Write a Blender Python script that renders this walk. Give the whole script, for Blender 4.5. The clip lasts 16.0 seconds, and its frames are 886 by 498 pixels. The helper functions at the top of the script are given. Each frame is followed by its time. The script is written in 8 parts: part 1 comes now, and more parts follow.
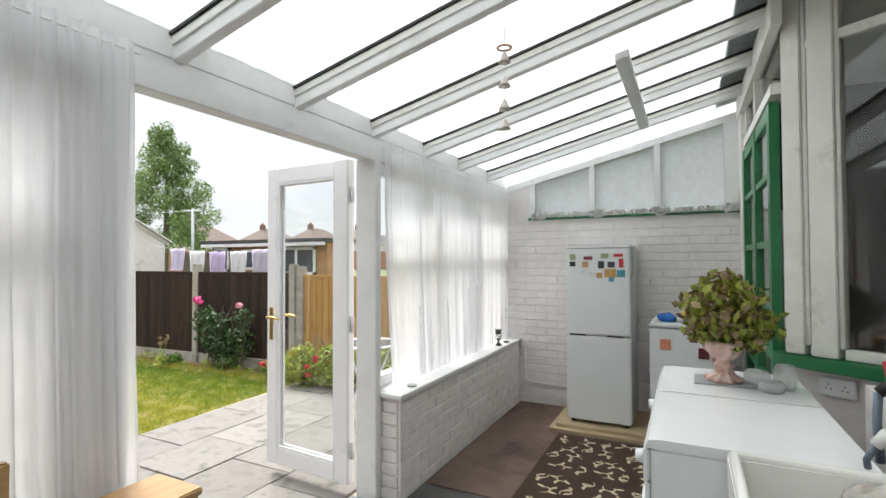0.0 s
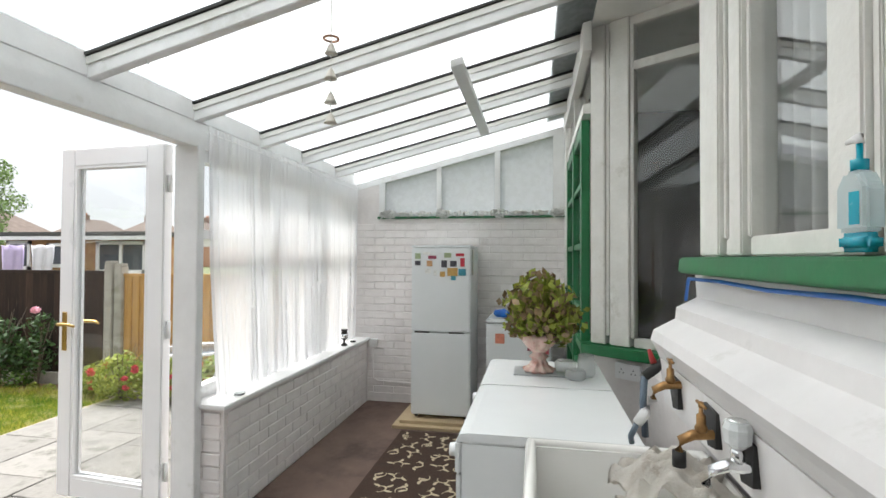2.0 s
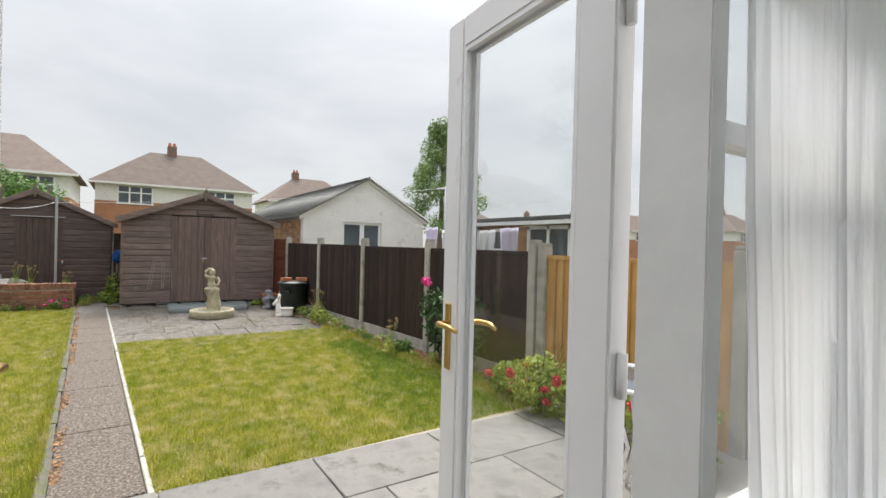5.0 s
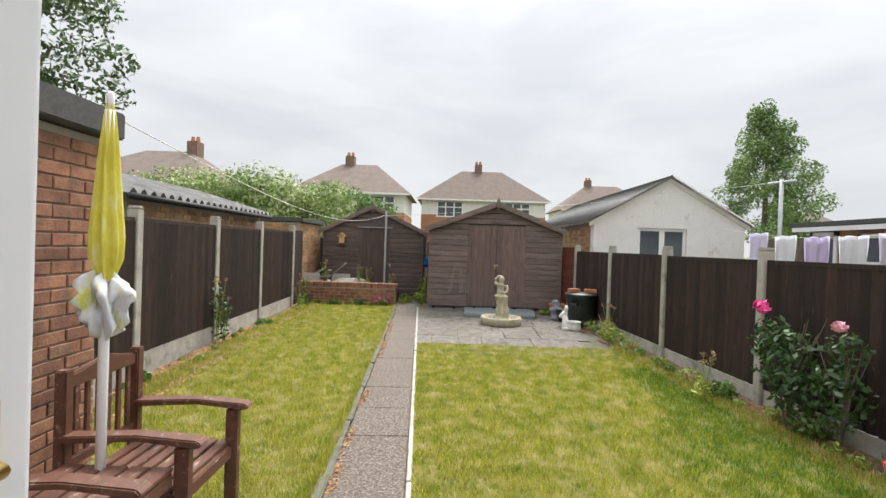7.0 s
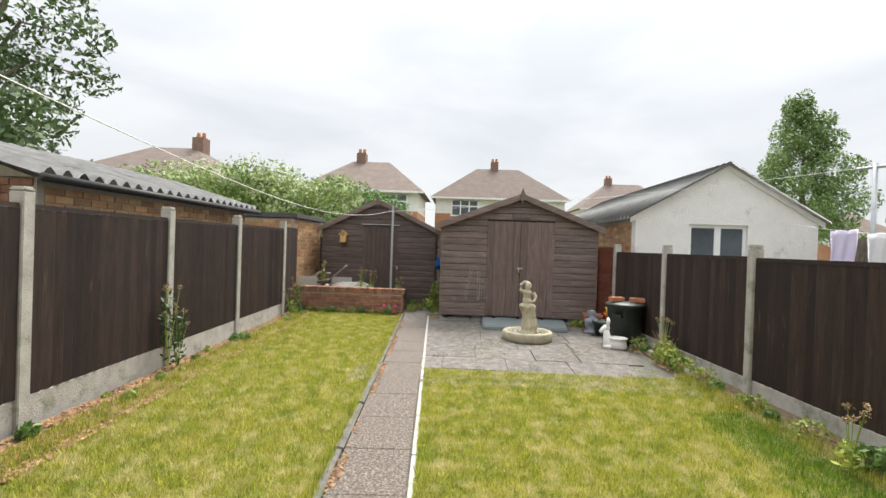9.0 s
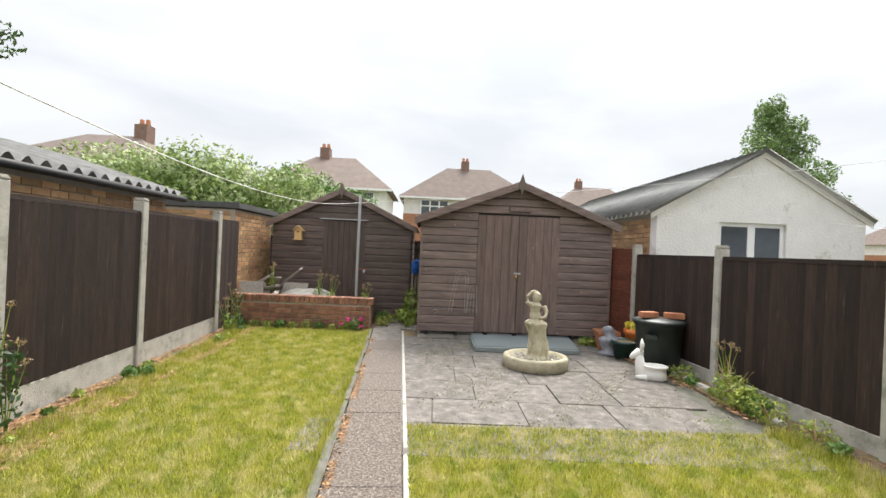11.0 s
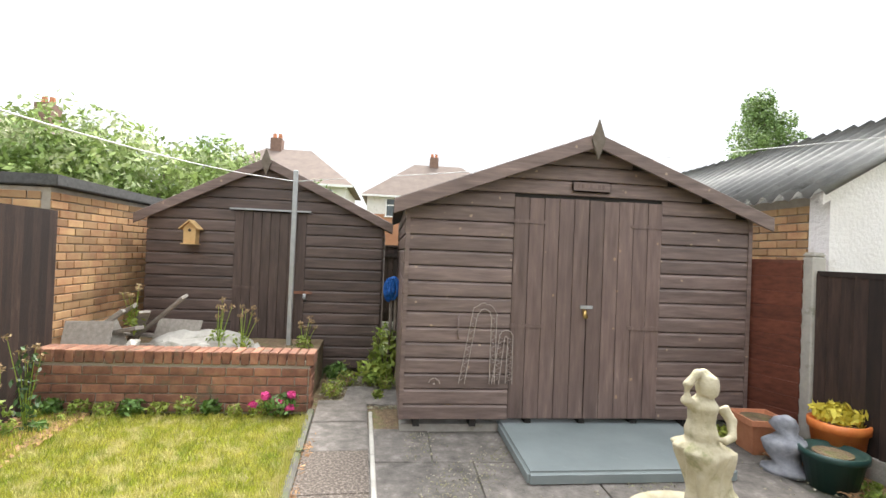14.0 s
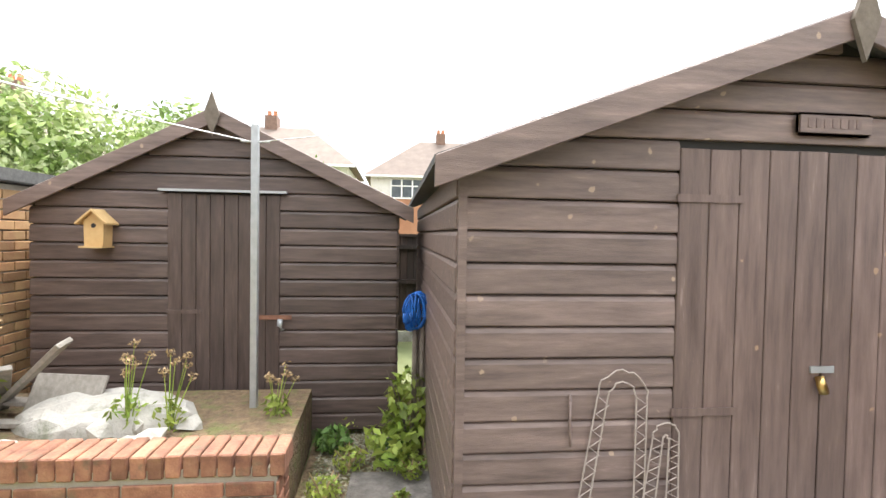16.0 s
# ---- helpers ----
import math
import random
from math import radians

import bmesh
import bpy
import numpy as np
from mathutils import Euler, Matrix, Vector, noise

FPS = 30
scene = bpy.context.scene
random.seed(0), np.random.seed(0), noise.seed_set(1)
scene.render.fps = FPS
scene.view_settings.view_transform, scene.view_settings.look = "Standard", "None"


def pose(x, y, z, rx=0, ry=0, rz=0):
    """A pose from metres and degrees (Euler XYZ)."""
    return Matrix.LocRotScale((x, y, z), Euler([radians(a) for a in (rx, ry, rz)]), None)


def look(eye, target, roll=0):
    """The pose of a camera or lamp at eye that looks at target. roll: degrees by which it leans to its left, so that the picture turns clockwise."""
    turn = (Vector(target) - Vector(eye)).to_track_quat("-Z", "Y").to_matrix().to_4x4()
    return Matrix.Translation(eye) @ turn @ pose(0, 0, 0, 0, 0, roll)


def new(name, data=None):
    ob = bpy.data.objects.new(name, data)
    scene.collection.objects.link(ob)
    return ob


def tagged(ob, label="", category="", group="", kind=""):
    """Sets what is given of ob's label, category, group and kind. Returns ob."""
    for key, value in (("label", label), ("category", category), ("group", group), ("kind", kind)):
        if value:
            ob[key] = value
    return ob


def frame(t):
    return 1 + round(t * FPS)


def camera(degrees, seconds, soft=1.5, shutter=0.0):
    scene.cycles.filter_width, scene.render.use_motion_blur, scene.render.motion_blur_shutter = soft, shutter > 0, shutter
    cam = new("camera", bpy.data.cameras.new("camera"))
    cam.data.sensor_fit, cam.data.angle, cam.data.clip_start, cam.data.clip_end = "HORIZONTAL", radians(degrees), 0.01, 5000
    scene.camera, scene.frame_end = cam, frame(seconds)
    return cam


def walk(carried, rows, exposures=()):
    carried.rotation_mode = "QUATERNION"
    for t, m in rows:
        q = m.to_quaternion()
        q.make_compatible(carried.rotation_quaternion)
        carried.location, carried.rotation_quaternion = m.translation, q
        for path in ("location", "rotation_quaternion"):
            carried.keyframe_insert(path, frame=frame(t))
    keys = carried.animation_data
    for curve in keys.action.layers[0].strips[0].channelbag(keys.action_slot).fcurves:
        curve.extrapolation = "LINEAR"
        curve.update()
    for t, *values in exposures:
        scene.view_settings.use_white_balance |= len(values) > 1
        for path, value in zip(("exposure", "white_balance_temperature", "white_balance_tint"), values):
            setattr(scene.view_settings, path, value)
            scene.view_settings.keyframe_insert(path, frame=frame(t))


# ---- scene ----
cam = camera(84.7, 16.0)
PATH = [
    (0, (0.757, 0.602, 1.535), (-0.14, 2.389, 1.579), -0.2),
    (0.5, (0.831, 0.663, 1.533), (0.103, 2.526, 1.573), -0.2),
    (1, (0.889, 0.693, 1.533), (0.365, 2.623, 1.57), -0.2),
    (1.5, (0.912, 0.696, 1.538), (0.498, 2.652, 1.578), 0.1),
    (2, (0.89, 0.695, 1.541), (0.517, 2.66, 1.577), 0.3),
    (2.5, (0.796, 0.704, 1.528), (0.422, 2.669, 1.564), 0.6),
    (3, (0.645, 0.822, 1.521), (0.047, 2.73, 1.548), 0.6),
    (3.5, (0.482, 1.148, 1.592), (-0.562, 2.854, 1.596), 1.0),
    (3.7, (0.378, 1.305, 1.559), (-0.84, 2.891, 1.547), 1.1),
    (5.8, (-0.917, 2.457, 1.396), (-2.758, 3.238, 1.394), 2.0),
    (6, (-0.992, 2.477, 1.402), (-2.886, 3.119, 1.395), 2.1),
    (6.3, (-1.065, 2.507, 1.415), (-3.026, 2.898, 1.401), 1.9),
    (6.5, (-1.113, 2.509, 1.405), (-3.099, 2.749, 1.385), 1.9),
    (7, (-1.246, 2.476, 1.403), (-3.245, 2.464, 1.389), 1.9),
    (7.5, (-1.56, 2.53, 1.415), (-3.559, 2.462, 1.404), 2.0),
    (8, (-1.95, 2.587, 1.39), (-3.948, 2.506, 1.38), 1.9),
    (10.3, (-3.80, 2.297, 1.374), (-5.80, 2.272, 1.366), 2.4),
    (10.5, (-3.98, 2.297, 1.35), (-5.98, 2.288, 1.35), 2.5),
    (11, (-4.495, 2.196, 1.322), (-6.494, 2.265, 1.325), 2.5),
    (11.5, (-4.981, 2.118, 1.342), (-6.964, 2.377, 1.357), 2.4),
    (12, (-5.504, 2.032, 1.384), (-7.485, 2.303, 1.403), 2.2),
    (12.5, (-6.146, 2.018, 1.405), (-8.13, 2.268, 1.426), 2.3),
    (13, (-6.794, 2.031, 1.365), (-8.78, 2.266, 1.389), 2.2),
    (13.5, (-7.362, 2.027, 1.374), (-9.349, 2.253, 1.399), 2.3),
    (14, (-7.956, 1.986, 1.391), (-9.944, 2.206, 1.412), 2.3),
    (14.5, (-8.474, 1.946, 1.406), (-10.462, 2.168, 1.427), 2.3),
    (15, (-9.024, 1.881, 1.432), (-11.012, 2.096, 1.433), 2.1),
    (15.5, (-9.508, 1.893, 1.471), (-11.498, 2.091, 1.44), 1.6),
    (16, (-9.931, 1.876, 1.521), (-11.92, 2.078, 1.461), 1.0),
]
walk(cam, [(t, look(eye, target, roll)) for t, eye, target, roll in PATH],
     [(0, 2.17), (1.5, 2.26), (3.5, 2.14), (5.8, 1.6), (6.5, 1.72), (8, 1.88), (10.5, 2.0), (12.5, 2.15), (14, 2.52), (14.5, 2.65), (16, 3.0)])

# ---- world, sun ----
SUN_EL, SUN_AZ = 58.0, 292.0
world = bpy.data.worlds.new("sky")
scene.world = world
world.use_nodes = True
wn, wl = world.node_tree.nodes, world.node_tree.links
wn.clear()
w_out, w_bg = wn.new("ShaderNodeOutputWorld"), wn.new("ShaderNodeBackground")
w_sky, w_mix, w_ramp, w_noise, w_map, w_co = (wn.new("ShaderNodeTexSky"), wn.new("ShaderNodeMix"), wn.new("ShaderNodeValToRGB"),
                                              wn.new("ShaderNodeTexNoise"), wn.new("ShaderNodeMapping"), wn.new("ShaderNodeTexCoord"))
w_sky.sky_type, w_sky.sun_disc = "NISHITA", False
w_sky.sun_elevation, w_sky.sun_rotation = radians(SUN_EL), radians(SUN_AZ)
w_map.inputs["Scale"].default_value = (1.0, 1.0, 3.2)
w_noise.inputs["Scale"].default_value, w_noise.inputs["Detail"].default_value = 2.6, 9
w_noise.inputs["Distortion"].default_value = 0.35
w_ramp.color_ramp.elements[0].position, w_ramp.color_ramp.elements[0].color = 0.36, (3.92, 4.02, 4.16, 1)
w_ramp.color_ramp.elements[1].position, w_ramp.color_ramp.elements[1].color = 0.60, (4.66, 4.69, 4.72, 1)
w_mix.data_type = "RGBA"
w_mix.inputs["Factor"].default_value = 0.93
wl.new(w_co.outputs["Generated"], w_map.inputs["Vector"])
wl.new(w_map.outputs["Vector"], w_noise.inputs["Vector"])
wl.new(w_noise.outputs["Fac"], w_ramp.inputs["Fac"])
wl.new(w_sky.outputs["Color"], w_mix.inputs[6])
wl.new(w_ramp.outputs["Color"], w_mix.inputs[7])
# an overcast sky is brighter overhead than at the skyline
w_xyz, w_up, w_mul = wn.new("ShaderNodeSeparateXYZ"), wn.new("ShaderNodeMath"), wn.new("ShaderNodeVectorMath")
w_cube = wn.new("ShaderNodeMath")
w_cube.operation, w_cube.inputs[1].default_value = "POWER", 2.6
w_up.operation, w_mul.operation, w_up.use_clamp = "MULTIPLY_ADD", "SCALE", False
w_up.inputs[1].default_value, w_up.inputs[2].default_value = 1.6, 0.64
wl.new(w_co.outputs["Generated"], w_xyz.inputs["Vector"])
w_pos = wn.new("ShaderNodeMath")
w_pos.operation, w_pos.inputs[1].default_value = "MAXIMUM", 0.0
wl.new(w_xyz.outputs["Z"], w_pos.inputs[0])
wl.new(w_pos.outputs[0], w_cube.inputs[0])
wl.new(w_cube.outputs[0], w_up.inputs[0])
wl.new(w_mix.outputs[2], w_mul.inputs[0])
wl.new(w_up.outputs[0], w_mul.inputs["Scale"])
wl.new(w_mul.outputs["Vector"], w_bg.inputs["Color"])
wl.new(w_bg.outputs["Background"], w_out.inputs["Surface"])
w_bg.inputs["Strength"].default_value = 0.08

sun = new("sun", bpy.data.lights.new("sun", "SUN"))
sun.data.energy, sun.data.angle, sun.data.color = 1.5, radians(30), (1.0, 0.95, 0.89)
sun.rotation_euler = (radians(90 - SUN_EL), 0, radians(180 - SUN_AZ))

# ---- materials ----
MATS = {}


def material(name, colours, scale=6.0, rough=0.7, bump=0.2, bump_scale=60.0, metal=0.0, vary=0.0, island=0.0, stretch=(1, 1, 1),
             stain=None, stain_scale=1.5, stain_at=0.6, coat=0.0, translucent=0.0, bump_size=0.004):
    """Noise-mixed colours, with fine relief, variation by object or by piece, and stains."""
    if name in MATS:
        return MATS[name]
    m = bpy.data.materials.new(name)
    MATS[name] = m
    m.use_nodes = True
    n, l = m.node_tree.nodes, m.node_tree.links
    b = n["Principled BSDF"]
    geo, mp = n.new("ShaderNodeNewGeometry"), n.new("ShaderNodeMapping")
    mp.inputs["Scale"].default_value = stretch
    l.new(geo.outputs["Position"], mp.inputs["Vector"])
    no, ra = n.new("ShaderNodeTexNoise"), n.new("ShaderNodeValToRGB")
    no.inputs["Scale"].default_value, no.inputs["Detail"].default_value, no.inputs["Roughness"].default_value = scale, 8, 0.65
    l.new(mp.outputs["Vector"], no.inputs["Vector"])
    l.new(no.outputs["Fac"], ra.inputs["Fac"])
    e = ra.color_ramp.elements
    e[0].position, e[1].position = 0.3, 0.7
    e[0].color, e[1].color = (*colours[0], 1), (*colours[-1], 1)
    for i, c in enumerate(colours[1:-1]):
        k = e.new(0.3 + 0.4 * (i + 1) / (len(colours) - 1))
        k.color = (*c, 1)
    out = ra.outputs["Color"]
    if vary or island:
        src, amount = (n.new("ShaderNodeObjectInfo").outputs["Random"], vary) if vary else (geo.outputs["Random Per Island"], island)
        mr, hs = n.new("ShaderNodeMapRange"), n.new("ShaderNodeHueSaturation")
        mr.inputs["To Min"].default_value, mr.inputs["To Max"].default_value = 1 - amount, 1 + amount
        l.new(src, mr.inputs["Value"])
        l.new(mr.outputs["Result"], hs.inputs["Value"])
        l.new(out, hs.inputs["Color"])
        out = hs.outputs["Color"]
    if stain:
        sn, sr, mx = n.new("ShaderNodeTexNoise"), n.new("ShaderNodeValToRGB"), n.new("ShaderNodeMix")
        sn.inputs["Scale"].default_value, sn.inputs["Detail"].default_value = stain_scale, 9
        sn.inputs["Roughness"].default_value = 0.7
        sr.color_ramp.elements[0].position, sr.color_ramp.elements[1].position = stain_at - 0.06, stain_at + 0.08
        l.new(mp.outputs["Vector"], sn.inputs["Vector"])
        l.new(sn.outputs["Fac"], sr.inputs["Fac"])
        mx.data_type = "RGBA"
        mx.inputs[7].default_value = (*stain, 1)
        l.new(sr.outputs["Color"], mx.inputs["Factor"])
        l.new(out, mx.inputs[6])
        out = mx.outputs[2]
    l.new(out, b.inputs["Base Color"])
    rr = n.new("ShaderNodeMapRange")
    rr.inputs["To Min"].default_value, rr.inputs["To Max"].default_value = max(rough - 0.1, 0.03), min(rough + 0.1, 1)
    l.new(no.outputs["Fac"], rr.inputs["Value"])
    l.new(rr.outputs["Result"], b.inputs["Roughness"])
    b.inputs["Metallic"].default_value = metal
    b.inputs["Coat Weight"].default_value = coat
    if bump:
        bn, bp = n.new("ShaderNodeTexNoise"), n.new("ShaderNodeBump")
        bn.inputs["Scale"].default_value, bn.inputs["Detail"].default_value = bump_scale, 5
        l.new(mp.outputs["Vector"], bn.inputs["Vector"])
        l.new(bn.outputs["Fac"], bp.inputs["Height"])
        bp.inputs["Strength"].default_value, bp.inputs["Distance"].default_value = bump, bump_size
        l.new(bp.outputs["Normal"], b.inputs["Normal"])
    if translucent:
        tr, mix, o = n.new("ShaderNodeBsdfTranslucent"), n.new("ShaderNodeMixShader"), n["Material Output"]
        l.new(out, tr.inputs["Color"])
        mix.inputs["Fac"].default_value = translucent
        l.new(b.outputs["BSDF"], mix.inputs[1])
        l.new(tr.outputs["BSDF"], mix.inputs[2])
        l.new(mix.outputs["Shader"], o.inputs["Surface"])
    return m


def sheer(name, clear, colour=(0.9, 0.9, 0.9), pattern=0.0):
    """Thin cloth or clouded sheet: part see-through, part lit from both sides."""
    m = bpy.data.materials.new(name)
    m.use_nodes = True
    n, l = m.node_tree.nodes, m.node_tree.links
    n.remove(n["Principled BSDF"])
    tp, tl, df, a, b = (n.new("ShaderNodeBsdfTransparent"), n.new("ShaderNodeBsdfTranslucent"), n.new("ShaderNodeBsdfDiffuse"),
                        n.new("ShaderNodeMixShader"), n.new("ShaderNodeMixShader"))
    tl.inputs["Color"].default_value = df.inputs["Color"].default_value = (*colour, 1)
    a.inputs["Fac"].default_value = 0.3
    l.new(tl.outputs[0], a.inputs[1])
    l.new(df.outputs[0], a.inputs[2])
    l.new(tp.outputs[0], b.inputs[1])
    l.new(a.outputs[0], b.inputs[2])
    b.inputs["Fac"].default_value = 1 - clear
    if pattern:
        geo, no, mr = n.new("ShaderNodeNewGeometry"), n.new("ShaderNodeTexNoise"), n.new("ShaderNodeMapRange")
        no.inputs["Scale"].default_value, no.inputs["Detail"].default_value = 22, 3
        l.new(geo.outputs["Position"], no.inputs["Vector"])
        l.new(no.outputs["Fac"], mr.inputs["Value"])
        mr.inputs["From Min"].default_value, mr.inputs["From Max"].default_value = 0.4, 0.6
        mr.inputs["To Min"].default_value, mr.inputs["To Max"].default_value = 1 - clear - pattern, 1 - clear + pattern
        l.new(mr.outputs["Result"], b.inputs["Fac"])
    l.new(b.outputs[0], n["Material Output"].inputs["Surface"])
    return m


def glass(name, tint=(0.97, 0.98, 0.98), dirt=0.012):
    """Window glass: clear, with a mirror sheen that grows at glancing angles, and a film of dirt."""
    m = bpy.data.materials.new(name)
    m.use_nodes = True
    n, l = m.node_tree.nodes, m.node_tree.links
    n.remove(n["Principled BSDF"])
    tp, gl, fr, a, b, df = (n.new("ShaderNodeBsdfTransparent"), n.new("ShaderNodeBsdfGlossy"), n.new("ShaderNodeLayerWeight"),
                            n.new("ShaderNodeMixShader"), n.new("ShaderNodeMixShader"), n.new("ShaderNodeBsdfDiffuse"))
    tp.inputs["Color"].default_value, gl.inputs["Roughness"].default_value = (*tint, 1), 0.01
    fr.inputs["Blend"].default_value = 0.5
    pw, ml = n.new("ShaderNodeMath"), n.new("ShaderNodeMath")
    pw.operation, ml.operation = "POWER", "MULTIPLY_ADD"
    pw.inputs[1].default_value, ml.inputs[1].default_value, ml.inputs[2].default_value = 4.0, 0.8, 0.045
    l.new(fr.outputs["Facing"], pw.inputs[0])
    l.new(pw.outputs[0], ml.inputs[0])
    df.inputs["Color"].default_value = (0.75, 0.75, 0.73, 1)
    l.new(ml.outputs[0], a.inputs["Fac"])
    l.new(tp.outputs[0], a.inputs[1])
    l.new(gl.outputs[0], a.inputs[2])
    b.inputs["Fac"].default_value = dirt
    l.new(a.outputs[0], b.inputs[1])
    l.new(df.outputs[0], b.inputs[2])
    l.new(b.outputs[0], n["Material Output"].inputs["Surface"])
    return m


WHITE_PAINT = material("white paint", [(0.75, 0.75, 0.75), (0.84, 0.84, 0.84)], 5, 0.45, 0.15, 40, stain=(0.60, 0.59, 0.55), stain_scale=3, stain_at=0.66)
OLD_WHITE = material("old white paint", [(0.70, 0.69, 0.65), (0.80, 0.79, 0.755)], 7, 0.5, 0.3, 50, stain=(0.50, 0.48, 0.42), stain_scale=4, stain_at=0.66)
UPVC = material("white plastic frame", [(0.80, 0.80, 0.81), (0.86, 0.86, 0.87)], 2, 0.3, 0.03, 30)
PINK_WHITE = material("painted brick", [(0.74, 0.70, 0.69), (0.83, 0.795, 0.785)], 9, 0.6, 0.5, 45, vary=0.04, stain=(0.55, 0.50, 0.48), stain_scale=2.5, stain_at=0.66, bump_size=0.006)
PINK_MORTAR = material("painted joint", [(0.70, 0.66, 0.65), (0.79, 0.75, 0.74)], 12, 0.7, 0.4, 60)
SHIPLAP = material("white painted boarding", [(0.72, 0.70, 0.70), (0.79, 0.775, 0.775)], 6, 0.4, 0.15, 30, stain=(0.62, 0.6, 0.58), stain_scale=5, stain_at=0.68)
GREEN = material("green gloss paint", [(0.012, 0.13, 0.045), (0.02, 0.19, 0.07)], 8, 0.35, 0.2, 40, stain=(0.10, 0.22, 0.12), stain_scale=6, stain_at=0.68)
ENAMEL = material("white enamel", [(0.80, 0.82, 0.83), (0.84, 0.86, 0.87)], 2, 0.22, 0.0)
CERAMIC = material("white fireclay", [(0.83, 0.82, 0.79), (0.87, 0.86, 0.84)], 3, 0.15, 0.02, 20, stain=(0.6, 0.55, 0.45), stain_scale=4, stain_at=0.72)
BLACK = material("black rubber", [(0.01, 0.01, 0.01), (0.025, 0.025, 0.025)], 8, 0.6, 0.2)
# Near-black colour stands in for shade in rooms, behind boards, under the shed.
DARK = material("painted near-black shade", [(0.018, 0.017, 0.015), (0.035, 0.032, 0.029)], 1, 0.9, 0.0)
LEAD = material("lead flashing", [(0.025, 0.03, 0.032), (0.05, 0.055, 0.055)], 6, 0.7, 0.4, 20)
CARPET = material("brown carpet", [(0.13, 0.085, 0.068), (0.20, 0.135, 0.11)], 4, 0.95, 0.9, 320, stain=(0.09, 0.06, 0.05), stain_scale=1.6, stain_at=0.56)
RUG = material("dark brown rug", [(0.035, 0.018, 0.011), (0.055, 0.028, 0.018)], 14, 0.95, 0.8, 300)
CREAM = material("cream pile", [(0.50, 0.42, 0.28), (0.62, 0.54, 0.38)], 20, 0.95, 0.6, 300)
PLY = material("pale plywood", [(0.42, 0.32, 0.19), (0.52, 0.41, 0.26)], 5, 0.6, 0.2, 50, stretch=(1, 6, 6))
PINE = material("varnished pine", [(0.42, 0.24, 0.09), (0.55, 0.34, 0.14)], 7, 0.35, 0.15, 60, stretch=(6, 1, 6), coat=0.2)
BRASS = material("brass", [(0.50, 0.33, 0.11), (0.66, 0.46, 0.18)], 20, 0.3, 0.1, metal=1.0)
AGED_BRASS = material("aged brass", [(0.22, 0.12, 0.05), (0.42, 0.25, 0.11)], 30, 0.42, 0.2, metal=0.9)
CHROME = material("chrome", [(0.75, 0.76, 0.77), (0.85, 0.86, 0.87)], 20, 0.12, 0.0, metal=1.0)
STEEL = material("galvanised steel", [(0.36, 0.38, 0.39), (0.50, 0.52, 0.53)], 14, 0.5, 0.1, metal=0.6)
MOSSY = material("mossy dark concrete", [(0.075, 0.072, 0.058), (0.18, 0.17, 0.145)], 7, 0.9, 0.6, 70, stain=(0.10, 0.12, 0.05), stain_scale=5, stain_at=0.55)
CONCRETE = material("concrete", [(0.33, 0.315, 0.28), (0.50, 0.48, 0.43)], 7, 0.9, 0.6, 70, vary=0.08, stain=(0.20, 0.21, 0.15), stain_scale=4, stain_at=0.60, bump_size=0.008)
FENCE_BROWN = material("dark brown fence stain", [(0.013, 0.0075, 0.0055), (0.048, 0.027, 0.020)], 3, 0.8, 0.6, 40, vary=0.45, stretch=(9, 9, 1), stain=(0.11, 0.072, 0.055), stain_scale=2.0, stain_at=0.66)
SHED_BROWN = material("brown shed stain", [(0.100, 0.072, 0.063), (0.235, 0.172, 0.150)], 3, 0.5, 0.35, 40, vary=0.17, stretch=(9, 1, 9), stain=(0.30, 0.23, 0.20), stain_scale=3.0, stain_at=0.68)
DOOR_BROWN = material("brown door stain", [(0.100, 0.068, 0.059), (0.210, 0.148, 0.128)], 3, 0.5, 0.35, 40, vary=0.18, stretch=(9, 9, 1), stain=(0.30, 0.23, 0.20), stain_scale=3.0, stain_at=0.68)
DARK_SHED = material("dark brown shed stain", [(0.052, 0.037, 0.032), (0.135, 0.096, 0.083)], 3, 0.5, 0.35, 40, vary=0.18, stretch=(9, 1, 9), stain=(0.20, 0.15, 0.13), stain_scale=3.0, stain_at=0.68)
DARK_DOOR = material("dark brown door stain", [(0.050, 0.035, 0.030), (0.125, 0.088, 0.076)], 3, 0.5, 0.35, 40, vary=0.18, stretch=(9, 9, 1), stain=(0.20, 0.15, 0.12), stain_scale=3.0, stain_at=0.68)
RED_FENCE = material("red brown stain", [(0.09, 0.026, 0.015), (0.20, 0.065, 0.038)], 3, 0.7, 0.5, 40, vary=0.15, stretch=(1, 9, 9))
NEW_FENCE = material("new yellow timber", [(0.40, 0.21, 0.055), (0.60, 0.36, 0.12)], 3, 0.75, 0.4, 40, vary=0.12, stretch=(9, 9, 1), stain=(0.28, 0.15, 0.05), stain_scale=3.0, stain_at=0.69)
FELT = material("mineral roofing felt", [(0.055, 0.055, 0.055), (0.11, 0.11, 0.107)], 30, 0.95, 0.6, 200)
BRICK = material("yellow and red brick", [(0.34, 0.16, 0.08), (0.50, 0.34, 0.17)], 4, 0.85, 0.6, 60, vary=0.3, bump_size=0.006)
RED_BRICK = material("red brick", [(0.15, 0.068, 0.045), (0.27, 0.125, 0.078), (0.37, 0.20, 0.12)], 9, 0.85, 0.8, 60, vary=0.32, stain=(0.13, 0.11, 0.07), stain_scale=7, stain_at=0.60, bump_size=0.006)
MORTAR = material("mortar", [(0.30, 0.27, 0.22), (0.40, 0.36, 0.30)], 15, 0.95, 0.5, 90)
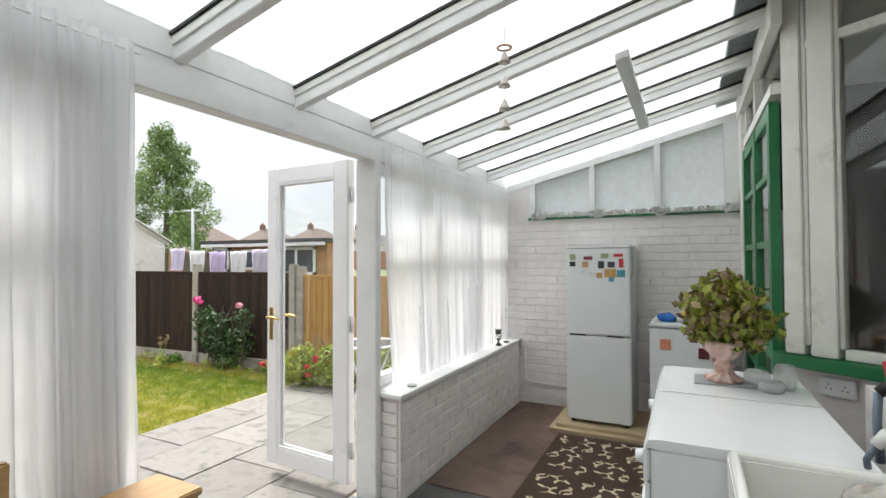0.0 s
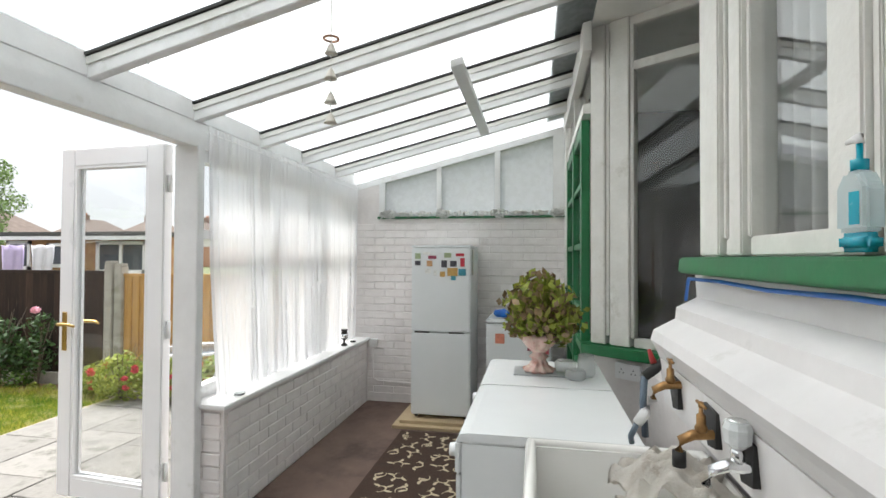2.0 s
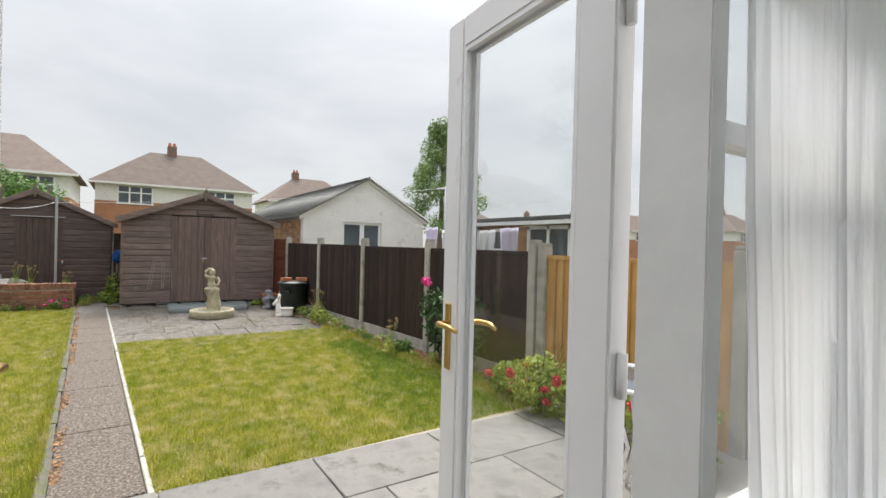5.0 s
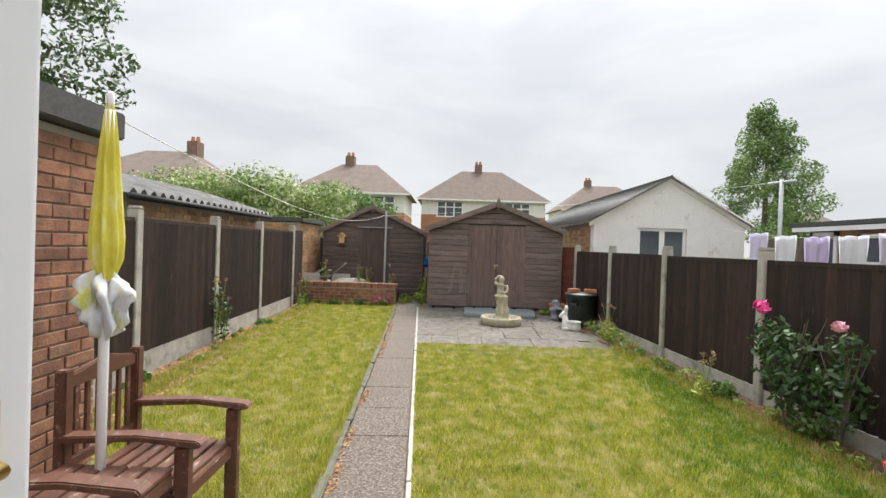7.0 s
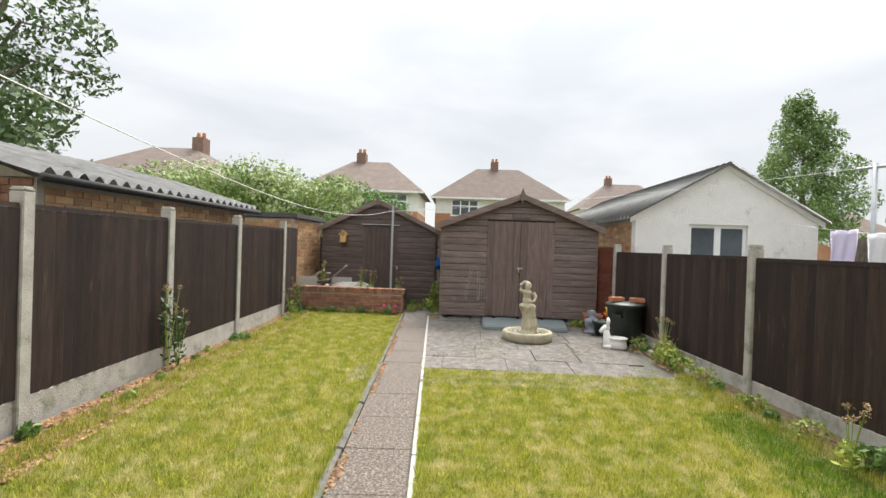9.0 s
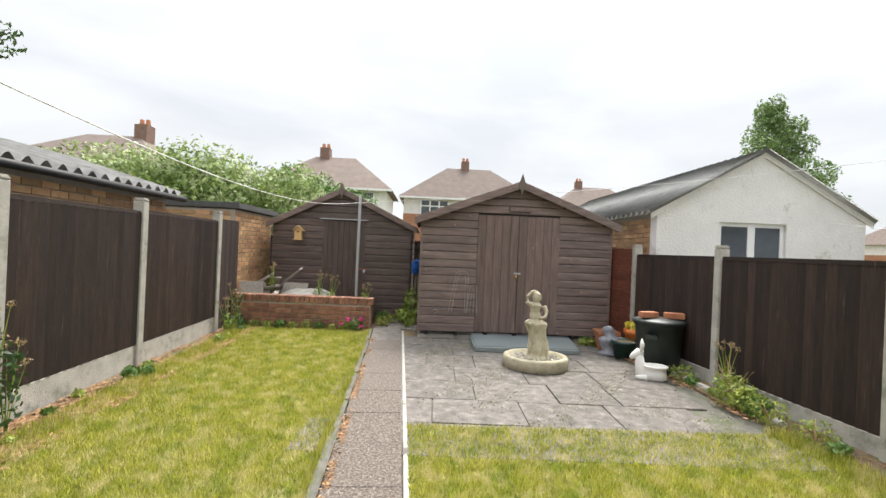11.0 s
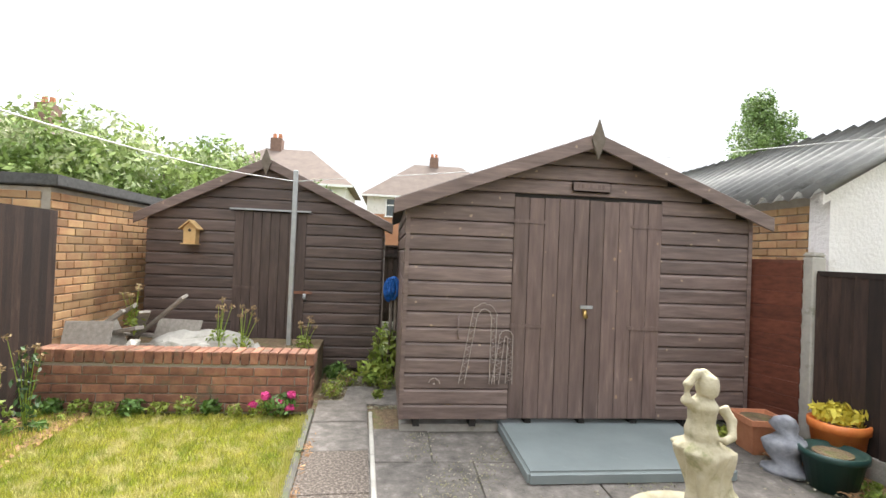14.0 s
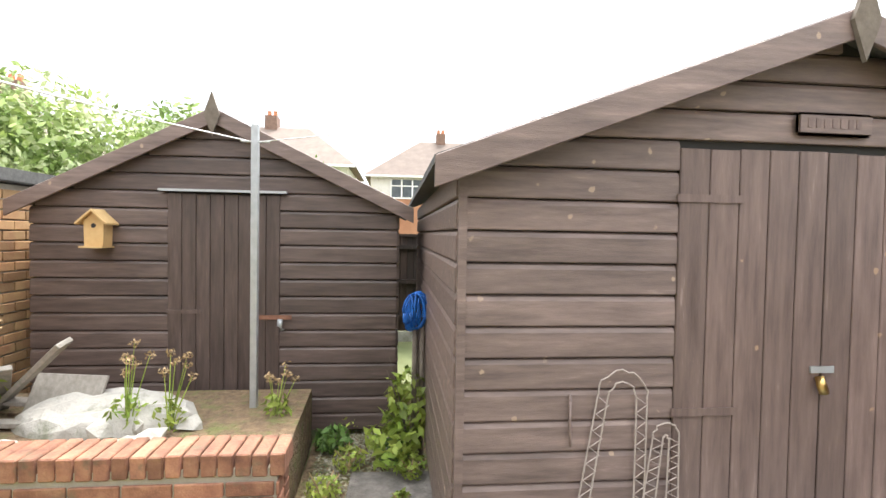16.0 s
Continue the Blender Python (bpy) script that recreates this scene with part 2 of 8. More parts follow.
RENDER = material("white painted render", [(0.73, 0.71, 0.695), (0.82, 0.80, 0.785)], 3, 0.8, 0.6, 30, stain=(0.48, 0.44, 0.38), stain_scale=2.2, stain_at=0.64, bump_size=0.02)
CORRUGATED = material("weathered cement sheet", [(0.21, 0.21, 0.205), (0.38, 0.38, 0.37)], 4, 0.9, 0.5, 50, stain=(0.13, 0.13, 0.11), stain_scale=3, stain_at=0.62)
PALE_SHEET = material("pale cement sheet", [(0.32, 0.32, 0.31), (0.46, 0.46, 0.44)], 4, 0.9, 0.5, 50, stain=(0.20, 0.20, 0.18), stain_scale=3, stain_at=0.62)
SLAB = material("paving slab", [(0.075, 0.07, 0.058), (0.15, 0.135, 0.12), (0.23, 0.205, 0.185)], 9, 0.9, 0.9, 70, vary=0.10, stain=(0.25, 0.235, 0.21), stain_scale=9, stain_at=0.62, bump_size=0.008)
NEAR_SLAB = material("grey paving slab", [(0.15, 0.145, 0.135), (0.27, 0.26, 0.24)], 4, 0.9, 0.6, 90, vary=0.14, stain=(0.10, 0.10, 0.085), stain_scale=4, stain_at=0.58)
GRAVEL_CONC = material("exposed aggregate", [(0.045, 0.034, 0.026), (0.135, 0.11, 0.09), (0.33, 0.29, 0.25)], 55, 0.9, 1.0, 90, bump_size=0.012)
SOIL = material("soil", [(0.10, 0.065, 0.04), (0.27, 0.19, 0.11)], 22, 0.98, 1.0, 40, stain=(0.14, 0.15, 0.05), stain_scale=7, stain_at=0.56, bump_size=0.03)
TURF = material("turf", [(0.35, 0.31, 0.07), (0.20, 0.23, 0.035)], 9, 0.98, 1.0, 160, stain=(0.46, 0.41, 0.18), stain_scale=4.5, stain_at=0.56, bump_size=0.03)
FAR_GRASS = material("far grass", [(0.10, 0.13, 0.05), (0.17, 0.18, 0.08)], 0.6, 0.98, 0.5, 20)
BLADES = material("grass blades", [(0.19, 0.27, 0.025), (0.37, 0.385, 0.05), (0.53, 0.48, 0.12)], 5.0, 0.8, 0.0, island=0.45, stain=(0.64, 0.57, 0.27), stain_scale=6.0, stain_at=0.555, translucent=0.3)
LEAF = material("garden leaf", [(0.07, 0.16, 0.03), (0.16, 0.27, 0.06)], 3, 0.55, 0.0, island=0.4, translucent=0.25)
WEED = material("weed leaf", [(0.16, 0.27, 0.04), (0.40, 0.44, 0.09)], 3, 0.6, 0.0, island=0.4, translucent=0.25)
DARK_LEAF = material("rose leaf", [(0.03, 0.075, 0.022), (0.07, 0.13, 0.04)], 4, 0.5, 0.0, island=0.4, translucent=0.2)
TREE_LEAF = material("dull tree leaf", [(0.045, 0.09, 0.028), (0.12, 0.18, 0.06)], 3, 0.55, 0.0, island=0.4, translucent=0.2)
BIRCH_LEAF = material("birch leaf", [(0.11, 0.19, 0.06), (0.24, 0.33, 0.12)], 0.5, 0.6, 0.0, island=0.4, translucent=0.2)
HEDGE_LEAF = material("hedge leaf", [(0.11, 0.20, 0.04), (0.34, 0.42, 0.14)], 0.9, 0.6, 0.0, island=0.4, stain=(0.66, 0.68, 0.46), stain_scale=1.6, stain_at=0.56, translucent=0.2)
DRY = material("dry stem", [(0.26, 0.18, 0.09), (0.40, 0.29, 0.16)], 8, 0.9, 0.0, island=0.3)
BARK = material("bark", [(0.10, 0.08, 0.06), (0.20, 0.17, 0.14)], 12, 0.95, 0.8, 30)
TILE_ROOF = material("brown roof tile", [(0.115, 0.088, 0.074), (0.185, 0.145, 0.122)], 2, 0.9, 0.5, 30, vary=0.1)
GLASS, ROOF_GLASS = glass("window glass"), sheer("clouded roof sheet", 0.38, (0.74, 0.79, 0.80), 0.05)
OBSCURE = sheer("obscured glass", 0.10, (0.60, 0.62, 0.64), 0.04)
NET = sheer("sheer curtain", 0.30, (0.94, 0.94, 0.955), 0.0)
LONG_NET = sheer("long sheer curtain", 0.26, (0.94, 0.94, 0.955), 0.0)
LACE = sheer("lace curtain", 0.25, (0.93, 0.93, 0.93), 0.15)
FAR_GLASS = material("far window glass", [(0.05, 0.06, 0.07), (0.12, 0.14, 0.16)], 1, 0.08, 0.0)
TERRACOTTA = material("terracotta", [(0.42, 0.16, 0.08), (0.54, 0.24, 0.13)], 9, 0.8, 0.3)
DARK_PLASTIC = material("dark plastic", [(0.012, 0.018, 0.016), (0.025, 0.035, 0.03)], 6, 0.45, 0.1)
GREY_TEAL = material("grey green cover", [(0.17, 0.20, 0.20), (0.23, 0.265, 0.265)], 3, 0.5, 0.15, 20, stain=(0.35, 0.38, 0.36), stain_scale=5, stain_at=0.68)
STONE = material("mossy cast stone", [(0.33, 0.29, 0.19), (0.50, 0.46, 0.34)], 9, 0.9, 0.6, 50, stain=(0.22, 0.22, 0.11), stain_scale=8, stain_at=0.60, bump_size=0.008)
WHITE_STONE = material("white garden ornament", [(0.72, 0.70, 0.65), (0.84, 0.83, 0.80)], 9, 0.7, 0.3)
TEAK = material("weathered red timber", [(0.085, 0.036, 0.022), (0.165, 0.072, 0.045)], 4, 0.5, 0.4, 50, stretch=(2, 6, 6), stain=(0.45, 0.38, 0.33), stain_scale=5, stain_at=0.64)
BLUE = material("blue plastic", [(0.01, 0.10, 0.42), (0.02, 0.17, 0.60)], 8, 0.4, 0.1)
YELLOW_CLOTH = material("yellow and white cloth", [(0.55, 0.47, 0.03), (0.72, 0.66, 0.10), (0.80, 0.79, 0.70)], 9, 0.8, 0.3, 60, stretch=(1, 1, 0.5))


def add_knots(m, colour, scale=5.0, size=0.13):
    """Sparse pale knots and filler spots in stained boards."""
    n, l = m.node_tree.nodes, m.node_tree.links
    b = n["Principled BSDF"]
    old = b.inputs["Base Color"].links[0].from_socket
    geo, vo, no, add, mr, mx = (n.new("ShaderNodeNewGeometry"), n.new("ShaderNodeTexVoronoi"), n.new("ShaderNodeTexNoise"), n.new("ShaderNodeMath"),
                                n.new("ShaderNodeMapRange"), n.new("ShaderNodeMix"))
    vo.inputs["Scale"].default_value, no.inputs["Scale"].default_value = scale, 38
    add.operation, add.inputs[2].default_value, add.inputs[1].default_value = "MULTIPLY_ADD", -0.11, 0.22
    mr.inputs["From Min"].default_value, mr.inputs["From Max"].default_value = size, size * 0.55
    mr.inputs["To Min"].default_value, mr.inputs["To Max"].default_value = 0.0, 0.75
    l.new(geo.outputs["Position"], vo.inputs["Vector"])
    l.new(geo.outputs["Position"], no.inputs["Vector"])
    l.new(no.outputs["Fac"], add.inputs[0])
    plus = n.new("ShaderNodeMath")
    l.new(add.outputs[0], plus.inputs[0])
    l.new(vo.outputs["Distance"], plus.inputs[1])
    l.new(plus.outputs[0], mr.inputs["Value"])
    mx.data_type = "RGBA"
    mx.inputs[7].default_value = (*colour, 1)
    l.new(mr.outputs["Result"], mx.inputs["Factor"])
    l.new(old, mx.inputs[6])
    l.new(mx.outputs[2], b.inputs["Base Color"])


add_knots(SHED_BROWN, (0.42, 0.31, 0.22), 6.5, 0.085)
add_knots(DOOR_BROWN, (0.40, 0.27, 0.17), 5.0, 0.07)


# ---- building helpers ----
def box(bm, x0, x1, y0, y1, z0, z1, m=None):
    vs = [bm.verts.new((x, y, z)) for x in (x0, x1) for y in (y0, y1) for z in (z0, z1)]
    for f in ((0, 1, 3, 2), (4, 6, 7, 5), (0, 4, 5, 1), (2, 3, 7, 6), (0, 2, 6, 4), (1, 5, 7, 3)):
        bm.faces.new([vs[i] for i in f])
    if m is not None:
        for v in vs:
            v.co = m @ v.co
    return vs


def prism(bm, outline, axis, a, b):
    """An outline of two coordinates, drawn out along the axis from a to b."""
    put = {"x": lambda p, c: (c, p[0], p[1]), "y": lambda p, c: (p[0], c, p[1]), "z": lambda p, c: (p[0], p[1], c)}[axis]
    lo, hi = [bm.verts.new(put(p, a)) for p in outline], [bm.verts.new(put(p, b)) for p in outline]
    bm.faces.new(lo)
    bm.faces.new(hi[::-1])
    for i in range(len(outline)):
        j = (i + 1) % len(outline)
        bm.faces.new((lo[i], hi[i], hi[j], lo[j]))
    bmesh.ops.recalc_face_normals(bm, faces=bm.faces)


def tube(bm, points, radius, sides=8, ends=True):
    """A round bar through the points; radius: one number or one a point."""
    pts = [Vector(p) for p in points]
    rad = radius if isinstance(radius, (list, tuple)) else [radius] * len(pts)
    rings = []
    for i, p in enumerate(pts):
        d = (pts[min(i + 1, len(pts) - 1)] - pts[max(i - 1, 0)]).normalized()
        u = d.cross(Vector((0, 0, 1)) if abs(d.z) < 0.9 else Vector((1, 0, 0))).normalized()
        v = d.cross(u)
        rings.append([bm.verts.new(p + rad[i] * (math.cos(k * math.tau / sides) * u + math.sin(k * math.tau / sides) * v)) for k in range(sides)])
    for a, b in zip(rings, rings[1:]):
        for k in range(sides):
            bm.faces.new((a[k], a[(k + 1) % sides], b[(k + 1) % sides], b[k]))
    if ends:
        bm.faces.new(rings[0][::-1])
        bm.faces.new(rings[-1])


def lathe(bm, profile, sides=20, centre=(0, 0, 0)):
    """Turned shape from (radius, height) pairs."""
    c = Vector(centre)
    rings = [[bm.verts.new(c + Vector((r * math.cos(k * math.tau / sides), r * math.sin(k * math.tau / sides), z))) for k in range(sides)] for r, z in profile]
    for a, b in zip(rings, rings[1:]):
        for k in range(sides):
            bm.faces.new((a[k], a[(k + 1) % sides], b[(k + 1) % sides], b[k]))
    bm.faces.new(rings[0][::-1])
    bm.faces.new(rings[-1])


def soften(bm, width=0.004, segments=2):
    bmesh.ops.bevel(bm, geom=bm.edges[:], offset=width, segments=segments, affect="EDGES", clamp_overlap=True)


def part(name, bm, mat, parent=None, label="", smooth=False, kind=""):
    me = bpy.data.meshes.new(name)
    bm.to_mesh(me)
    bm.free()
    me.materials.append(mat)
    if smooth:
        me.shade_smooth()
    ob = new(name, me)
    if parent:
        ob.parent = parent
    return tagged(ob, label=label, kind=kind)


def thing(name, label, category, at=(0, 0, 0), turn=0.0, group="", kind=""):
    e = new(name)
    e.empty_display_size = 0.1
    e.matrix_basis = pose(*at, 0, 0, turn)
    return tagged(e, label, category, group, kind)


def block(name, mat, dims, parent=None, label="", bevel=0.0, m=None):
    bm = bmesh.new()
    box(bm, *dims, m)
    if bevel:
        soften(bm, bevel)
    return part(name, bm, mat, parent, label)


def structure(ob, label=""):
    return tagged(ob, label=label, kind="structure")


def shared(name, me, parent, m):
    ob = new(name, me)
    ob.parent = parent
    ob.matrix_basis = m
    return ob


def cuboid_mesh(name, mat, sx, sy, sz, bevel=0.0):
    bm = bmesh.new()
    box(bm, -sx / 2, sx / 2, -sy / 2, sy / 2, -sz / 2, sz / 2)
    if bevel:
        bmesh.ops.bevel(bm, geom=bm.edges[:], offset=bevel, segments=1, affect="EDGES")
    me = bpy.data.meshes.new(name)
    bm.to_mesh(me)
    bm.free()
    me.materials.append(mat)
    return me


def bricks_on(parent, origin, along, length, z0, z1, mat, normal, bw=0.215, bh=0.065, joint=0.010, depth=0.02, limit=300, name="brick", upright=None):
    """Running-bond bricks on a wall face; origin is the face's start, along and normal are unit 2D vectors."""
    ang, upright = math.degrees(math.atan2(along[1], along[0])), joint if upright is None else upright
    full, half = cuboid_mesh(name, mat, bw, depth, bh, 0.004), cuboid_mesh(name, mat, bw / 2 - upright / 2, depth, bh, 0.004)
    rows, n = int((z1 - z0 + joint) / (bh + joint)), 0
    for r in range(rows):
        s, z = 0.0, z0 + r * (bh + joint) + bh / 2
        first = r % 2 == 1
        while s < length - 0.04:
            w = bw / 2 - upright / 2 if first else bw
            me = half if first else full
            if s + w > length + 0.002:
                me, w = half, bw / 2 - upright / 2
                if s + w > length + 0.03:
                    break
            c = s + w / 2
            off = random.uniform(-0.002, 0.003)
            if n < limit:
                shared(name, me, parent, pose(origin[0] + along[0] * c + normal[0] * off, origin[1] + along[1] * c + normal[1] * off, z, 0, 0, ang))
            n += 1
            s += w + upright
            first = False
    return n


# ---- conservatory shell ----
FLOOR = 0.05
WX, NY, EX = -0.82, 5.54, 1.22          # inner faces: garden wall, north wall, house wall
SLOPE = 0.246


def rafter_z(x):
    return 2.302 + SLOPE * (x + 1.0)


structure(block("floor", material("dark floor screed", [(0.06, 0.058, 0.055), (0.11, 0.105, 0.10)], 5, 0.8, 0.4), (-1.1, 2.0, -1.3, 5.8, -0.1, FLOOR)), "dark worn concrete floor of the lean-to")


def north_wall():
    w = structure(block("wall_north", PINK_MORTAR, (-0.98, EX + 0.6, NY + 0.005, NY + 0.24, 0.0, 1.94)), "low brick end wall painted pinkish white")
    block("upstand", PINK_MORTAR, (-0.98, -0.71, NY + 0.005, NY + 0.24, 1.94, 2.30), w)
    n = structure(block("band_ledge", GREEN, (-0.72, EX - 0.03, NY - 0.02, NY + 0.1, 1.94, 1.962)), "thin green painted ledge")
    top = lambda x: rafter_z(x) - 0.005
    for a, b in ((-0.71, -0.65), (-0.10, -0.05), (0.49, 0.545), (1.06, EX)):
        bm = bmesh.new()
        prism(bm, [(a, 1.962), (b, 1.962), (b, top(b) - 0.065), (a, top(a) - 0.065)], "y", NY + 0.0, NY + 0.07)
        part("glazing_bar", bm, WHITE_PAINT, n)
    bm = bmesh.new()
    prism(bm, [(-0.98, top(-0.98) - 0.065), (EX, top(EX) - 0.065), (EX, top(EX) - 0.005), (-0.98, top(-0.98) - 0.005)], "y", NY + 0.0, NY + 0.08)
    part("raking_rail", bm, WHITE_PAINT, n)
    for a, b in ((-0.65, -0.10), (-0.05, 0.49), (0.545, 1.06)):
        bm = bmesh.new()
        prism(bm, [(a, 1.962), (b, 1.962), (b, top(b) - 0.065), (a, top(a) - 0.065)], "y", NY + 0.03, NY + 0.036)
        part("obscured_pane", bm, OBSCURE, n, "frosted pane")
    return w


WALL_NORTH = north_wall()
# gable closing panel left of the frosted band
structure(block("wall_corner", PINK_WHITE, (-1.12, -0.98, NY + 0.0, NY + 0.24, 0.0, 2.28)), "painted corner of the end wall")

DWARF = structure(block("wall_dwarf", PINK_MORTAR, (-1.07, WX - 0.006, 3.166, NY, 0.0, 0.685)), "low brick wall under the curtained window, painted pinkish white")
sill = block("window_sill", WHITE_PAINT, (-1.09, WX + 0.02, 3.13, NY, 0.685, 0.71), None, "", 0.004)
structure(sill, "white painted window sill board")

# wall plate, posts, window frames to the garden
PLATE = structure(block("beam", WHITE_PAINT, (-1.10, -0.99, -1.3, NY + 0.1, 2.17, 2.305), None, "", 0.004), "white timber wall plate over the doors")
structure(block("trim", WHITE_PAINT, (-0.988, -0.965, -1.3, 3.2, 2.155, 2.235), None, "", 0.003), "white cover strip under the wall plate")
structure(block("beam", WHITE_PAINT, (-1.03, -0.99, -1.3, NY + 0.1, 2.306, 2.43), None, "", 0.003), "white board between the rafters")
for y0, y1, lab in ((3.098, 3.155, "white door post with hinges"), (1.50, 1.615, "white door post with hinges")):
    structure(block("door_post", WHITE_PAINT, (-1.11, -0.96, y0, y1, 0.0, 2.168), None, lab, 0.004))
structure(block("door_threshold", STEEL, (-1.12, -0.98, 1.60, 3.07, 0.0, 0.075)), "metal door threshold")


def side_window(y0, y1, z0, z1, bars):
    w = thing("window_1", "white framed garden window behind a sheer curtain", "window")
    w["kind"] = "structure"
    del w["category"]
    block("window_frame", UPVC, (-1.10, -1.03, y0, y1, z0, z0 + 0.07), w)
    block("window_frame", UPVC, (-1.10, -1.03, y0, y1, z1 - 0.07, z1), w)
    edges = [y0] + bars + [y1]
    for y in edges:
        a = min(max(y - 0.035, y0), y1 - 0.07)
        block("mullion", UPVC, (-1.10, -1.03, a, a + 0.07, z0 + 0.07, z1 - 0.07), w)
    for a, b in zip(edges, edges[1:]):
        block("transom", UPVC, (-1.095, -1.035, a + 0.036, b - 0.036, z1 - 0.52, z1 - 0.47), w)
        block("pane", GLASS, (-1.068, -1.062, a + 0.03, b - 0.03, z0 + 0.07, z1 - 0.07), w)
    return w


side_window(3.17, NY, 0.712, 2.168, [3.95, 4.75])
side_window(-1.3, 1.48, 0.06, 2.168, [-0.4, 0.55])
structure(block("wall_south", PINK_WHITE, (-1.1, 2.0, -1.5, -1.3, 0.0, 2.9)), "plain painted end wall")

# roof
ROOF = thing("lean_to_roof", "white timber lean-to roof glazed with clouded sheets", "")
ROOF["kind"] = "structure"
RY = [-0.82, -0.165, 0.49, 1.145, 1.81, 2.46, 3.12, 3.79, 4.41, 5.08]
X0, X1 = -1.14, 1.25
for y in RY:
    bm = bmesh.new()
    prism(bm, [(X0 + 0.02, rafter_z(X0)), (X1, rafter_z(X1)), (X1, rafter_z(X1) + 0.085), (X0 + 0.02, rafter_z(X0) + 0.085)], "y", y - 0.022, y + 0.026)
    soften(bm, 0.004, 1)
    rafter = part("rafter", bm, WHITE_PAINT, ROOF)
    for side in (y - 0.032, y + 0.027):
        bm = bmesh.new()
        prism(bm, [(X0 + 0.12, rafter_z(X0 + 0.12) + 0.052), (X1, rafter_z(X1) + 0.052), (X1, rafter_z(X1) + 0.084), (X0 + 0.12, rafter_z(X0 + 0.12) + 0.084)], "y", side, side + 0.009)
        part("glazing_rebate", bm, OLD_WHITE, rafter, "dirty white glazing fillet")
    # Black strip: glazing gasket, with the shadow along the rafter built into its width.
    bm = bmesh.new()
    prism(bm, [(X0 - 0.1, rafter_z(X0 - 0.1) + 0.088), (X1, rafter_z(X1) + 0.088), (X1, rafter_z(X1) + 0.10), (X0 - 0.1, rafter_z(X0 - 0.1) + 0.10)], "y", y - 0.042, y + 0.070)
    part("glazing_strip", bm, BLACK, ROOF, "black strip for the gasket and the shadow beside the rafter")
edges = [-1.45] + RY + [NY + 0.1]
for a, b in zip(edges, edges[1:]):
    bm = bmesh.new()
    prism(bm, [(X0 - 0.1, rafter_z(X0 - 0.1) + 0.104), (X1, rafter_z(X1) + 0.104), (X1, rafter_z(X1) + 0.112), (X0 - 0.1, rafter_z(X0 - 0.1) + 0.112)], "y", a + 0.004, b - 0.004)
    part("roof_sheet", bm, ROOF_GLASS, ROOF, "clouded roof sheet")
bm = bmesh.new()
prism(bm, [(1.0, rafter_z(1.0) + 0.116), (X1, rafter_z(X1) + 0.116), (X1, rafter_z(X1) + 0.16), (1.0, rafter_z(1.0) + 0.124)], "y", -1.45, NY + 0.1)
part("flashing", bm, LEAD, ROOF, "dark lead flashing along the house")
bm = bmesh.new()
prism(bm, [(EX - 0.06, rafter_z(1.1) - 0.07), (EX - 0.01, rafter_z(1.1) - 0.07), (EX - 0.01, rafter_z(1.2) + 0.08), (EX - 0.06, rafter_z(1.15) + 0.08)], "y", 3.6, NY)
part("ledger", bm, OLD_WHITE, ROOF, "white ledger board on the house wall")

# ---- house wall with its windows ----
HOUSE = thing("house_wall", "white painted rear wall of the house", "")
HOUSE["kind"] = "structure"
block("soffit", OLD_WHITE, (EX, 2.6, -1.3, NY + 0.24, 2.93, 3.0), HOUSE)
# Upper wall and outer sides are out of view; added to close and shade.
block("upper_wall", material("house brick", [(0.20, 0.09, 0.06), (0.30, 0.14, 0.09)], 8, 0.9, 0.5, 60), (1.26, 6.0, -3.5, 5.79, 3.0, 5.4), HOUSE, "unseen brick upper wall, added to shade like the house")
# Room surfaces are near-black in colour so the windows look unlit.
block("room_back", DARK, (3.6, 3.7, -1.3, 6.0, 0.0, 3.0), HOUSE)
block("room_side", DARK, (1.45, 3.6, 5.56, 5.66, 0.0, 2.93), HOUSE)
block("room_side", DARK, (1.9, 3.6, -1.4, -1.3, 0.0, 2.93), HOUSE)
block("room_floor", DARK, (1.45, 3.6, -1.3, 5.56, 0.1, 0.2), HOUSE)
block("garden_side_wall", RENDER, (1.26, 6.0, -3.6, -3.5, 0.0, 5.4), HOUSE)
block("garden_side_wall", RENDER, (1.37, 6.0, 5.69, 5.79, 0.0, 2.999), HOUSE)
block("garden_side_wall", RENDER, (1.26, 1.36, 5.79, 5.85, 0.0, 3.0), HOUSE)
block("garden_side_wall", RENDER, (1.26, 1.36, -3.5, -1.5, 0.0, 3.0), HOUSE)
block("corner_post", OLD_WHITE, (EX - 0.05, EX + 0.02, 5.30, NY, FLOOR, 2.83), HOUSE, "", 0.004)
block("corner_post", OLD_WHITE, (EX - 0.02, EX + 0.08, 5.22, 5.30, FLOOR, 2.83), HOUSE, "", 0.004)
block("wall_below", PINK_WHITE, (EX + 0.02, EX + 0.2, 3.8, 4.05, FLOOR, 0.98), HOUSE)


def face_matrix(ax, ay, bx, by):
    """Local x runs from a to b, local z is up, local y points away from the room."""
    ang = math.degrees(math.atan2(by - ay, bx - ax))
    return pose(ax, ay, 0, 0, 0, ang), math.hypot(bx - ax, by - ay)


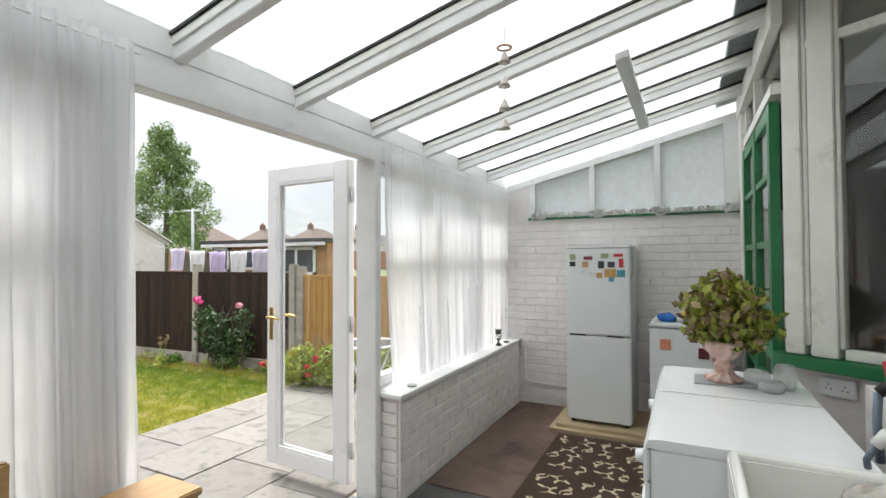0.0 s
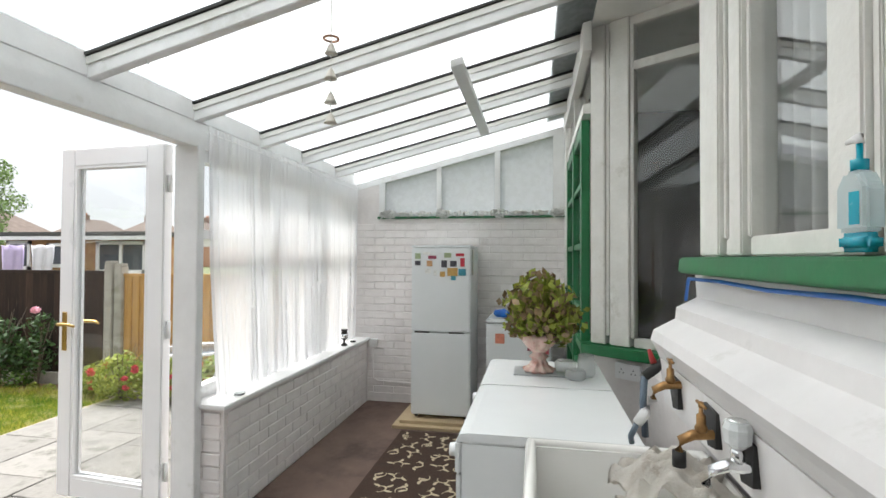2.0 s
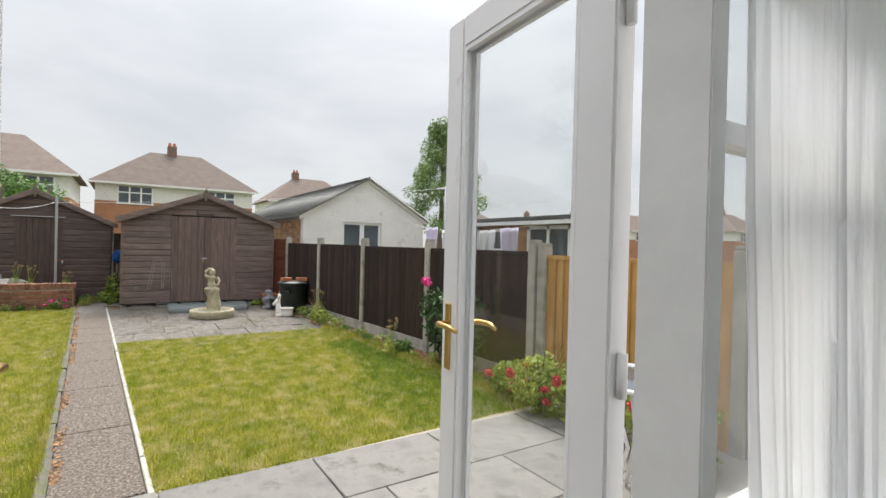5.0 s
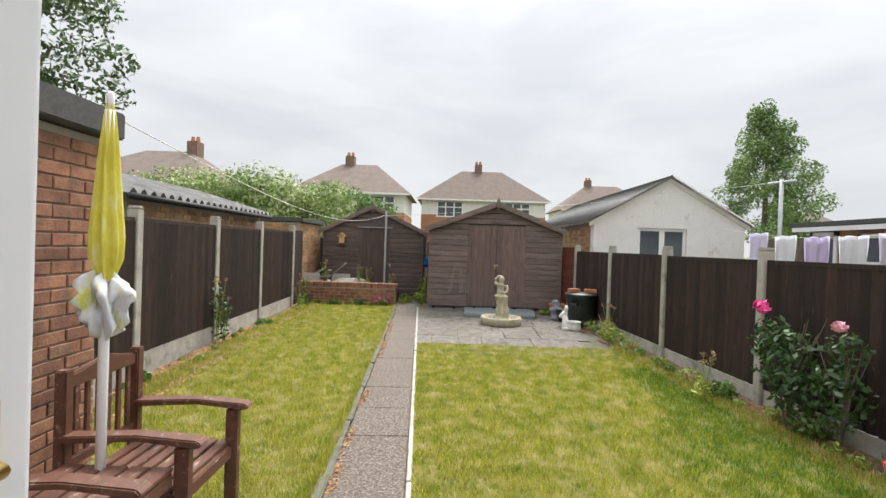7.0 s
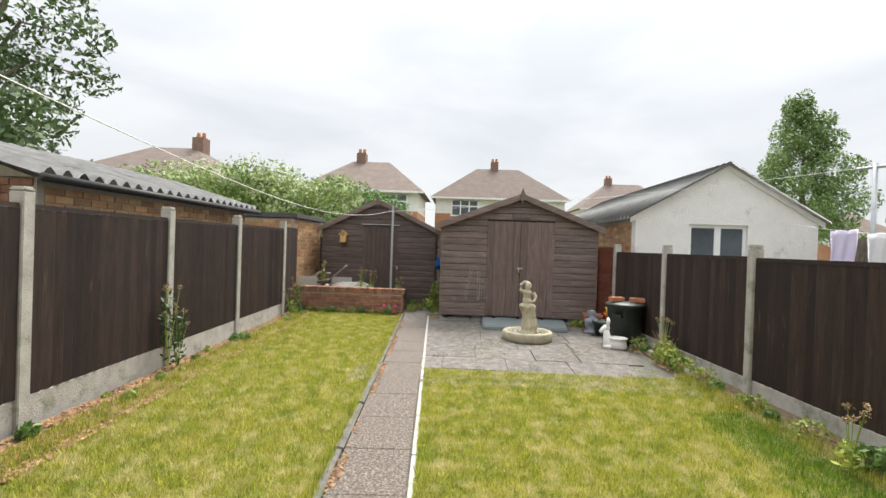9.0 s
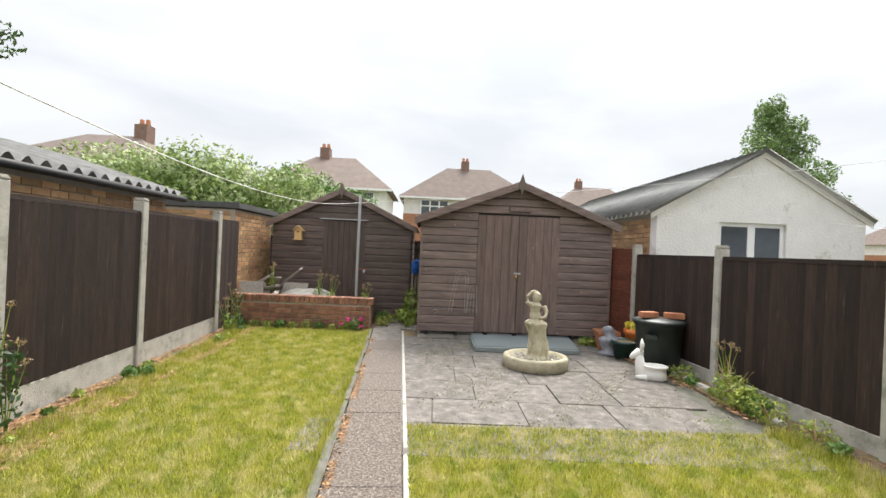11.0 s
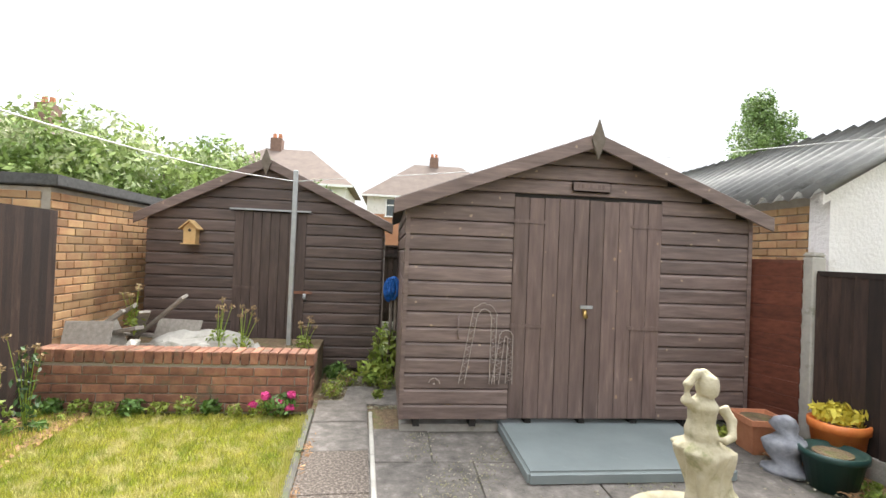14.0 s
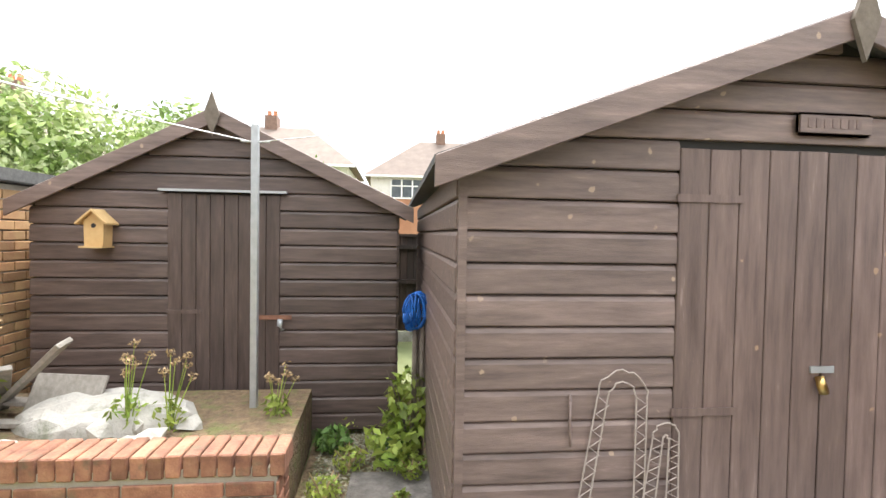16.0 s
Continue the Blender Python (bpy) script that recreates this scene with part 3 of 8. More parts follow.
def green_door():
    d = thing("door_1", "green painted glazed house door, shut", "")
    d["kind"] = "structure"
    m, w = face_matrix(EX, 5.22, EX, 3.80)
    d.matrix_basis = m
    for a, b in ((0.0, 0.09), (w / 2 - 0.05, w / 2 + 0.05), (w - 0.09, w)):
        block("stile", GREEN, (a, b, -0.05, 0.0, FLOOR, 2.40), d, "", 0.004)
    for a in (0.09, w / 2 + 0.05):
        b = a + w / 2 - 0.14
        for z0, z1 in ((FLOOR, 0.35), (0.78, 0.82), (1.19, 1.23), (1.60, 1.64), (1.99, 2.03), (2.32, 2.40)):
            block("rail", GREEN, (a, b, -0.045, -0.005, z0, z1), d, "", 0.003)
        block("pane", GLASS, (a - 0.01, b + 0.01, -0.026, -0.020, 0.35, 2.32), d)
    hm = bmesh.new()
    tube(hm, [(w / 2 + 0.02, -0.05, 1.33), (w / 2 + 0.02, -0.09, 1.33), (w / 2 - 0.08, -0.095, 1.32), (w / 2 - 0.09, -0.09, 1.25)], 0.009)
    part("door_handle", hm, GREEN, d, "", True)
    for a, b, z0, z1 in ((0, w, 2.44, 2.50), (0, w, 2.78, 2.84)):
        block("fanlight_rail", OLD_WHITE, (a, b, -0.04, 0.03, z0, z1), d)
    block("fanlight_post", OLD_WHITE, (w / 2 - 0.03, w / 2 + 0.03, -0.04, 0.03, 2.50, 2.78), d)
    block("pane", GLASS, (0, w, 0.004, 0.010, 2.50, 2.78), d)
    return d


green_door()


def framed(name, a, b, z0, z1, posts, transoms, mat=OLD_WHITE, depth=0.09, label=""):
    """A window between plan points a and b. posts: (start, end) along it; transoms: (z0, z1)."""
    w = thing(name, label, "")
    w["kind"] = "structure"
    m, length = face_matrix(*a, *b)
    w.matrix_basis = m
    for p0, p1 in posts:
        block("post", mat, (p0, p1, -depth / 2, depth / 2, z0, z1), w, "", 0.005)
        block("bead", mat, (p1, p1 + 0.02, -0.03, 0.03, z0 + 0.05, z1), w, "", 0.003)
    for (p0, p1), (q0, q1) in zip(posts, posts[1:]):
        for t0, t1 in transoms:
            block("transom", mat, (p1 + 0.02, q0, -depth / 3, depth / 3, t0, t1), w, "", 0.004)
        block("pane", GLASS, (p1, q0, 0.0, 0.006, z0, z1), w)
    return w


framed("window_3", (EX + 0.02, 3.76), (1.95, 3.296), 1.04, 2.93, [(0.0, 0.09), (0.12, 0.235), (0.80, 0.86)], [(1.04, 1.09), (2.62, 2.67), (2.88, 2.93)], label="dark canted bay window with a transom")
bm = bmesh.new()
prism(bm, [(EX - 0.06, 4.12), (EX + 0.2, 4.12), (EX + 0.2, 3.85), (2.0, 3.42), (1.85, 3.22), (EX - 0.03, 3.69), (EX - 0.06, 3.74)], "z", 0.975, 1.035)
soften(bm, 0.006, 2)
structure(part("window_sill", bm, GREEN), "green painted bay window sill")
bm = bmesh.new()
prism(bm, [(EX + 0.02, 3.84), (EX + 0.2, 3.84), (2.0, 3.44), (1.92, 3.27), (EX + 0.02, 3.76)], "z", FLOOR, 0.97)
structure(part("wall_bay", bm, PINK_WHITE), "painted wall under the bay window")
structure(block("wall_return", PINK_WHITE, (1.46, 2.2, 2.5, 3.4, 0.0, 0.97)), "painted wall behind the washing machines")
structure(block("wall_return", OLD_WHITE, (1.47, 2.2, 2.36, 2.46, 0.97, 2.93)), "white painted side of the kitchen window bay")

# kitchen window, high above the sink, over boarding that steps out as it goes down
framed("window_4", (1.46, 2.40), (1.46, -1.2), 1.55, 2.93, [(0.0, 0.16), (0.24, 0.32), (0.70, 0.80), (0.85, 0.92), (1.75, 1.85), (2.6, 2.7)], [(1.55, 1.60), (2.88, 2.93)], label="white kitchen window with a net curtain inside")
bm = bmesh.new()
prism(bm, [(1.36, 1.494), (1.52, 1.494), (1.52, 1.55), (1.365, 1.546)], "y", -1.2, 2.45)
soften(bm, 0.006, 2)
structure(part("window_sill", bm, GREEN), "green painted kitchen window sill")
bm = bmesh.new()
prism(bm, [(1.60, 1.486), (1.43, 1.486), (1.435, 1.41), (1.37, 1.375), (1.365, 1.335), (1.295, 1.295), (1.285, 1.262), (1.30, 1.235), (1.315, 1.20), (1.60, 1.20)], "y", -1.2, 2.5)
structure(part("wall_boarding", bm, SHIPLAP), "white boarding stepping out under the kitchen sill")
HOLES = [(1.13, 2.30), (1.13, 1.99), (1.13, 1.79)]
bm = bmesh.new()
prism(bm, [(1.60, 1.196), (1.315, 1.196), (1.33, 1.05), (1.345, 1.045), (1.455, 0.90), (1.46, 0.05), (1.60, 0.05)], "y", -1.2, 2.5)
structure(part("wall_boarding", bm, SHIPLAP), "white boarding behind the sink")
for i in range(3):
    z, y = HOLES[i]
    bm = bmesh.new()
    prism(bm, [(y - 0.04, z + 0.045), (y + 0.045, z + 0.05), (y + 0.05, z), (y + 0.02, z - 0.05), (y - 0.035, z - 0.04)], "x", 1.3105, 1.335)
    structure(part("pipe_hole", bm, BLACK), "ragged dark hole in the boarding")


# ---- french doors ----
def door_leaf(name, at, turn, flip, label):
    """A leaf hinged at its local origin, running along local x; the handle is near its free edge."""
    d = thing(name, label, "", at, turn)
    d["kind"] = "structure"
    W, Z0, Z1 = 0.76, 0.04, 2.105
    for a, b in ((0.0, 0.118), (W - 0.105, W)):
        block("stile", UPVC, (a, b, -0.032, 0.032, Z0, Z1), d, "", 0.006)
    for a, b in ((Z0, Z0 + 0.115), (Z1 - 0.105, Z1)):
        block("rail", UPVC, (0.118, W - 0.105, -0.031, 0.031, a, b), d, "", 0.006)
    for s in (-1, 1):
        for a, b, c, e in ((0.118, 0.131, Z0 + 0.115, Z1 - 0.105), (W - 0.118, W - 0.105, Z0 + 0.115, Z1 - 0.105), (0.118, W - 0.118, Z0 + 0.115, Z0 + 0.128), (0.118, W - 0.118, Z1 - 0.118, Z1 - 0.105)):
            block("glazing_bead", UPVC, (a, b, s * 0.020 - 0.008, s * 0.020 + 0.008, c, e), d)
    block("pane", GLASS, (0.105, W - 0.105, -0.003, 0.003, Z0 + 0.115, Z1 - 0.105), d)
    for s in (-1, 1):
        hx = W - 0.05
        pl = bmesh.new()
        box(pl, hx - 0.016, hx + 0.016, s * 0.033 - 0.003, s * 0.033 + 0.007 * (s > 0) - 0.0, 0.90, 1.13)
        soften(pl, 0.003, 1)
        part("handle_plate", pl, BRASS, d, "brass handle plate")
        hb = bmesh.new()
        tube(hb, [(hx, s * 0.036, 1.06), (hx, s * 0.075, 1.06), (hx - 0.03, s * 0.082, 1.062), (hx - 0.09, s * 0.082, 1.062), (hx - 0.125, s * 0.076, 1.052)], [0.011, 0.010, 0.010, 0.009, 0.007], 10)
        part("door_handle", hb, BRASS, d, "brass lever handle", True)
    for z in (0.25, 1.05, 1.88):
        hb = bmesh.new()
        tube(hb, [(-0.012, 0, z - 0.05), (-0.012, 0, z + 0.05)], 0.012)
        part("hinge", hb, WHITE_PAINT, d, "", True)
    return d


door_leaf("door_2", (-1.165, 3.12, 0.075), 175.8, 1, "open white glazed garden door with brass handles")
door_leaf("door_3", (-1.17, 1.62, 0.075), 155, 1, "open white glazed garden door with brass handles")


# ---- curtains ----
def curtain(name, y0, y1, z0, z1, x, folds, amp, label, mat=NET, lean0=0.0, lean1=0.0):
    """Gathered net: uneven folds that open downwards, under a ruched heading; lean: how far each edge swings at the foot."""
    bm = bmesh.new()
    nu, nv = folds * 9, 18
    ph, at = [], 0.0
    rg = random.Random(int(y0 * 100) + folds)
    pace = [rg.uniform(0.55, 1.6) for _ in range(folds + 2)]
    size = [rg.uniform(0.45, 1.5) for _ in range(folds + 2)]
    for i in range(nu + 1):
        ph.append(at)
        at += pace[i // 9] / 9
    grid = []
    for j in range(nv + 1):
        v = j / nv
        z = z1 + (z0 - z1) * v
        row = []
        for i in range(nu + 1):
            u = i / nu
            k = i // 9
            t = (i % 9) / 9
            wide = amp * (0.35 + 0.8 * v) * (size[k] * (1 - t) + size[k + 1] * t)
            if v < 0.09:
                wide = amp * 0.45 + 0.004 * math.sin(v * 150)
            a = ph[i] * math.tau + 0.5 * math.sin(2.5 * v + 4 * u)
            yy = y0 + (y1 - y0) * u + v * v * (lean0 * (1 - u) + lean1 * u) + 0.35 * wide * math.cos(a)
            row.append(bm.verts.new((x + wide * math.sin(a) + 0.25 * wide * math.sin(2.7 * a + 1 + 2 * v), yy, z + 0.006 * math.sin(a * 0.5))))
        grid.append(row)
    for j in range(nv):
        for i in range(nu):
            bm.faces.new((grid[j][i], grid[j][i + 1], grid[j + 1][i + 1], grid[j + 1][i]))
    c = thing(name, label, "curtain", group="sheer curtains along the garden side")
    part("cloth", bm, mat, c, "", True)
    tb = bmesh.new()
    tube(tb, [(x, y0 - 0.02, z1 - 0.035), (x, y1 + 0.02, z1 - 0.035)], 0.004)
    part("curtain_wire", tb, WHITE_PAINT, c, "white stretched wire")
    for y, s in ((y0, 1), (y1, -1)):
        hem = bmesh.new()
        foot = y + (lean0 if s > 0 else lean1)
        tube(hem, [(x, y, z1), (x, y + (foot - y) * 0.25, (z0 + z1) / 2), (x, foot, z0)], 0.003, 5)
        part("hem", hem, mat, c)
    return c


curtain("sheer_curtain", 3.14, 4.40, 0.725, 2.275, -0.925, 26, 0.017, "white sheer net curtain gathered over the sill", lean0=0.10)
curtain("sheer_curtain", 4.38, 5.48, 0.725, 2.275, -0.925, 22, 0.017, "white sheer net curtain gathered over the sill", lean1=-0.04)
curtain("sheer_curtain", 0.70, 1.60, 0.12, 2.285, -0.925, 17, 0.022, "long white sheer net curtain beside the doors", mat=LONG_NET, lean1=0.06)
curtain("lace_curtain", 0.9, 1.50, 0.12, 2.12, -0.985, 9, 0.010, "white lace curtain beside the doors", mat=LACE, lean1=0.12)
curtain("sheer_curtain", -0.8, 0.66, 0.12, 2.285, -0.925, 22, 0.022, "long white sheer net curtain beside the doors", mat=LONG_NET)


# ---- ground ----
def flat(name, mat, outline, z0, z1, label, kind="structure"):
    bm = bmesh.new()
    prism(bm, outline, "z", z0, z1)
    return tagged(part(name, bm, mat), label=label, kind=kind)


def ylane(x, base, k=0.052):
    """Garden lines run at a slight angle to the house: y at x for a line that is at base where x is -8."""
    return base + k * (x + 8)


def land():
    """One sheet of ground from the garden to the horizon."""
    bm = bmesh.new()
    xs = [-400, -150, -60, -30, -14, -3.5, -1.0, 2, 8, 60, 400]
    ys = [-400, -100, -30, -8, -0.7, 2, 5.6, 9, 30, 100, 400]
    vs = [[bm.verts.new((x, y, -0.06)) for y in ys] for x in xs]
    for i in range(len(xs) - 1):
        for j in range(len(ys) - 1):
            bm.faces.new((vs[i][j], vs[i + 1][j], vs[i + 1][j + 1], vs[i][j + 1]))
    structure(part("ground", bm, FAR_GRASS), "grassy ground running out to the far gardens")


land()
PY0, PY1 = 1.63, 2.08                       # path edges where x is -8
flat("lawn", TURF, [(-12.1, ylane(-12.1, -0.22)), (-3.45, ylane(-3.45, -0.22)), (-3.45, ylane(-3.45, PY0 - 0.05)), (-12.1, ylane(-12.1, PY0 - 0.05))], -0.05, 0.0, "patchy dry lawn beside the path")
flat("lawn", TURF, [(-8.05, ylane(-8.05, PY1 + 0.03)), (-3.52, ylane(-3.52, PY1 + 0.03)), (-3.6, ylane(-3.6, 5.0)), (-8.17, 5.02)], -0.05, 0.0, "patchy dry lawn beside the path")
flat("flower_bed", SOIL, [(-12.2, ylane(-12.2, -0.62)), (-3.5, ylane(-3.5, -0.62)), (-3.5, ylane(-3.5, -0.22)), (-12.2, ylane(-12.2, -0.22))], -0.05, 0.005, "bare soil border under the fence")
flat("flower_bed", SOIL, [(-11.6, 5.05), (-9.0, 5.0), (-3.6, 5.23), (-3.6, 5.62), (-11.6, 5.22)], -0.05, 0.02, "weedy soil border under the fence")
flat("yard", SOIL, [(-14.6, 1.3), (-11.5, 1.35), (-11.5, 2.3), (-14.6, 2.3)], -0.055, -0.008, "weedy soil between the sheds")
PATH_BED = flat("path", GRAVEL_CONC, [(-12.35, ylane(-12.35, PY0)), (-3.5, ylane(-3.5, PY0)), (-3.5, ylane(-3.5, PY1)), (-12.35, ylane(-12.35, PY1))], -0.05, -0.006, "garden path of pebbled concrete slabs")
PATIO = flat("patio", MOSSY, [(-13.7, 1.90), (-8.05, 2.09), (-8.17, 5.03), (-11.7, 5.10), (-13.7, 5.10)], -0.05, -0.010, "paved area in front of the sheds")
NEAR_PATIO = flat("patio", MORTAR, [(-3.45, -0.6), (-1.12, -0.6), (-1.12, 9.0), (-3.75, 9.0), (-3.52, 3.0)], -0.05, 0.015, "paved area behind the house")


# ---- fences ----
def fence(name, post_at, tops, boards, mat, label, face, gravel=0.22):
    """Concrete posts with panels of upright feather-edged boards between them; face: the side, in y, that is looked at."""
    f = thing(name, label, "fence")
    for i, (x, y) in enumerate(post_at):
        z = tops[i]
        bm = bmesh.new()
        box(bm, x - 0.05, x + 0.05, y - 0.055, y + 0.055, -0.05, z)
        soften(bm, 0.008, 1)
        p = part("post", bm, CONCRETE, f, "weathered concrete post")
        bm = bmesh.new()
        box(bm, x - 0.053, x + 0.053, y - 0.058, y + 0.058, z - 0.004, z + 0.035)
        soften(bm, 0.014, 2)
        part("post_cap", bm, CONCRETE, p)
    bw = 0.094
    for i in range(len(post_at) - 1):
        (xa, ya), (xb, yb) = post_at[i], post_at[i + 1]
        za, zb = tops[i] - 0.10, tops[i + 1] - 0.10
        ln = math.hypot(xb - xa, yb - ya)
        ang = math.degrees(math.atan2(yb - ya, xb - xa))
        m = pose(xa, ya, 0, 0, 0, ang)
        if gravel:
            bm = bmesh.new()
            box(bm, 0.052, ln - 0.052, -0.022, 0.022, -0.05, gravel, m)
            soften(bm, 0.005, 1)
            part("gravel_board", bm, CONCRETE, f, "concrete gravel board")
        me = cuboid_mesh("board", mat, 0.110, 0.020 if face > 0 else 0.014, 1.0, 0.003)
        tilt = 15 if face > 0 else 10
        n = int((ln - 0.11) / bw)
        step = (ln - 0.11) / n
        side = face if abs(ang) < 90 else -face
        for k in range(n):
            h = za + (zb - za) * k / n - gravel - 0.02 + random.uniform(-0.006, 0.006)
            o = new("board", me)
            o.parent = f
            o.matrix_basis = m @ pose(0.055 + step * (k + 0.5), side * 0.014, gravel + 0.005 + h / 2, 0, 0, side * tilt + random.uniform(-2.5, 2.5)) @ Matrix.Diagonal((1, 1, h, 1))
        for z in (gravel + 0.18, (gravel + za) / 2, za - 0.2):
            block("arris_rail", mat, (0.05, ln - 0.05, -0.045, -0.008) + (z, z + 0.06) if side > 0 else (0.05, ln - 0.05, 0.008, 0.045) + (z, z + 0.06), f, "", 0, m)
        block("capping", mat, (0.052, ln - 0.052, -0.028, 0.028, min(za, zb) - 0.022, min(za, zb) + 0.018), f, "", 0.003, m)
    return f


fence("boundary_fence", [(x, ylane(x, 5.375)) for x in (-4.0, -5.83, -7.66, -9.49, -11.32)], [1.45, 1.45, 1.46, 1.46, 1.48], 0, FENCE_BROWN,
      "dark brown close-boarded fence with concrete posts beside the flower bed", -1, 0.16)
fence("boundary_fence", [(x, ylane(x, -0.66, 0.04)) for x in (-2.4, -4.2, -6.0, -7.8, -9.55, -11.55)], [1.66, 1.66, 1.66, 1.66, 1.68, 1.70], 0, FENCE_BROWN,
      "dark brown close-boarded fence with concrete posts along the lawn", 1)
fence("boundary_fence", [(x, ylane(x, 5.375)) for x in (-3.87, -2.1, -0.3, 1.5)], [1.42, 1.42, 1.42, 1.42], 0, NEW_FENCE, "new yellow timber fence beside the patio", -1, 0.0)


p = thing("fence_panel", "dark brown close-boarded fence panel beyond the last post", "fence")
for k in range(8):
    block("board", FENCE_BROWN, (-12.42 + k * 0.1, -12.325 + k * 0.1, -0.84 + 0.004 * k, -0.822 + 0.004 * k, 0.0, 1.63), p, m=pose(0, 0, 0))
block("arris_rail", FENCE_BROWN, (-12.42, -11.62, -0.885, -0.846, 1.3, 1.36), p)


fence("boundary_fence", [(-17.0, y) for y in (-3.0, -1.1, 0.8, 2.7, 4.6, 5.5)], [1.6] * 6, 0, FENCE_BROWN, "dark brown fence at the back of the sheds", -1, 0.1)


# ---- sheds ----
def shiplap_wall(parent, m, width, z0, eave, apex_at, apex, gaps, mat, pitch=0.1185, name="weatherboard"):
    """Overlapping boards on a gable wall. Local x along the wall, local y outward; gaps: (x0, x1, top) left for doors."""
    rows = int((apex - z0) / pitch) + 1
    for r in range(rows):
        a = z0 + r * pitch
        b = min(a + pitch - 0.004, apex)
        spans = [(0.0, width)]
        mid = a + pitch * 0.5
        if mid > eave:
            k = (apex - mid) / (apex - eave)
            if k <= 0.02:
                continue
            spans = [(apex_at - apex_at * k, apex_at + (width - apex_at) * k)]
        for g0, g1, gt in gaps:
            if mid < gt:
                spans = [s for s0, s1 in spans for s in ((s0, min(s1, g0)), (max(s0, g1), s1)) if s[1] - s[0] > 0.03]
        for s0, s1 in spans:
            bm = bmesh.new()
            sag = random.uniform(-0.0015, 0.0015)
            prism(bm, [(0.0, a), (0.017, a + 0.001), (0.019, a + 0.006), (0.017 + sag, b - 0.022), (0.009, b - 0.006), (0.0, b)], "x", s0, s1)
            for v in bm.verts:
                v.co = m @ v.co
            part(name, bm, mat, parent)
    bm = bmesh.new()
    prism(bm, [(0.01, z0), (width - 0.01, z0), (width - 0.01, eave), (apex_at, apex), (0.01, eave)], "y", -0.03, -0.002)
    for v in bm.verts:
        v.co = m @ v.co
    part("wall_lining", bm, DARK, parent)


def plank_door(parent, m, x0, x1, z0, z1, planks, label, braces=(), mat=DOOR_BROWN):
    d = part("door", (lambda b: (box(b, x0 + 0.01, x1 - 0.01, -0.02, 0.006, z0 + 0.01, z1 - 0.01, m), b)[1])(bmesh.new()), mat, parent, label)
    w = (x1 - x0) / planks
    for k in range(planks):
        bm = bmesh.new()
        box(bm, x0 + k * w + 0.0018, x0 + (k + 1) * w - 0.0018, 0.007, 0.022 + random.uniform(0, 0.003), z0, z1 + random.uniform(-0.004, 0.004), m)
        soften(bm, 0.003, 1)
        part("plank", bm, mat, d)
    for a, b, c, e in braces:
        bm = bmesh.new()
        box(bm, a, b, 0.024, 0.030, c, e, m)
        part("strap_hinge", bm, mat, d, "painted strap hinge")
    return d


def gable_roof(parent, m, width, depth, eave, apex_at, apex, over=0.11, thick=0.03, front=0.12):
    """Two felted slopes, with barge boards along the front edge. Local y outward from the front wall."""
    for s in (-1, 1):
        edge = (-over if s < 0 else width + over)
        ref = 0.0 if s < 0 else width
        k = (apex - eave) / (apex_at - ref)
        ze = eave + k * (edge - ref)
        bm = bmesh.new()
        prism(bm, [(edge, ze + 0.02), (apex_at, apex + 0.02), (apex_at, apex + 0.02 + thick), (edge, ze + 0.02 + thick)], "y", -depth - 0.1, front)
        for v in bm.verts:
            v.co = m @ v.co
        part("roof_slope", bm, FELT, parent, "dark mineral felt roof")
        bm = bmesh.new()
        prism(bm, [(edge, ze - 0.065), (apex_at + 0.0 * s, apex - 0.065), (apex_at, apex + 0.045), (edge, ze + 0.045)], "y", front + 0.002, front + 0.022)
        soften(bm, 0.003, 1)
        for v in bm.verts:
            v.co = m @ v.co
        part("barge_board", bm, SHED_BROWN, parent, "brown barge board")
    bm = bmesh.new()
    prism(bm, [(apex_at, apex - 0.16), (apex_at + 0.055, apex - 0.01), (apex_at, apex + 0.15), (apex_at - 0.055, apex - 0.01)], "y", front + 0.024, front + 0.042)
    for v in bm.verts:
        v.co = m @ v.co
    part("finial", bm, BARK, parent, "pointed diamond finial")


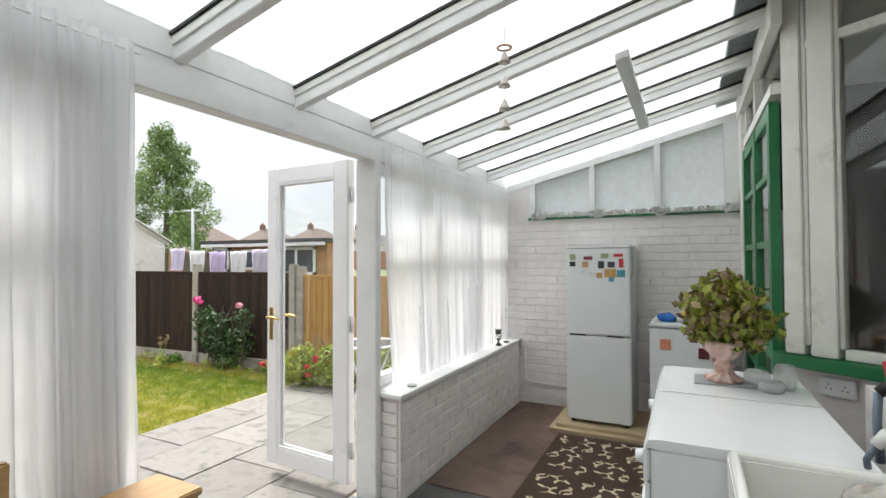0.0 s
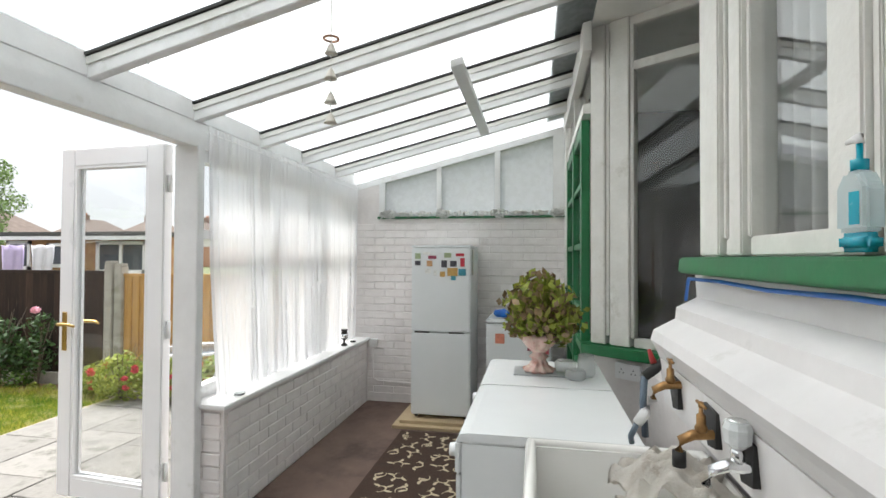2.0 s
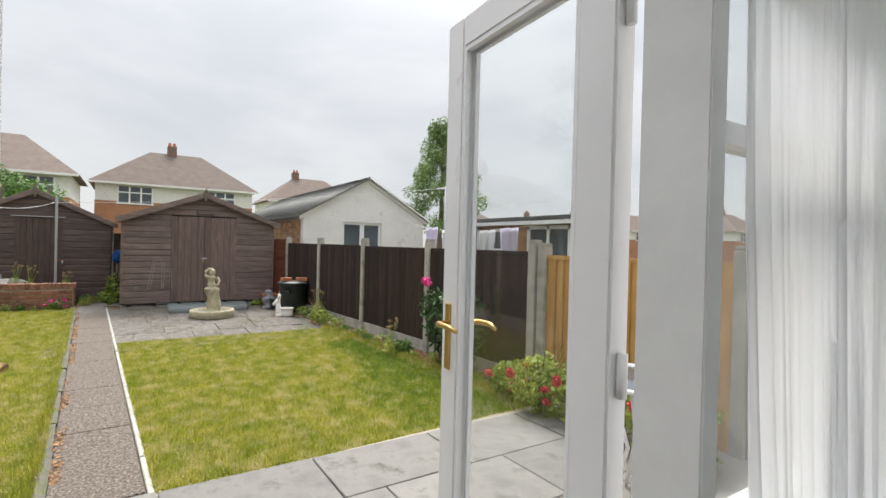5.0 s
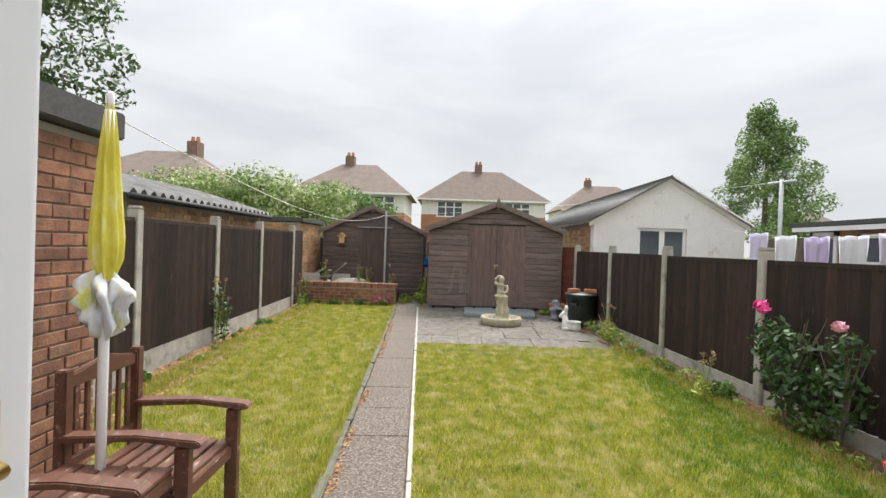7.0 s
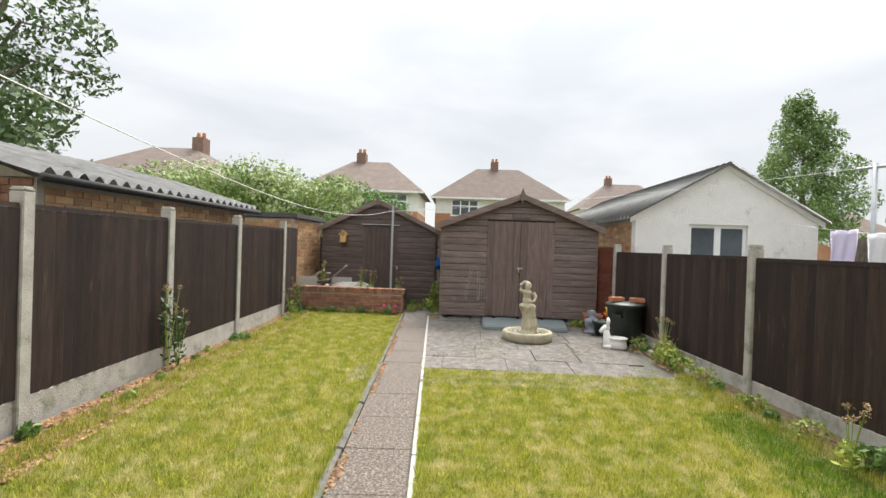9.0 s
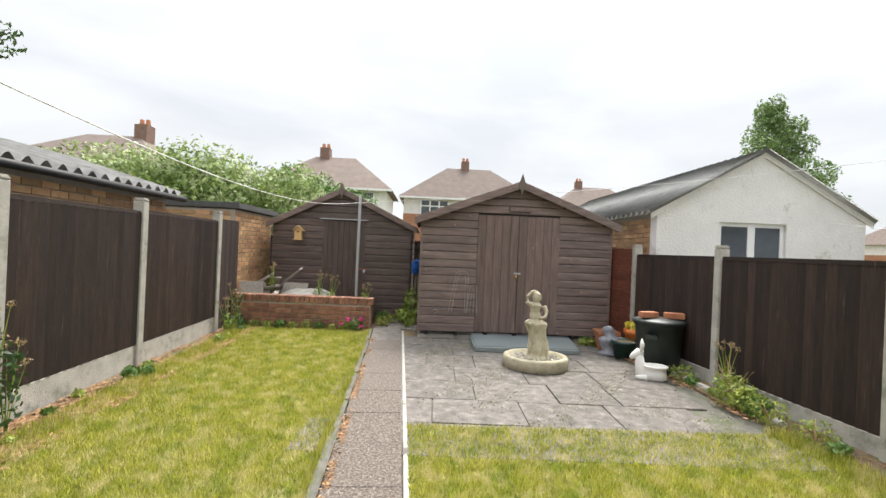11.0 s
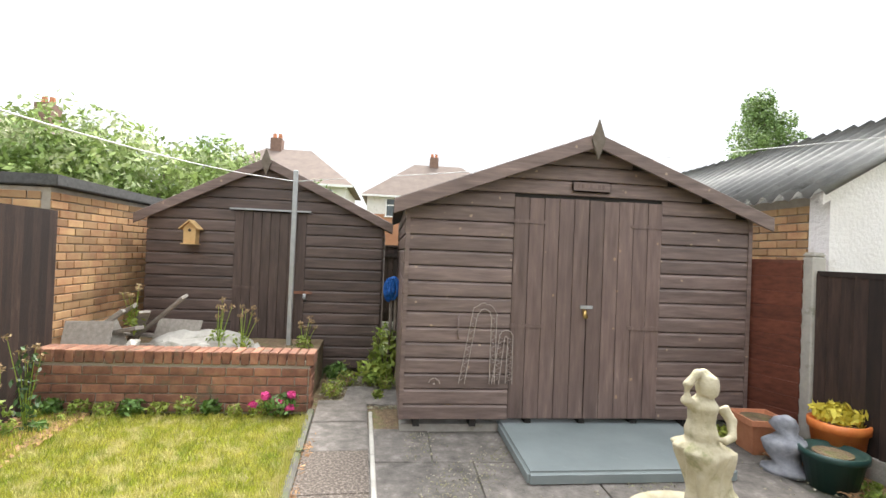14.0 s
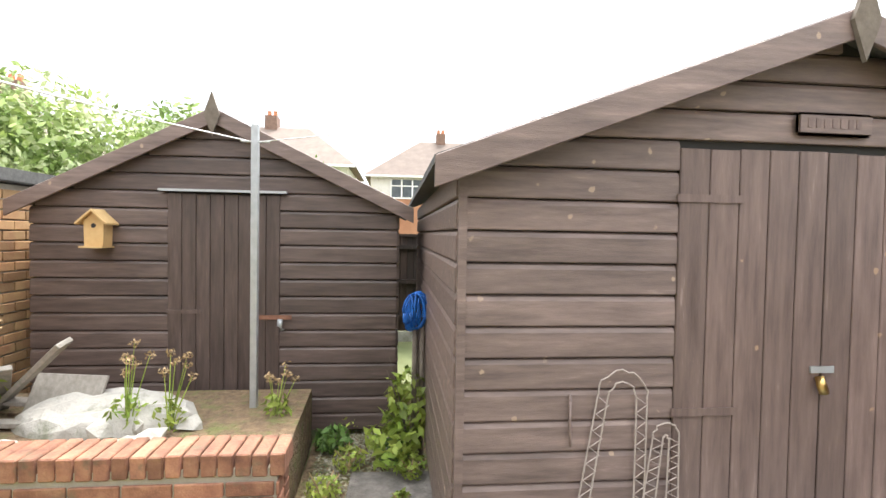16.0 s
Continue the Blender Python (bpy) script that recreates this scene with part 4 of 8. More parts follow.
def big_shed():
    s = thing("garden_shed", "large brown weatherboarded shed with double doors", "shed", (-11.7, 4.96, 0.0), -90)
    W, D, Z, E, A, AX = 2.84, 3.0, 0.12, 1.785, 2.33, 1.40
    front = Matrix.Identity(4)
    shiplap_wall(s, front, W, Z, E, AX, A, [(0.78, 2.01, 1.87)], SHED_BROWN)
    left = pose(0, -D, 0, 0, 0, 90)
    shiplap_wall(s, left, D, Z, 1.77, D / 2, 1.775, [], SHED_BROWN)
    right = pose(W, 0, 0, 0, 0, -90)
    shiplap_wall(s, right, D, Z, 1.77, D / 2, 1.775, [], SHED_BROWN)
    plank_door(s, front, 0.78, 1.395, Z + 0.01, 1.865, 5, "brown planked shed door, shut", [(0.77, 1.05, 1.66, 1.69), (0.77, 1.05, 0.84, 0.87)])
    plank_door(s, front, 1.40, 2.01, Z + 0.01, 1.865, 5, "brown planked shed door, shut", [(1.75, 2.02, 1.66, 1.69), (1.75, 2.02, 0.84, 0.87)])
    gable_roof(s, front, W, D, E, AX, A)
    block("corner_trim", SHED_BROWN, (-0.012, 0.02, 0.0, 0.026, Z, 1.78), s)
    block("corner_trim", SHED_BROWN, (W - 0.02, W + 0.012, 0.0, 0.026, Z, 1.80), s)
    block("base_bearer", CONCRETE, (0.0, W, -0.3, -0.05, -0.01, 0.06), s)
    for i in range(7):
        block("bearer", DARK, (0.05 + i * 0.44, 0.10 + i * 0.44, -D, 0.0, 0.06, 0.12), s)
    hb = bmesh.new()
    box(hb, 1.35, 1.45, 0.027, 0.034, 1.002, 1.028)
    part("hasp", hb, STEEL, s, "galvanised hasp")
    hb = bmesh.new()
    tube(hb, [(1.42, 0.04, 0.99), (1.42, 0.055, 0.96), (1.41, 0.055, 0.93)], 0.018)
    part("padlock", hb, BRASS, s, "small padlock", True)
    bm = bmesh.new()
    box(bm, 1.23, 1.555, 0.022, 0.045, 1.925, 2.015)
    soften(bm, 0.012, 2)
    pl = part("name_board", bm, SHED_BROWN, s, "worn wooden name board")
    for k in range(7):
        block("lettering", DOOR_BROWN, (1.29 + k * 0.034, 1.31 + k * 0.034, 0.0455, 0.0475, 1.955, 1.99), pl)
    hk = bmesh.new()
    tube(hk, [(2.42, 0.03, 0.93), (2.42, 0.035, 0.78), (2.415, 0.035, 0.74)], 0.006)
    part("cabin_hook", hk, SHED_BROWN, s, "", True)
    return s


def small_shed():
    s = thing("garden_shed", "small dark brown weatherboarded shed with one door", "shed", (-13.6, 1.90, 0.0), -90)
    W, D, Z, E, A, AX = 2.54, 2.4, 0.05, 1.72, 2.34, 1.30
    I = pose(0, 0, 0)
    shiplap_wall(s, I, W, Z, E, AX, A, [(0.85, 1.63, 1.79)], DARK_SHED, 0.125)
    shiplap_wall(s, pose(W, 0, 0, 0, 0, -90), D, Z, 1.72, D / 2, 1.725, [], DARK_SHED, 0.125)
    shiplap_wall(s, pose(0, -D, 0, 0, 0, 90), D, Z, 1.72, D / 2, 1.725, [], DARK_SHED, 0.125)
    plank_door(s, I, 0.85, 1.63, Z, 1.78, 8, "brown planked shed door, shut", [(1.40, 1.64, 0.92, 0.95)], DARK_DOOR)
    block("door_drip", STEEL, (0.80, 1.68, 0.022, 0.06, 1.795, 1.812), s, "pale strip over the door")
    gable_roof(s, I, W, D, E, AX, A, 0.12, 0.02, 0.07)
    hb = bmesh.new()
    box(hb, 0.76, 0.99, 0.03, 0.042, 0.88, 0.91)
    part("hasp", hb, RED_BRICK, s, "rusty hasp")
    hb = bmesh.new()
    tube(hb, [(0.84, 0.045, 0.88), (0.84, 0.06, 0.84), (0.82, 0.06, 0.80)], 0.02)
    part("padlock", hb, STEEL, s, "small padlock", True)
    return s


big_shed()
small_shed()

# low raised-bed wall
LOW = structure(block("wall_low", MORTAR, (-12.42, -12.222, -0.9, 1.352, -0.02, 0.425)), "low red brick wall of a raised bed")
flat("raised_bed", SOIL, [(-13.5, -0.9), (-12.43, -0.9), (-12.43, 1.34), (-13.5, 1.30)], -0.02, 0.385, "weedy raised bed behind the low wall")

# neighbour's brick store with a flat roof, beyond the fence
STORE = thing("brick_store", "yellow and red brick garden store with a flat black roof", "outbuilding")
block("wall", MORTAR, (-14.3, -12.46, -3.0, -0.912, 0.0, 1.83), STORE)
block("roof", FELT, (-14.5, -12.42, -3.1, -0.84, 1.84, 1.94), STORE, "flat black felt roof", 0.01)


def corrugated(name, parent, x0, x1, ya, za, yb, zb, pitch=0.20, amp=0.038, mat=CORRUGATED):
    """Corrugated sheet: the waves follow each other along x, the sheet falls from b to a."""
    bm = bmesh.new()
    n = int(abs(x1 - x0) / pitch * 6)
    rows = []
    for i in range(n + 1):
        x = x0 + (x1 - x0) * i / n
        dz = amp * math.sin(x / pitch * math.tau)
        rows.append([bm.verts.new((x, ya + (yb - ya) * t, za + (zb - za) * t + dz - (0.03 if 0.49 < t < 0.51 else 0) * 0)) for t in (0, 0.5, 1)])
    for a, b in zip(rows, rows[1:]):
        for k in range(2):
            bm.faces.new((a[k], b[k], b[k + 1], a[k + 1]))
    bmesh.ops.solidify(bm, geom=bm.faces[:], thickness=0.012)
    return part(name, bm, mat, parent, "weathered grey corrugated sheets", True)


def left_garage():
    g = thing("neighbour_garage", "brick garage with a corrugated roof beyond the fence", "garage")
    block("wall", MORTAR, (-11.25, -7.0, -4.2, -1.38, 0.0, 1.88), g)
    corrugated("roof", g, -11.4, -6.85, -1.22, 1.93, -2.75, 2.36)
    corrugated("roof", g, -11.4, -6.85, -4.4, 1.90, -2.75, 2.36)
    bm = bmesh.new()
    prism(bm, [(-4.2, 1.87), (-1.38, 1.87), (-2.75, 2.31)], "x", -11.25, -7.0)
    part("gable", bm, MORTAR, g)
    # Open window is a near-black slab; its inside shade is in the colour.
    w = block("window", DARK, (-6.982, -6.968, -2.25, -1.72, 1.45, 1.84), g, "dark open window")
    block("window_frame", OLD_WHITE, (-6.967, -6.948, -2.25, -1.72, 1.42, 1.45), w)
    bm = bmesh.new()
    tube(bm, [(-11.4, -1.20, 1.865), (-6.85, -1.20, 1.865)], 0.04)
    part("gutter", bm, BLACK, g, "black gutter", True)
    return g


def white_garage():
    g = thing("neighbour_garage", "white rendered garage with a grey corrugated roof", "garage")
    y0, y1, ax, az, e, xf, xb = 5.60, 8.80, 7.2, 2.97, 2.04, -11.6, -19.5
    bm = bmesh.new()
    wy0, wy1, wz0, wz1 = 6.55, 7.58, 1.20, 1.92
    for a, b, c, d in ((y0, wy0, 0.0, e), (wy1, y1, 0.0, e), (wy0, wy1, 0.0, wz0), (wy0, wy1, wz1, e)):
        box(bm, xf - 0.2, xf, a, b, c, d)
    part("wall", bm, RENDER, g, "white painted rendered wall", kind="stuff")
    bm = bmesh.new()
    prism(bm, [(y0, e + 0.001), (y1, e + 0.001), (ax, az)], "x", xf - 0.2, xf)
    part("gable", bm, RENDER, g, "white painted rendered gable")
    block("room", DARK, (xf - 3.0, xf - 2.9, y0, y1, 0, e), g)
    block("wall", MORTAR, (xb, xf - 0.21, y0 + 0.03, y0 + 0.2, 0, e - 0.02), g)
    block("wall", RENDER, (xb, xf - 0.21, y1 - 0.2, y1 - 0.03, 0, e - 0.02), g)
    w = part("window", (lambda b: (box(b, xf - 0.09, xf - 0.05, wy0, wy1, wz1 - 0.06, wz1), b)[1])(bmesh.new()), UPVC, g, "white framed garage window")
    block("window_frame", UPVC, (xf - 0.09, xf - 0.05, wy0, wy1, wz0, wz0 + 0.06), w)
    for a in (wy0, wy0 + 0.47, wy1 - 0.06):
        block("window_frame", UPVC, (xf - 0.09, xf - 0.05, a, a + 0.06 + (0.05 if a == wy0 + 0.47 else 0), wz0 + 0.06, wz1 - 0.06), w)
    block("pane", FAR_GLASS, (xf - 0.075, xf - 0.068, wy0, wy1, wz0, wz1), w)
    corrugated("roof", g, xb, xf + 0.12, y0 - 0.16, e - 0.03, ax, az + 0.05, mat=PALE_SHEET)
    corrugated("roof", g, xb, xf + 0.12, y1 + 0.16, e - 0.03, ax, az + 0.05, mat=PALE_SHEET)
    for ya, yb in ((y0 - 0.1, ax), (y1 + 0.1, ax)):
        bm = bmesh.new()
        prism(bm, [(ya, e - 0.12), (yb, az - 0.07), (yb, az + 0.01), (ya, e - 0.03)], "x", xf + 0.004, xf + 0.03)
        part("barge_board", bm, RENDER, g)
    return g


left_garage()
white_garage()


def near_outhouse():
    g = thing("brick_outhouse", "red brick outhouse with a flat felted roof", "outbuilding")
    block("wall", MORTAR, (-4.12, -1.14, -2.6, 0.40, 0.0, 1.97), g)
    block("roof", FELT, (-4.22, -1.12, -2.7, 0.49, 1.98, 2.14), g, "flat roof with grey felt edge", 0.01)
    return g


OUTHOUSE = near_outhouse()


def brick_annexe():
    g = thing("neighbour_outbuilding", "flat roofed brick outbuilding with white windows", "outbuilding")
    y = 9.0
    block("wall", BRICK, (-10.0, -6.3, y, y + 0.8, 0.0, 1.93), g)
    block("roof", FELT, (-10.25, -6.2, y - 0.2, y + 0.9, 1.94, 2.02), g, "flat black roof", 0.01)
    block("fascia", UPVC, (-10.2, -6.22, y - 0.19, y - 0.17, 1.86, 1.935), g)
    for a, b, c, d in ((-9.95, -9.35, 1.25, 1.85), (-8.95, -8.45, 1.3, 1.8), (-7.75, -6.6, 1.2, 1.84)):
        w = block("window", FAR_GLASS, (a, b, y - 0.02, y - 0.005, c, d), g, "white framed window")
        for p in ((a, a + 0.07, c, d), (b - 0.07, b, c, d), (a, b, c, c + 0.07), (a, b, d - 0.07, d), ((a + b) / 2 - 0.03, (a + b) / 2 + 0.03, c, d)):
            if p[0] != (a + b) / 2 - 0.03 or b - a > 1:
                block("window_frame", UPVC, (p[0], p[1], y - 0.05, y - 0.021, p[2], p[3]), w)
    g2 = thing("timber_fence", "grey weathered timber fence beyond the garage", "fence")
    for k in range(14):
        block("board", BARK, (-11.5 + k * 0.105, -11.405 + k * 0.105, 9.2, 9.22, 0, 1.75 + 0.02 * math.sin(k * 2.1)), g2)
    return g


brick_annexe()


# ---- far houses ----
CHIMNEY = material("sooty chimney brick", [(0.16, 0.10, 0.08), (0.27, 0.17, 0.13)], 6, 0.9, 0.0)


def far_house(x, y, w, d, eave, ridge, chimneys, label, ridge_w=0.35):
    """A hip-roofed house seen from its garden side; x is its near face, y its middle."""
    h = thing("house", label, "house")
    y0, y1 = y - w / 2, y + w / 2
    block("wall", material("far brick", [(0.36, 0.17, 0.10), (0.46, 0.24, 0.14)], 1, 0.9, 0.0), (x - d, x, y0, y1, 0, eave - 2.2 + 0.9), h)
    block("upper_wall", RENDER, (x - d + 0.02, x - 0.02, y0 + 0.02, y1 - 0.02, eave - 1.3, eave), h)
    bm = bmesh.new()
    o, rw = 0.4, w * ridge_w / 2
    a = [bm.verts.new(p) for p in ((x + o, y0 - o, eave), (x + o, y1 + o, eave), (x - d - o, y1 + o, eave), (x - d - o, y0 - o, eave))]
    r = [bm.verts.new((x - d / 2, y - rw, ridge)), bm.verts.new((x - d / 2, y + rw, ridge))]
    for f in ((a[0], a[1], r[1], r[0]), (a[1], a[2], r[1]), (a[2], a[3], r[0], r[1]), (a[3], a[0], r[0]), (a[3], a[2], a[1], a[0])):
        bm.faces.new(f)
    part("roof", bm, TILE_ROOF, h, "brown tiled hipped roof")
    block("gutter_board", UPVC, (x + o - 0.05, x + o + 0.02, y0 - o, y1 + o, eave - 0.12, eave), h)
    for cy in chimneys:
        c = block("chimney", CHIMNEY, (x - d / 2 - 0.5, x - d / 2 + 0.3, cy - 0.32, cy + 0.32, ridge - 1.0, ridge + 0.6), h, "red brick chimney")
        for k in (-0.16, 0.16):
            bm = bmesh.new()
            lathe(bm, [(0.11, 0), (0.13, 0.08), (0.10, 0.32)], 8, (x - d / 2 - 0.1, cy + k, ridge + 0.6))
            part("chimney_pot", bm, TERRACOTTA, c)
    for s in (-1, 1):
        cy = y + s * w * 0.27
        wd = block("window", FAR_GLASS, (x + 0.0, x + 0.03, cy - 1.1, cy + 1.1, eave - 1.4, eave - 0.25), h, "white framed upstairs window")
        for k in range(4):
            block("window_frame", UPVC, (x + 0.031, x + 0.08, cy - 1.1 + k * 0.7, cy - 1.0 + k * 0.7, eave - 1.4, eave - 0.25), wd)
        block("window_frame", UPVC, (x + 0.031, x + 0.07, cy - 1.1, cy + 1.1, eave - 0.7, eave - 0.62), wd)
        block("window_frame", UPVC, (x + 0.031, x + 0.08, cy - 1.15, cy + 1.15, eave - 1.5, eave - 1.4), wd)
    return h


far_house(-34.5, -4.25, 7.6, 7.0, 4.85, 7.3, [-4.95], "semi-detached brick house with a brown hipped roof")
far_house(-42.0, 5.5, 10.4, 7.5, 5.3, 8.25, [5.2], "semi-detached brick house with a brown hipped roof")
far_house(-52.0, 19.6, 10.0, 7.5, 5.6, 8.6, [18.1], "distant brick house with a grey hipped roof")
far_house(-27.0, -14.5, 8.0, 7.5, 4.3, 6.6, [-13.0], "brick house with a brown hipped roof behind the hedge")
far_house(-68.0, 36.0, 9.0, 7.0, 5.6, 8.8, [36.5], "distant brick house with a hipped roof")
for hx, hy in ((-60, 48), (-61, 63), (-53, 66), (-46, 70), (-34, 76), (-20, 80)):
    far_house(hx, hy, 9, 7, 4.3, 7.0, [hy - 1.5], "distant brick house with a brown hipped roof")


# ---- plants ----
def leaf_cloud(name, blobs, count, size, mat, parent, seed, label="", flat_top=0.0, pointed=0.45):
    """Many small leaves over lumpy clumps: blobs are (x, y, z, rx, ry, rz)."""
    rng = np.random.RandomState(seed)
    vol = np.array([b[3] * b[4] * b[5] for b in blobs]) ** 0.67
    pick = rng.choice(len(blobs), count, p=vol / vol.sum())
    B = np.array(blobs)[pick]
    d = rng.normal(size=(count, 3))
    d /= np.linalg.norm(d, axis=1)[:, None]
    r = rng.uniform(0.35, 1.0, count) ** 0.5
    lump = 1 + 0.18 * np.sin(d[:, 0] * 5 + B[:, 0] * 3) * np.cos(d[:, 2] * 6 + B[:, 1] * 2)
    c = B[:, :3] + d * B[:, 3:] * (r * lump)[:, None]
    n = d + rng.normal(size=(count, 3)) * 0.7
    n /= np.linalg.norm(n, axis=1)[:, None]
    u = np.cross(n, rng.normal(size=(count, 3)))
    u /= np.linalg.norm(u, axis=1)[:, None]
    v = np.cross(n, u)
    s = size * rng.uniform(0.6, 1.3, count)[:, None]
    quad = np.stack([c - u * s, c + v * s * pointed, c + u * s, c - v * s * pointed], 1).reshape(-1, 3)
    me = bpy.data.meshes.new(name)
    me.from_pydata(quad.tolist(), [], np.arange(count * 4).reshape(-1, 4).tolist())
    me.materials.append(mat)
    ob = new(name, me)
    if parent:
        ob.parent = parent
    return tagged(ob, label=label)


def birch():
    t = thing("birch_tree", "tall narrow birch tree beyond the gardens", "tree", (-36.0, 25.0, 0))
    bm = bmesh.new()
    tube(bm, [(0, 0, 0), (0.1, 0, 4), (0, 0.1, 8), (0.05, 0, 11.9)], [0.25, 0.18, 0.11, 0.02], 8)
    rng = random.Random(4)
    for k in range(26):
        z = 3.0 + k * 0.34
        a = rng.uniform(0, math.tau)
        L = (12.6 - z) * 0.36
        tube(bm, [(0, 0, z), (L * 0.6 * math.cos(a), L * 0.6 * math.sin(a), z + L * 0.6), (L * math.cos(a), L * math.sin(a), z + L * 0.7)], [0.06, 0.035, 0.01], 5)
    part("trunk", bm, BARK, t)
    blobs = []
    for k in range(95):
        z = 2.6 + 9.2 * (k / 95)
        rad = 4.3 * (1 - ((z - 2.6) / 9.9)) ** 0.75 + 0.1
        a, q = rng.uniform(0, math.tau), rng.uniform(0.3, 1.0)
        w = 0.45 + 0.5 * rad / 4.3
        blobs.append((rad * q * math.cos(a), rad * q * math.sin(a), z, w, w, 0.55 + rng.random() * 0.5))
    leaf_cloud("crown", blobs, 21000, 0.12, BIRCH_LEAF, t, 5)


birch()


def hedge():
    t = thing("flowering_hedge", "overgrown flowering hedge behind the sheds", "hedge")
    rng = random.Random(7)
    blobs = []
    for k in range(46):
        y = -11.5 + 10.0 * k / 45
        x = -18.5 + rng.uniform(-1.4, 1.4)
        top = 2.75 + 0.85 * math.sin((y + 11.5) / 11.5 * math.pi * 0.8 + 0.3) + rng.uniform(-0.35, 0.35)
        blobs.append((x, y, top - 0.8, 1.0, 0.8, 0.9))
        blobs.append((x + 0.3, y, top - 2.0, 1.1, 0.9, 1.1))
    leaf_cloud("foliage", blobs, 85000, 0.075, HEDGE_LEAF, t, 8)
    bm = bmesh.new()
    for k in range(12):
        y = -11 + k
        tube(bm, [(-18.5, y, 0), (-18.4, y + 0.1, 1.6), (-18.6, y + 0.3, 2.8)], [0.08, 0.06, 0.03], 6)
    part("stem", bm, BARK, t, kind="stuff")
    t2 = thing("shrub", "dark green shrub behind the brown houses", "shrub")
    leaf_cloud("foliage", [(-21, -0.6, 2.3, 1.0, 1.2, 1.0), (-21, -1.6, 2.5, 1, 1.2, 1.2)], 7000, 0.07, LEAF, t2, 9)
    bm = bmesh.new()
    tube(bm, [(-21, 0, 0), (-21, 0, 2.6)], 0.06)
    part("stem", bm, BARK, t2)


hedge()


def overhanging_tree():
    t = thing("garden_tree", "leafy tree with thin drooping twigs behind the outhouse", "tree", (-12.5, -8.2, 0))
    rng = random.Random(11)
    bm = bmesh.new()
    tube(bm, [(0, 0, 0), (0.1, 0.1, 2.5), (0, 0.2, 5)], [0.22, 0.17, 0.1], 8)
    blobs = []
    for k in range(34):
        a = rng.uniform(0, math.tau)
        L = rng.uniform(1.2, 3.0)
        z = rng.uniform(2.8, 7.4)
        e = (L * math.cos(a), L * math.sin(a), z + rng.uniform(-0.3, 0.5))
        tube(bm, [(0, 0.15, min(z, 4.6) - 0.5), (e[0] * 0.5, e[1] * 0.5, z + 0.2), e], [0.06, 0.035, 0.01], 5)
        blobs.append((e[0], e[1], e[2], 0.62, 0.62, 0.45))
        blobs.append((e[0] * 0.55, e[1] * 0.55, z + 0.2, 0.6, 0.6, 0.45))
    part("trunk", bm, BARK, t)
    leaf_cloud("crown", blobs, 13000, 0.09, TREE_LEAF, t, 12)


overhanging_tree()


# ---- in the lean-to: floor coverings ----
carpet = block("carpet", CARPET, (WX + 0.005, 0.58, 3.46, NY - 0.004, FLOOR, FLOOR + 0.010), None, "", 0.003)
tagged(carpet, "worn ribbed brown carpet over the concrete floor", "carpet")


def rug():
    r = thing("rug", "dark brown rug with cream leafy scrolls on the carpet", "rug", (0.23, 3.55, FLOOR + 0.010), 0)
    block("rug_base", RUG, (-0.46, 0.46, -1.25, 1.18, 0.0, 0.010), r, "", 0.003)
    bm = bmesh.new()
    z = 0.0108

    def ribbon(pts, w):
        prev = None
        for i, (x, y) in enumerate(pts):
            a = pts[max(i - 1, 0)]
            b = pts[min(i + 1, len(pts) - 1)]
            d = Vector((b[0] - a[0], b[1] - a[1])).normalized()
            k = w * (0.35 + 0.65 * math.sin(math.pi * min(max(i / (len(pts) - 1), 0.05), 0.95)))
            l, q = bm.verts.new((x - d.y * k, y + d.x * k, z)), bm.verts.new((x + d.y * k, y - d.x * k, z))
            if prev:
                bm.faces.new((prev[0], prev[1], q, l))
            prev = (l, q)

    rng = random.Random(3)
    for i in range(6):
        for j in range(13):
            cx, cy = -0.38 + i * 0.152 + (0.07 if j % 2 else 0), -1.15 + j * 0.185
            if cx > 0.42:
                continue
            s, a0 = (1 if (i + j) % 2 else -1), rng.uniform(0, 6.28)
            pts = [(cx + s * 0.055 * (1 - t * 0.7) * math.cos(a0 + t * 4.4), cy + 0.055 * (1 - t * 0.7) * math.sin(a0 + t * 4.4)) for t in [k / 12 for k in range(13)]]
            pts = [(min(max(p[0], -0.45), 0.45), p[1]) for p in pts]
            ribbon(pts, 0.006)
            for q in (3, 6, 10):
                px, py = pts[q]
                an = a0 + q * 0.4 + rng.uniform(-0.5, 0.5)
                leaf = [(px + t * 0.055 * math.cos(an) + 0.012 * math.sin(math.pi * t) * math.sin(an), py + t * 0.055 * math.sin(an)) for t in (0, 0.2, 0.4, 0.6, 0.8, 1)]
                leaf = [(min(max(p[0], -0.45), 0.45), p[1]) for p in leaf]
                ribbon(leaf, 0.012)
    part("scroll_pattern", bm, CREAM, r, "cream leafy scrolls", kind="stuff")


rug()
base = block("plinth_board", PLY, (-0.33, 1.12, 4.78, NY - 0.02, FLOOR + 0.010, FLOOR + 0.038), None, "", 0.003)
tagged(base, "pale plywood board under the fridge and freezer", "board")
base = block("plinth_board", PLY, (-0.28, 1.12, 4.84, NY - 0.02, FLOOR + 0.038, FLOOR + 0.066), None, "", 0.003)
tagged(base, "upper plywood board under the fridge and freezer", "board")
PZ = FLOOR + 0.066


def magnets(parent, items, x0, ztop, kx, y):
    for i, (px, pz, w, h, colour) in enumerate(items):
        a, z = x0 + px * kx, ztop - pz * kx
        bm = bmesh.new()
        box(bm, a, a + w * kx, y - 0.006 - 0.001 * (i % 3), y, z - h * kx, z)
        m = part("magnet", bm, material("magnet %s" % (colour,), [colour, tuple(min(c * 1.5 + 0.02, 1) for c in colour)], 60, 0.4, 0.0), parent, "small fridge magnet")


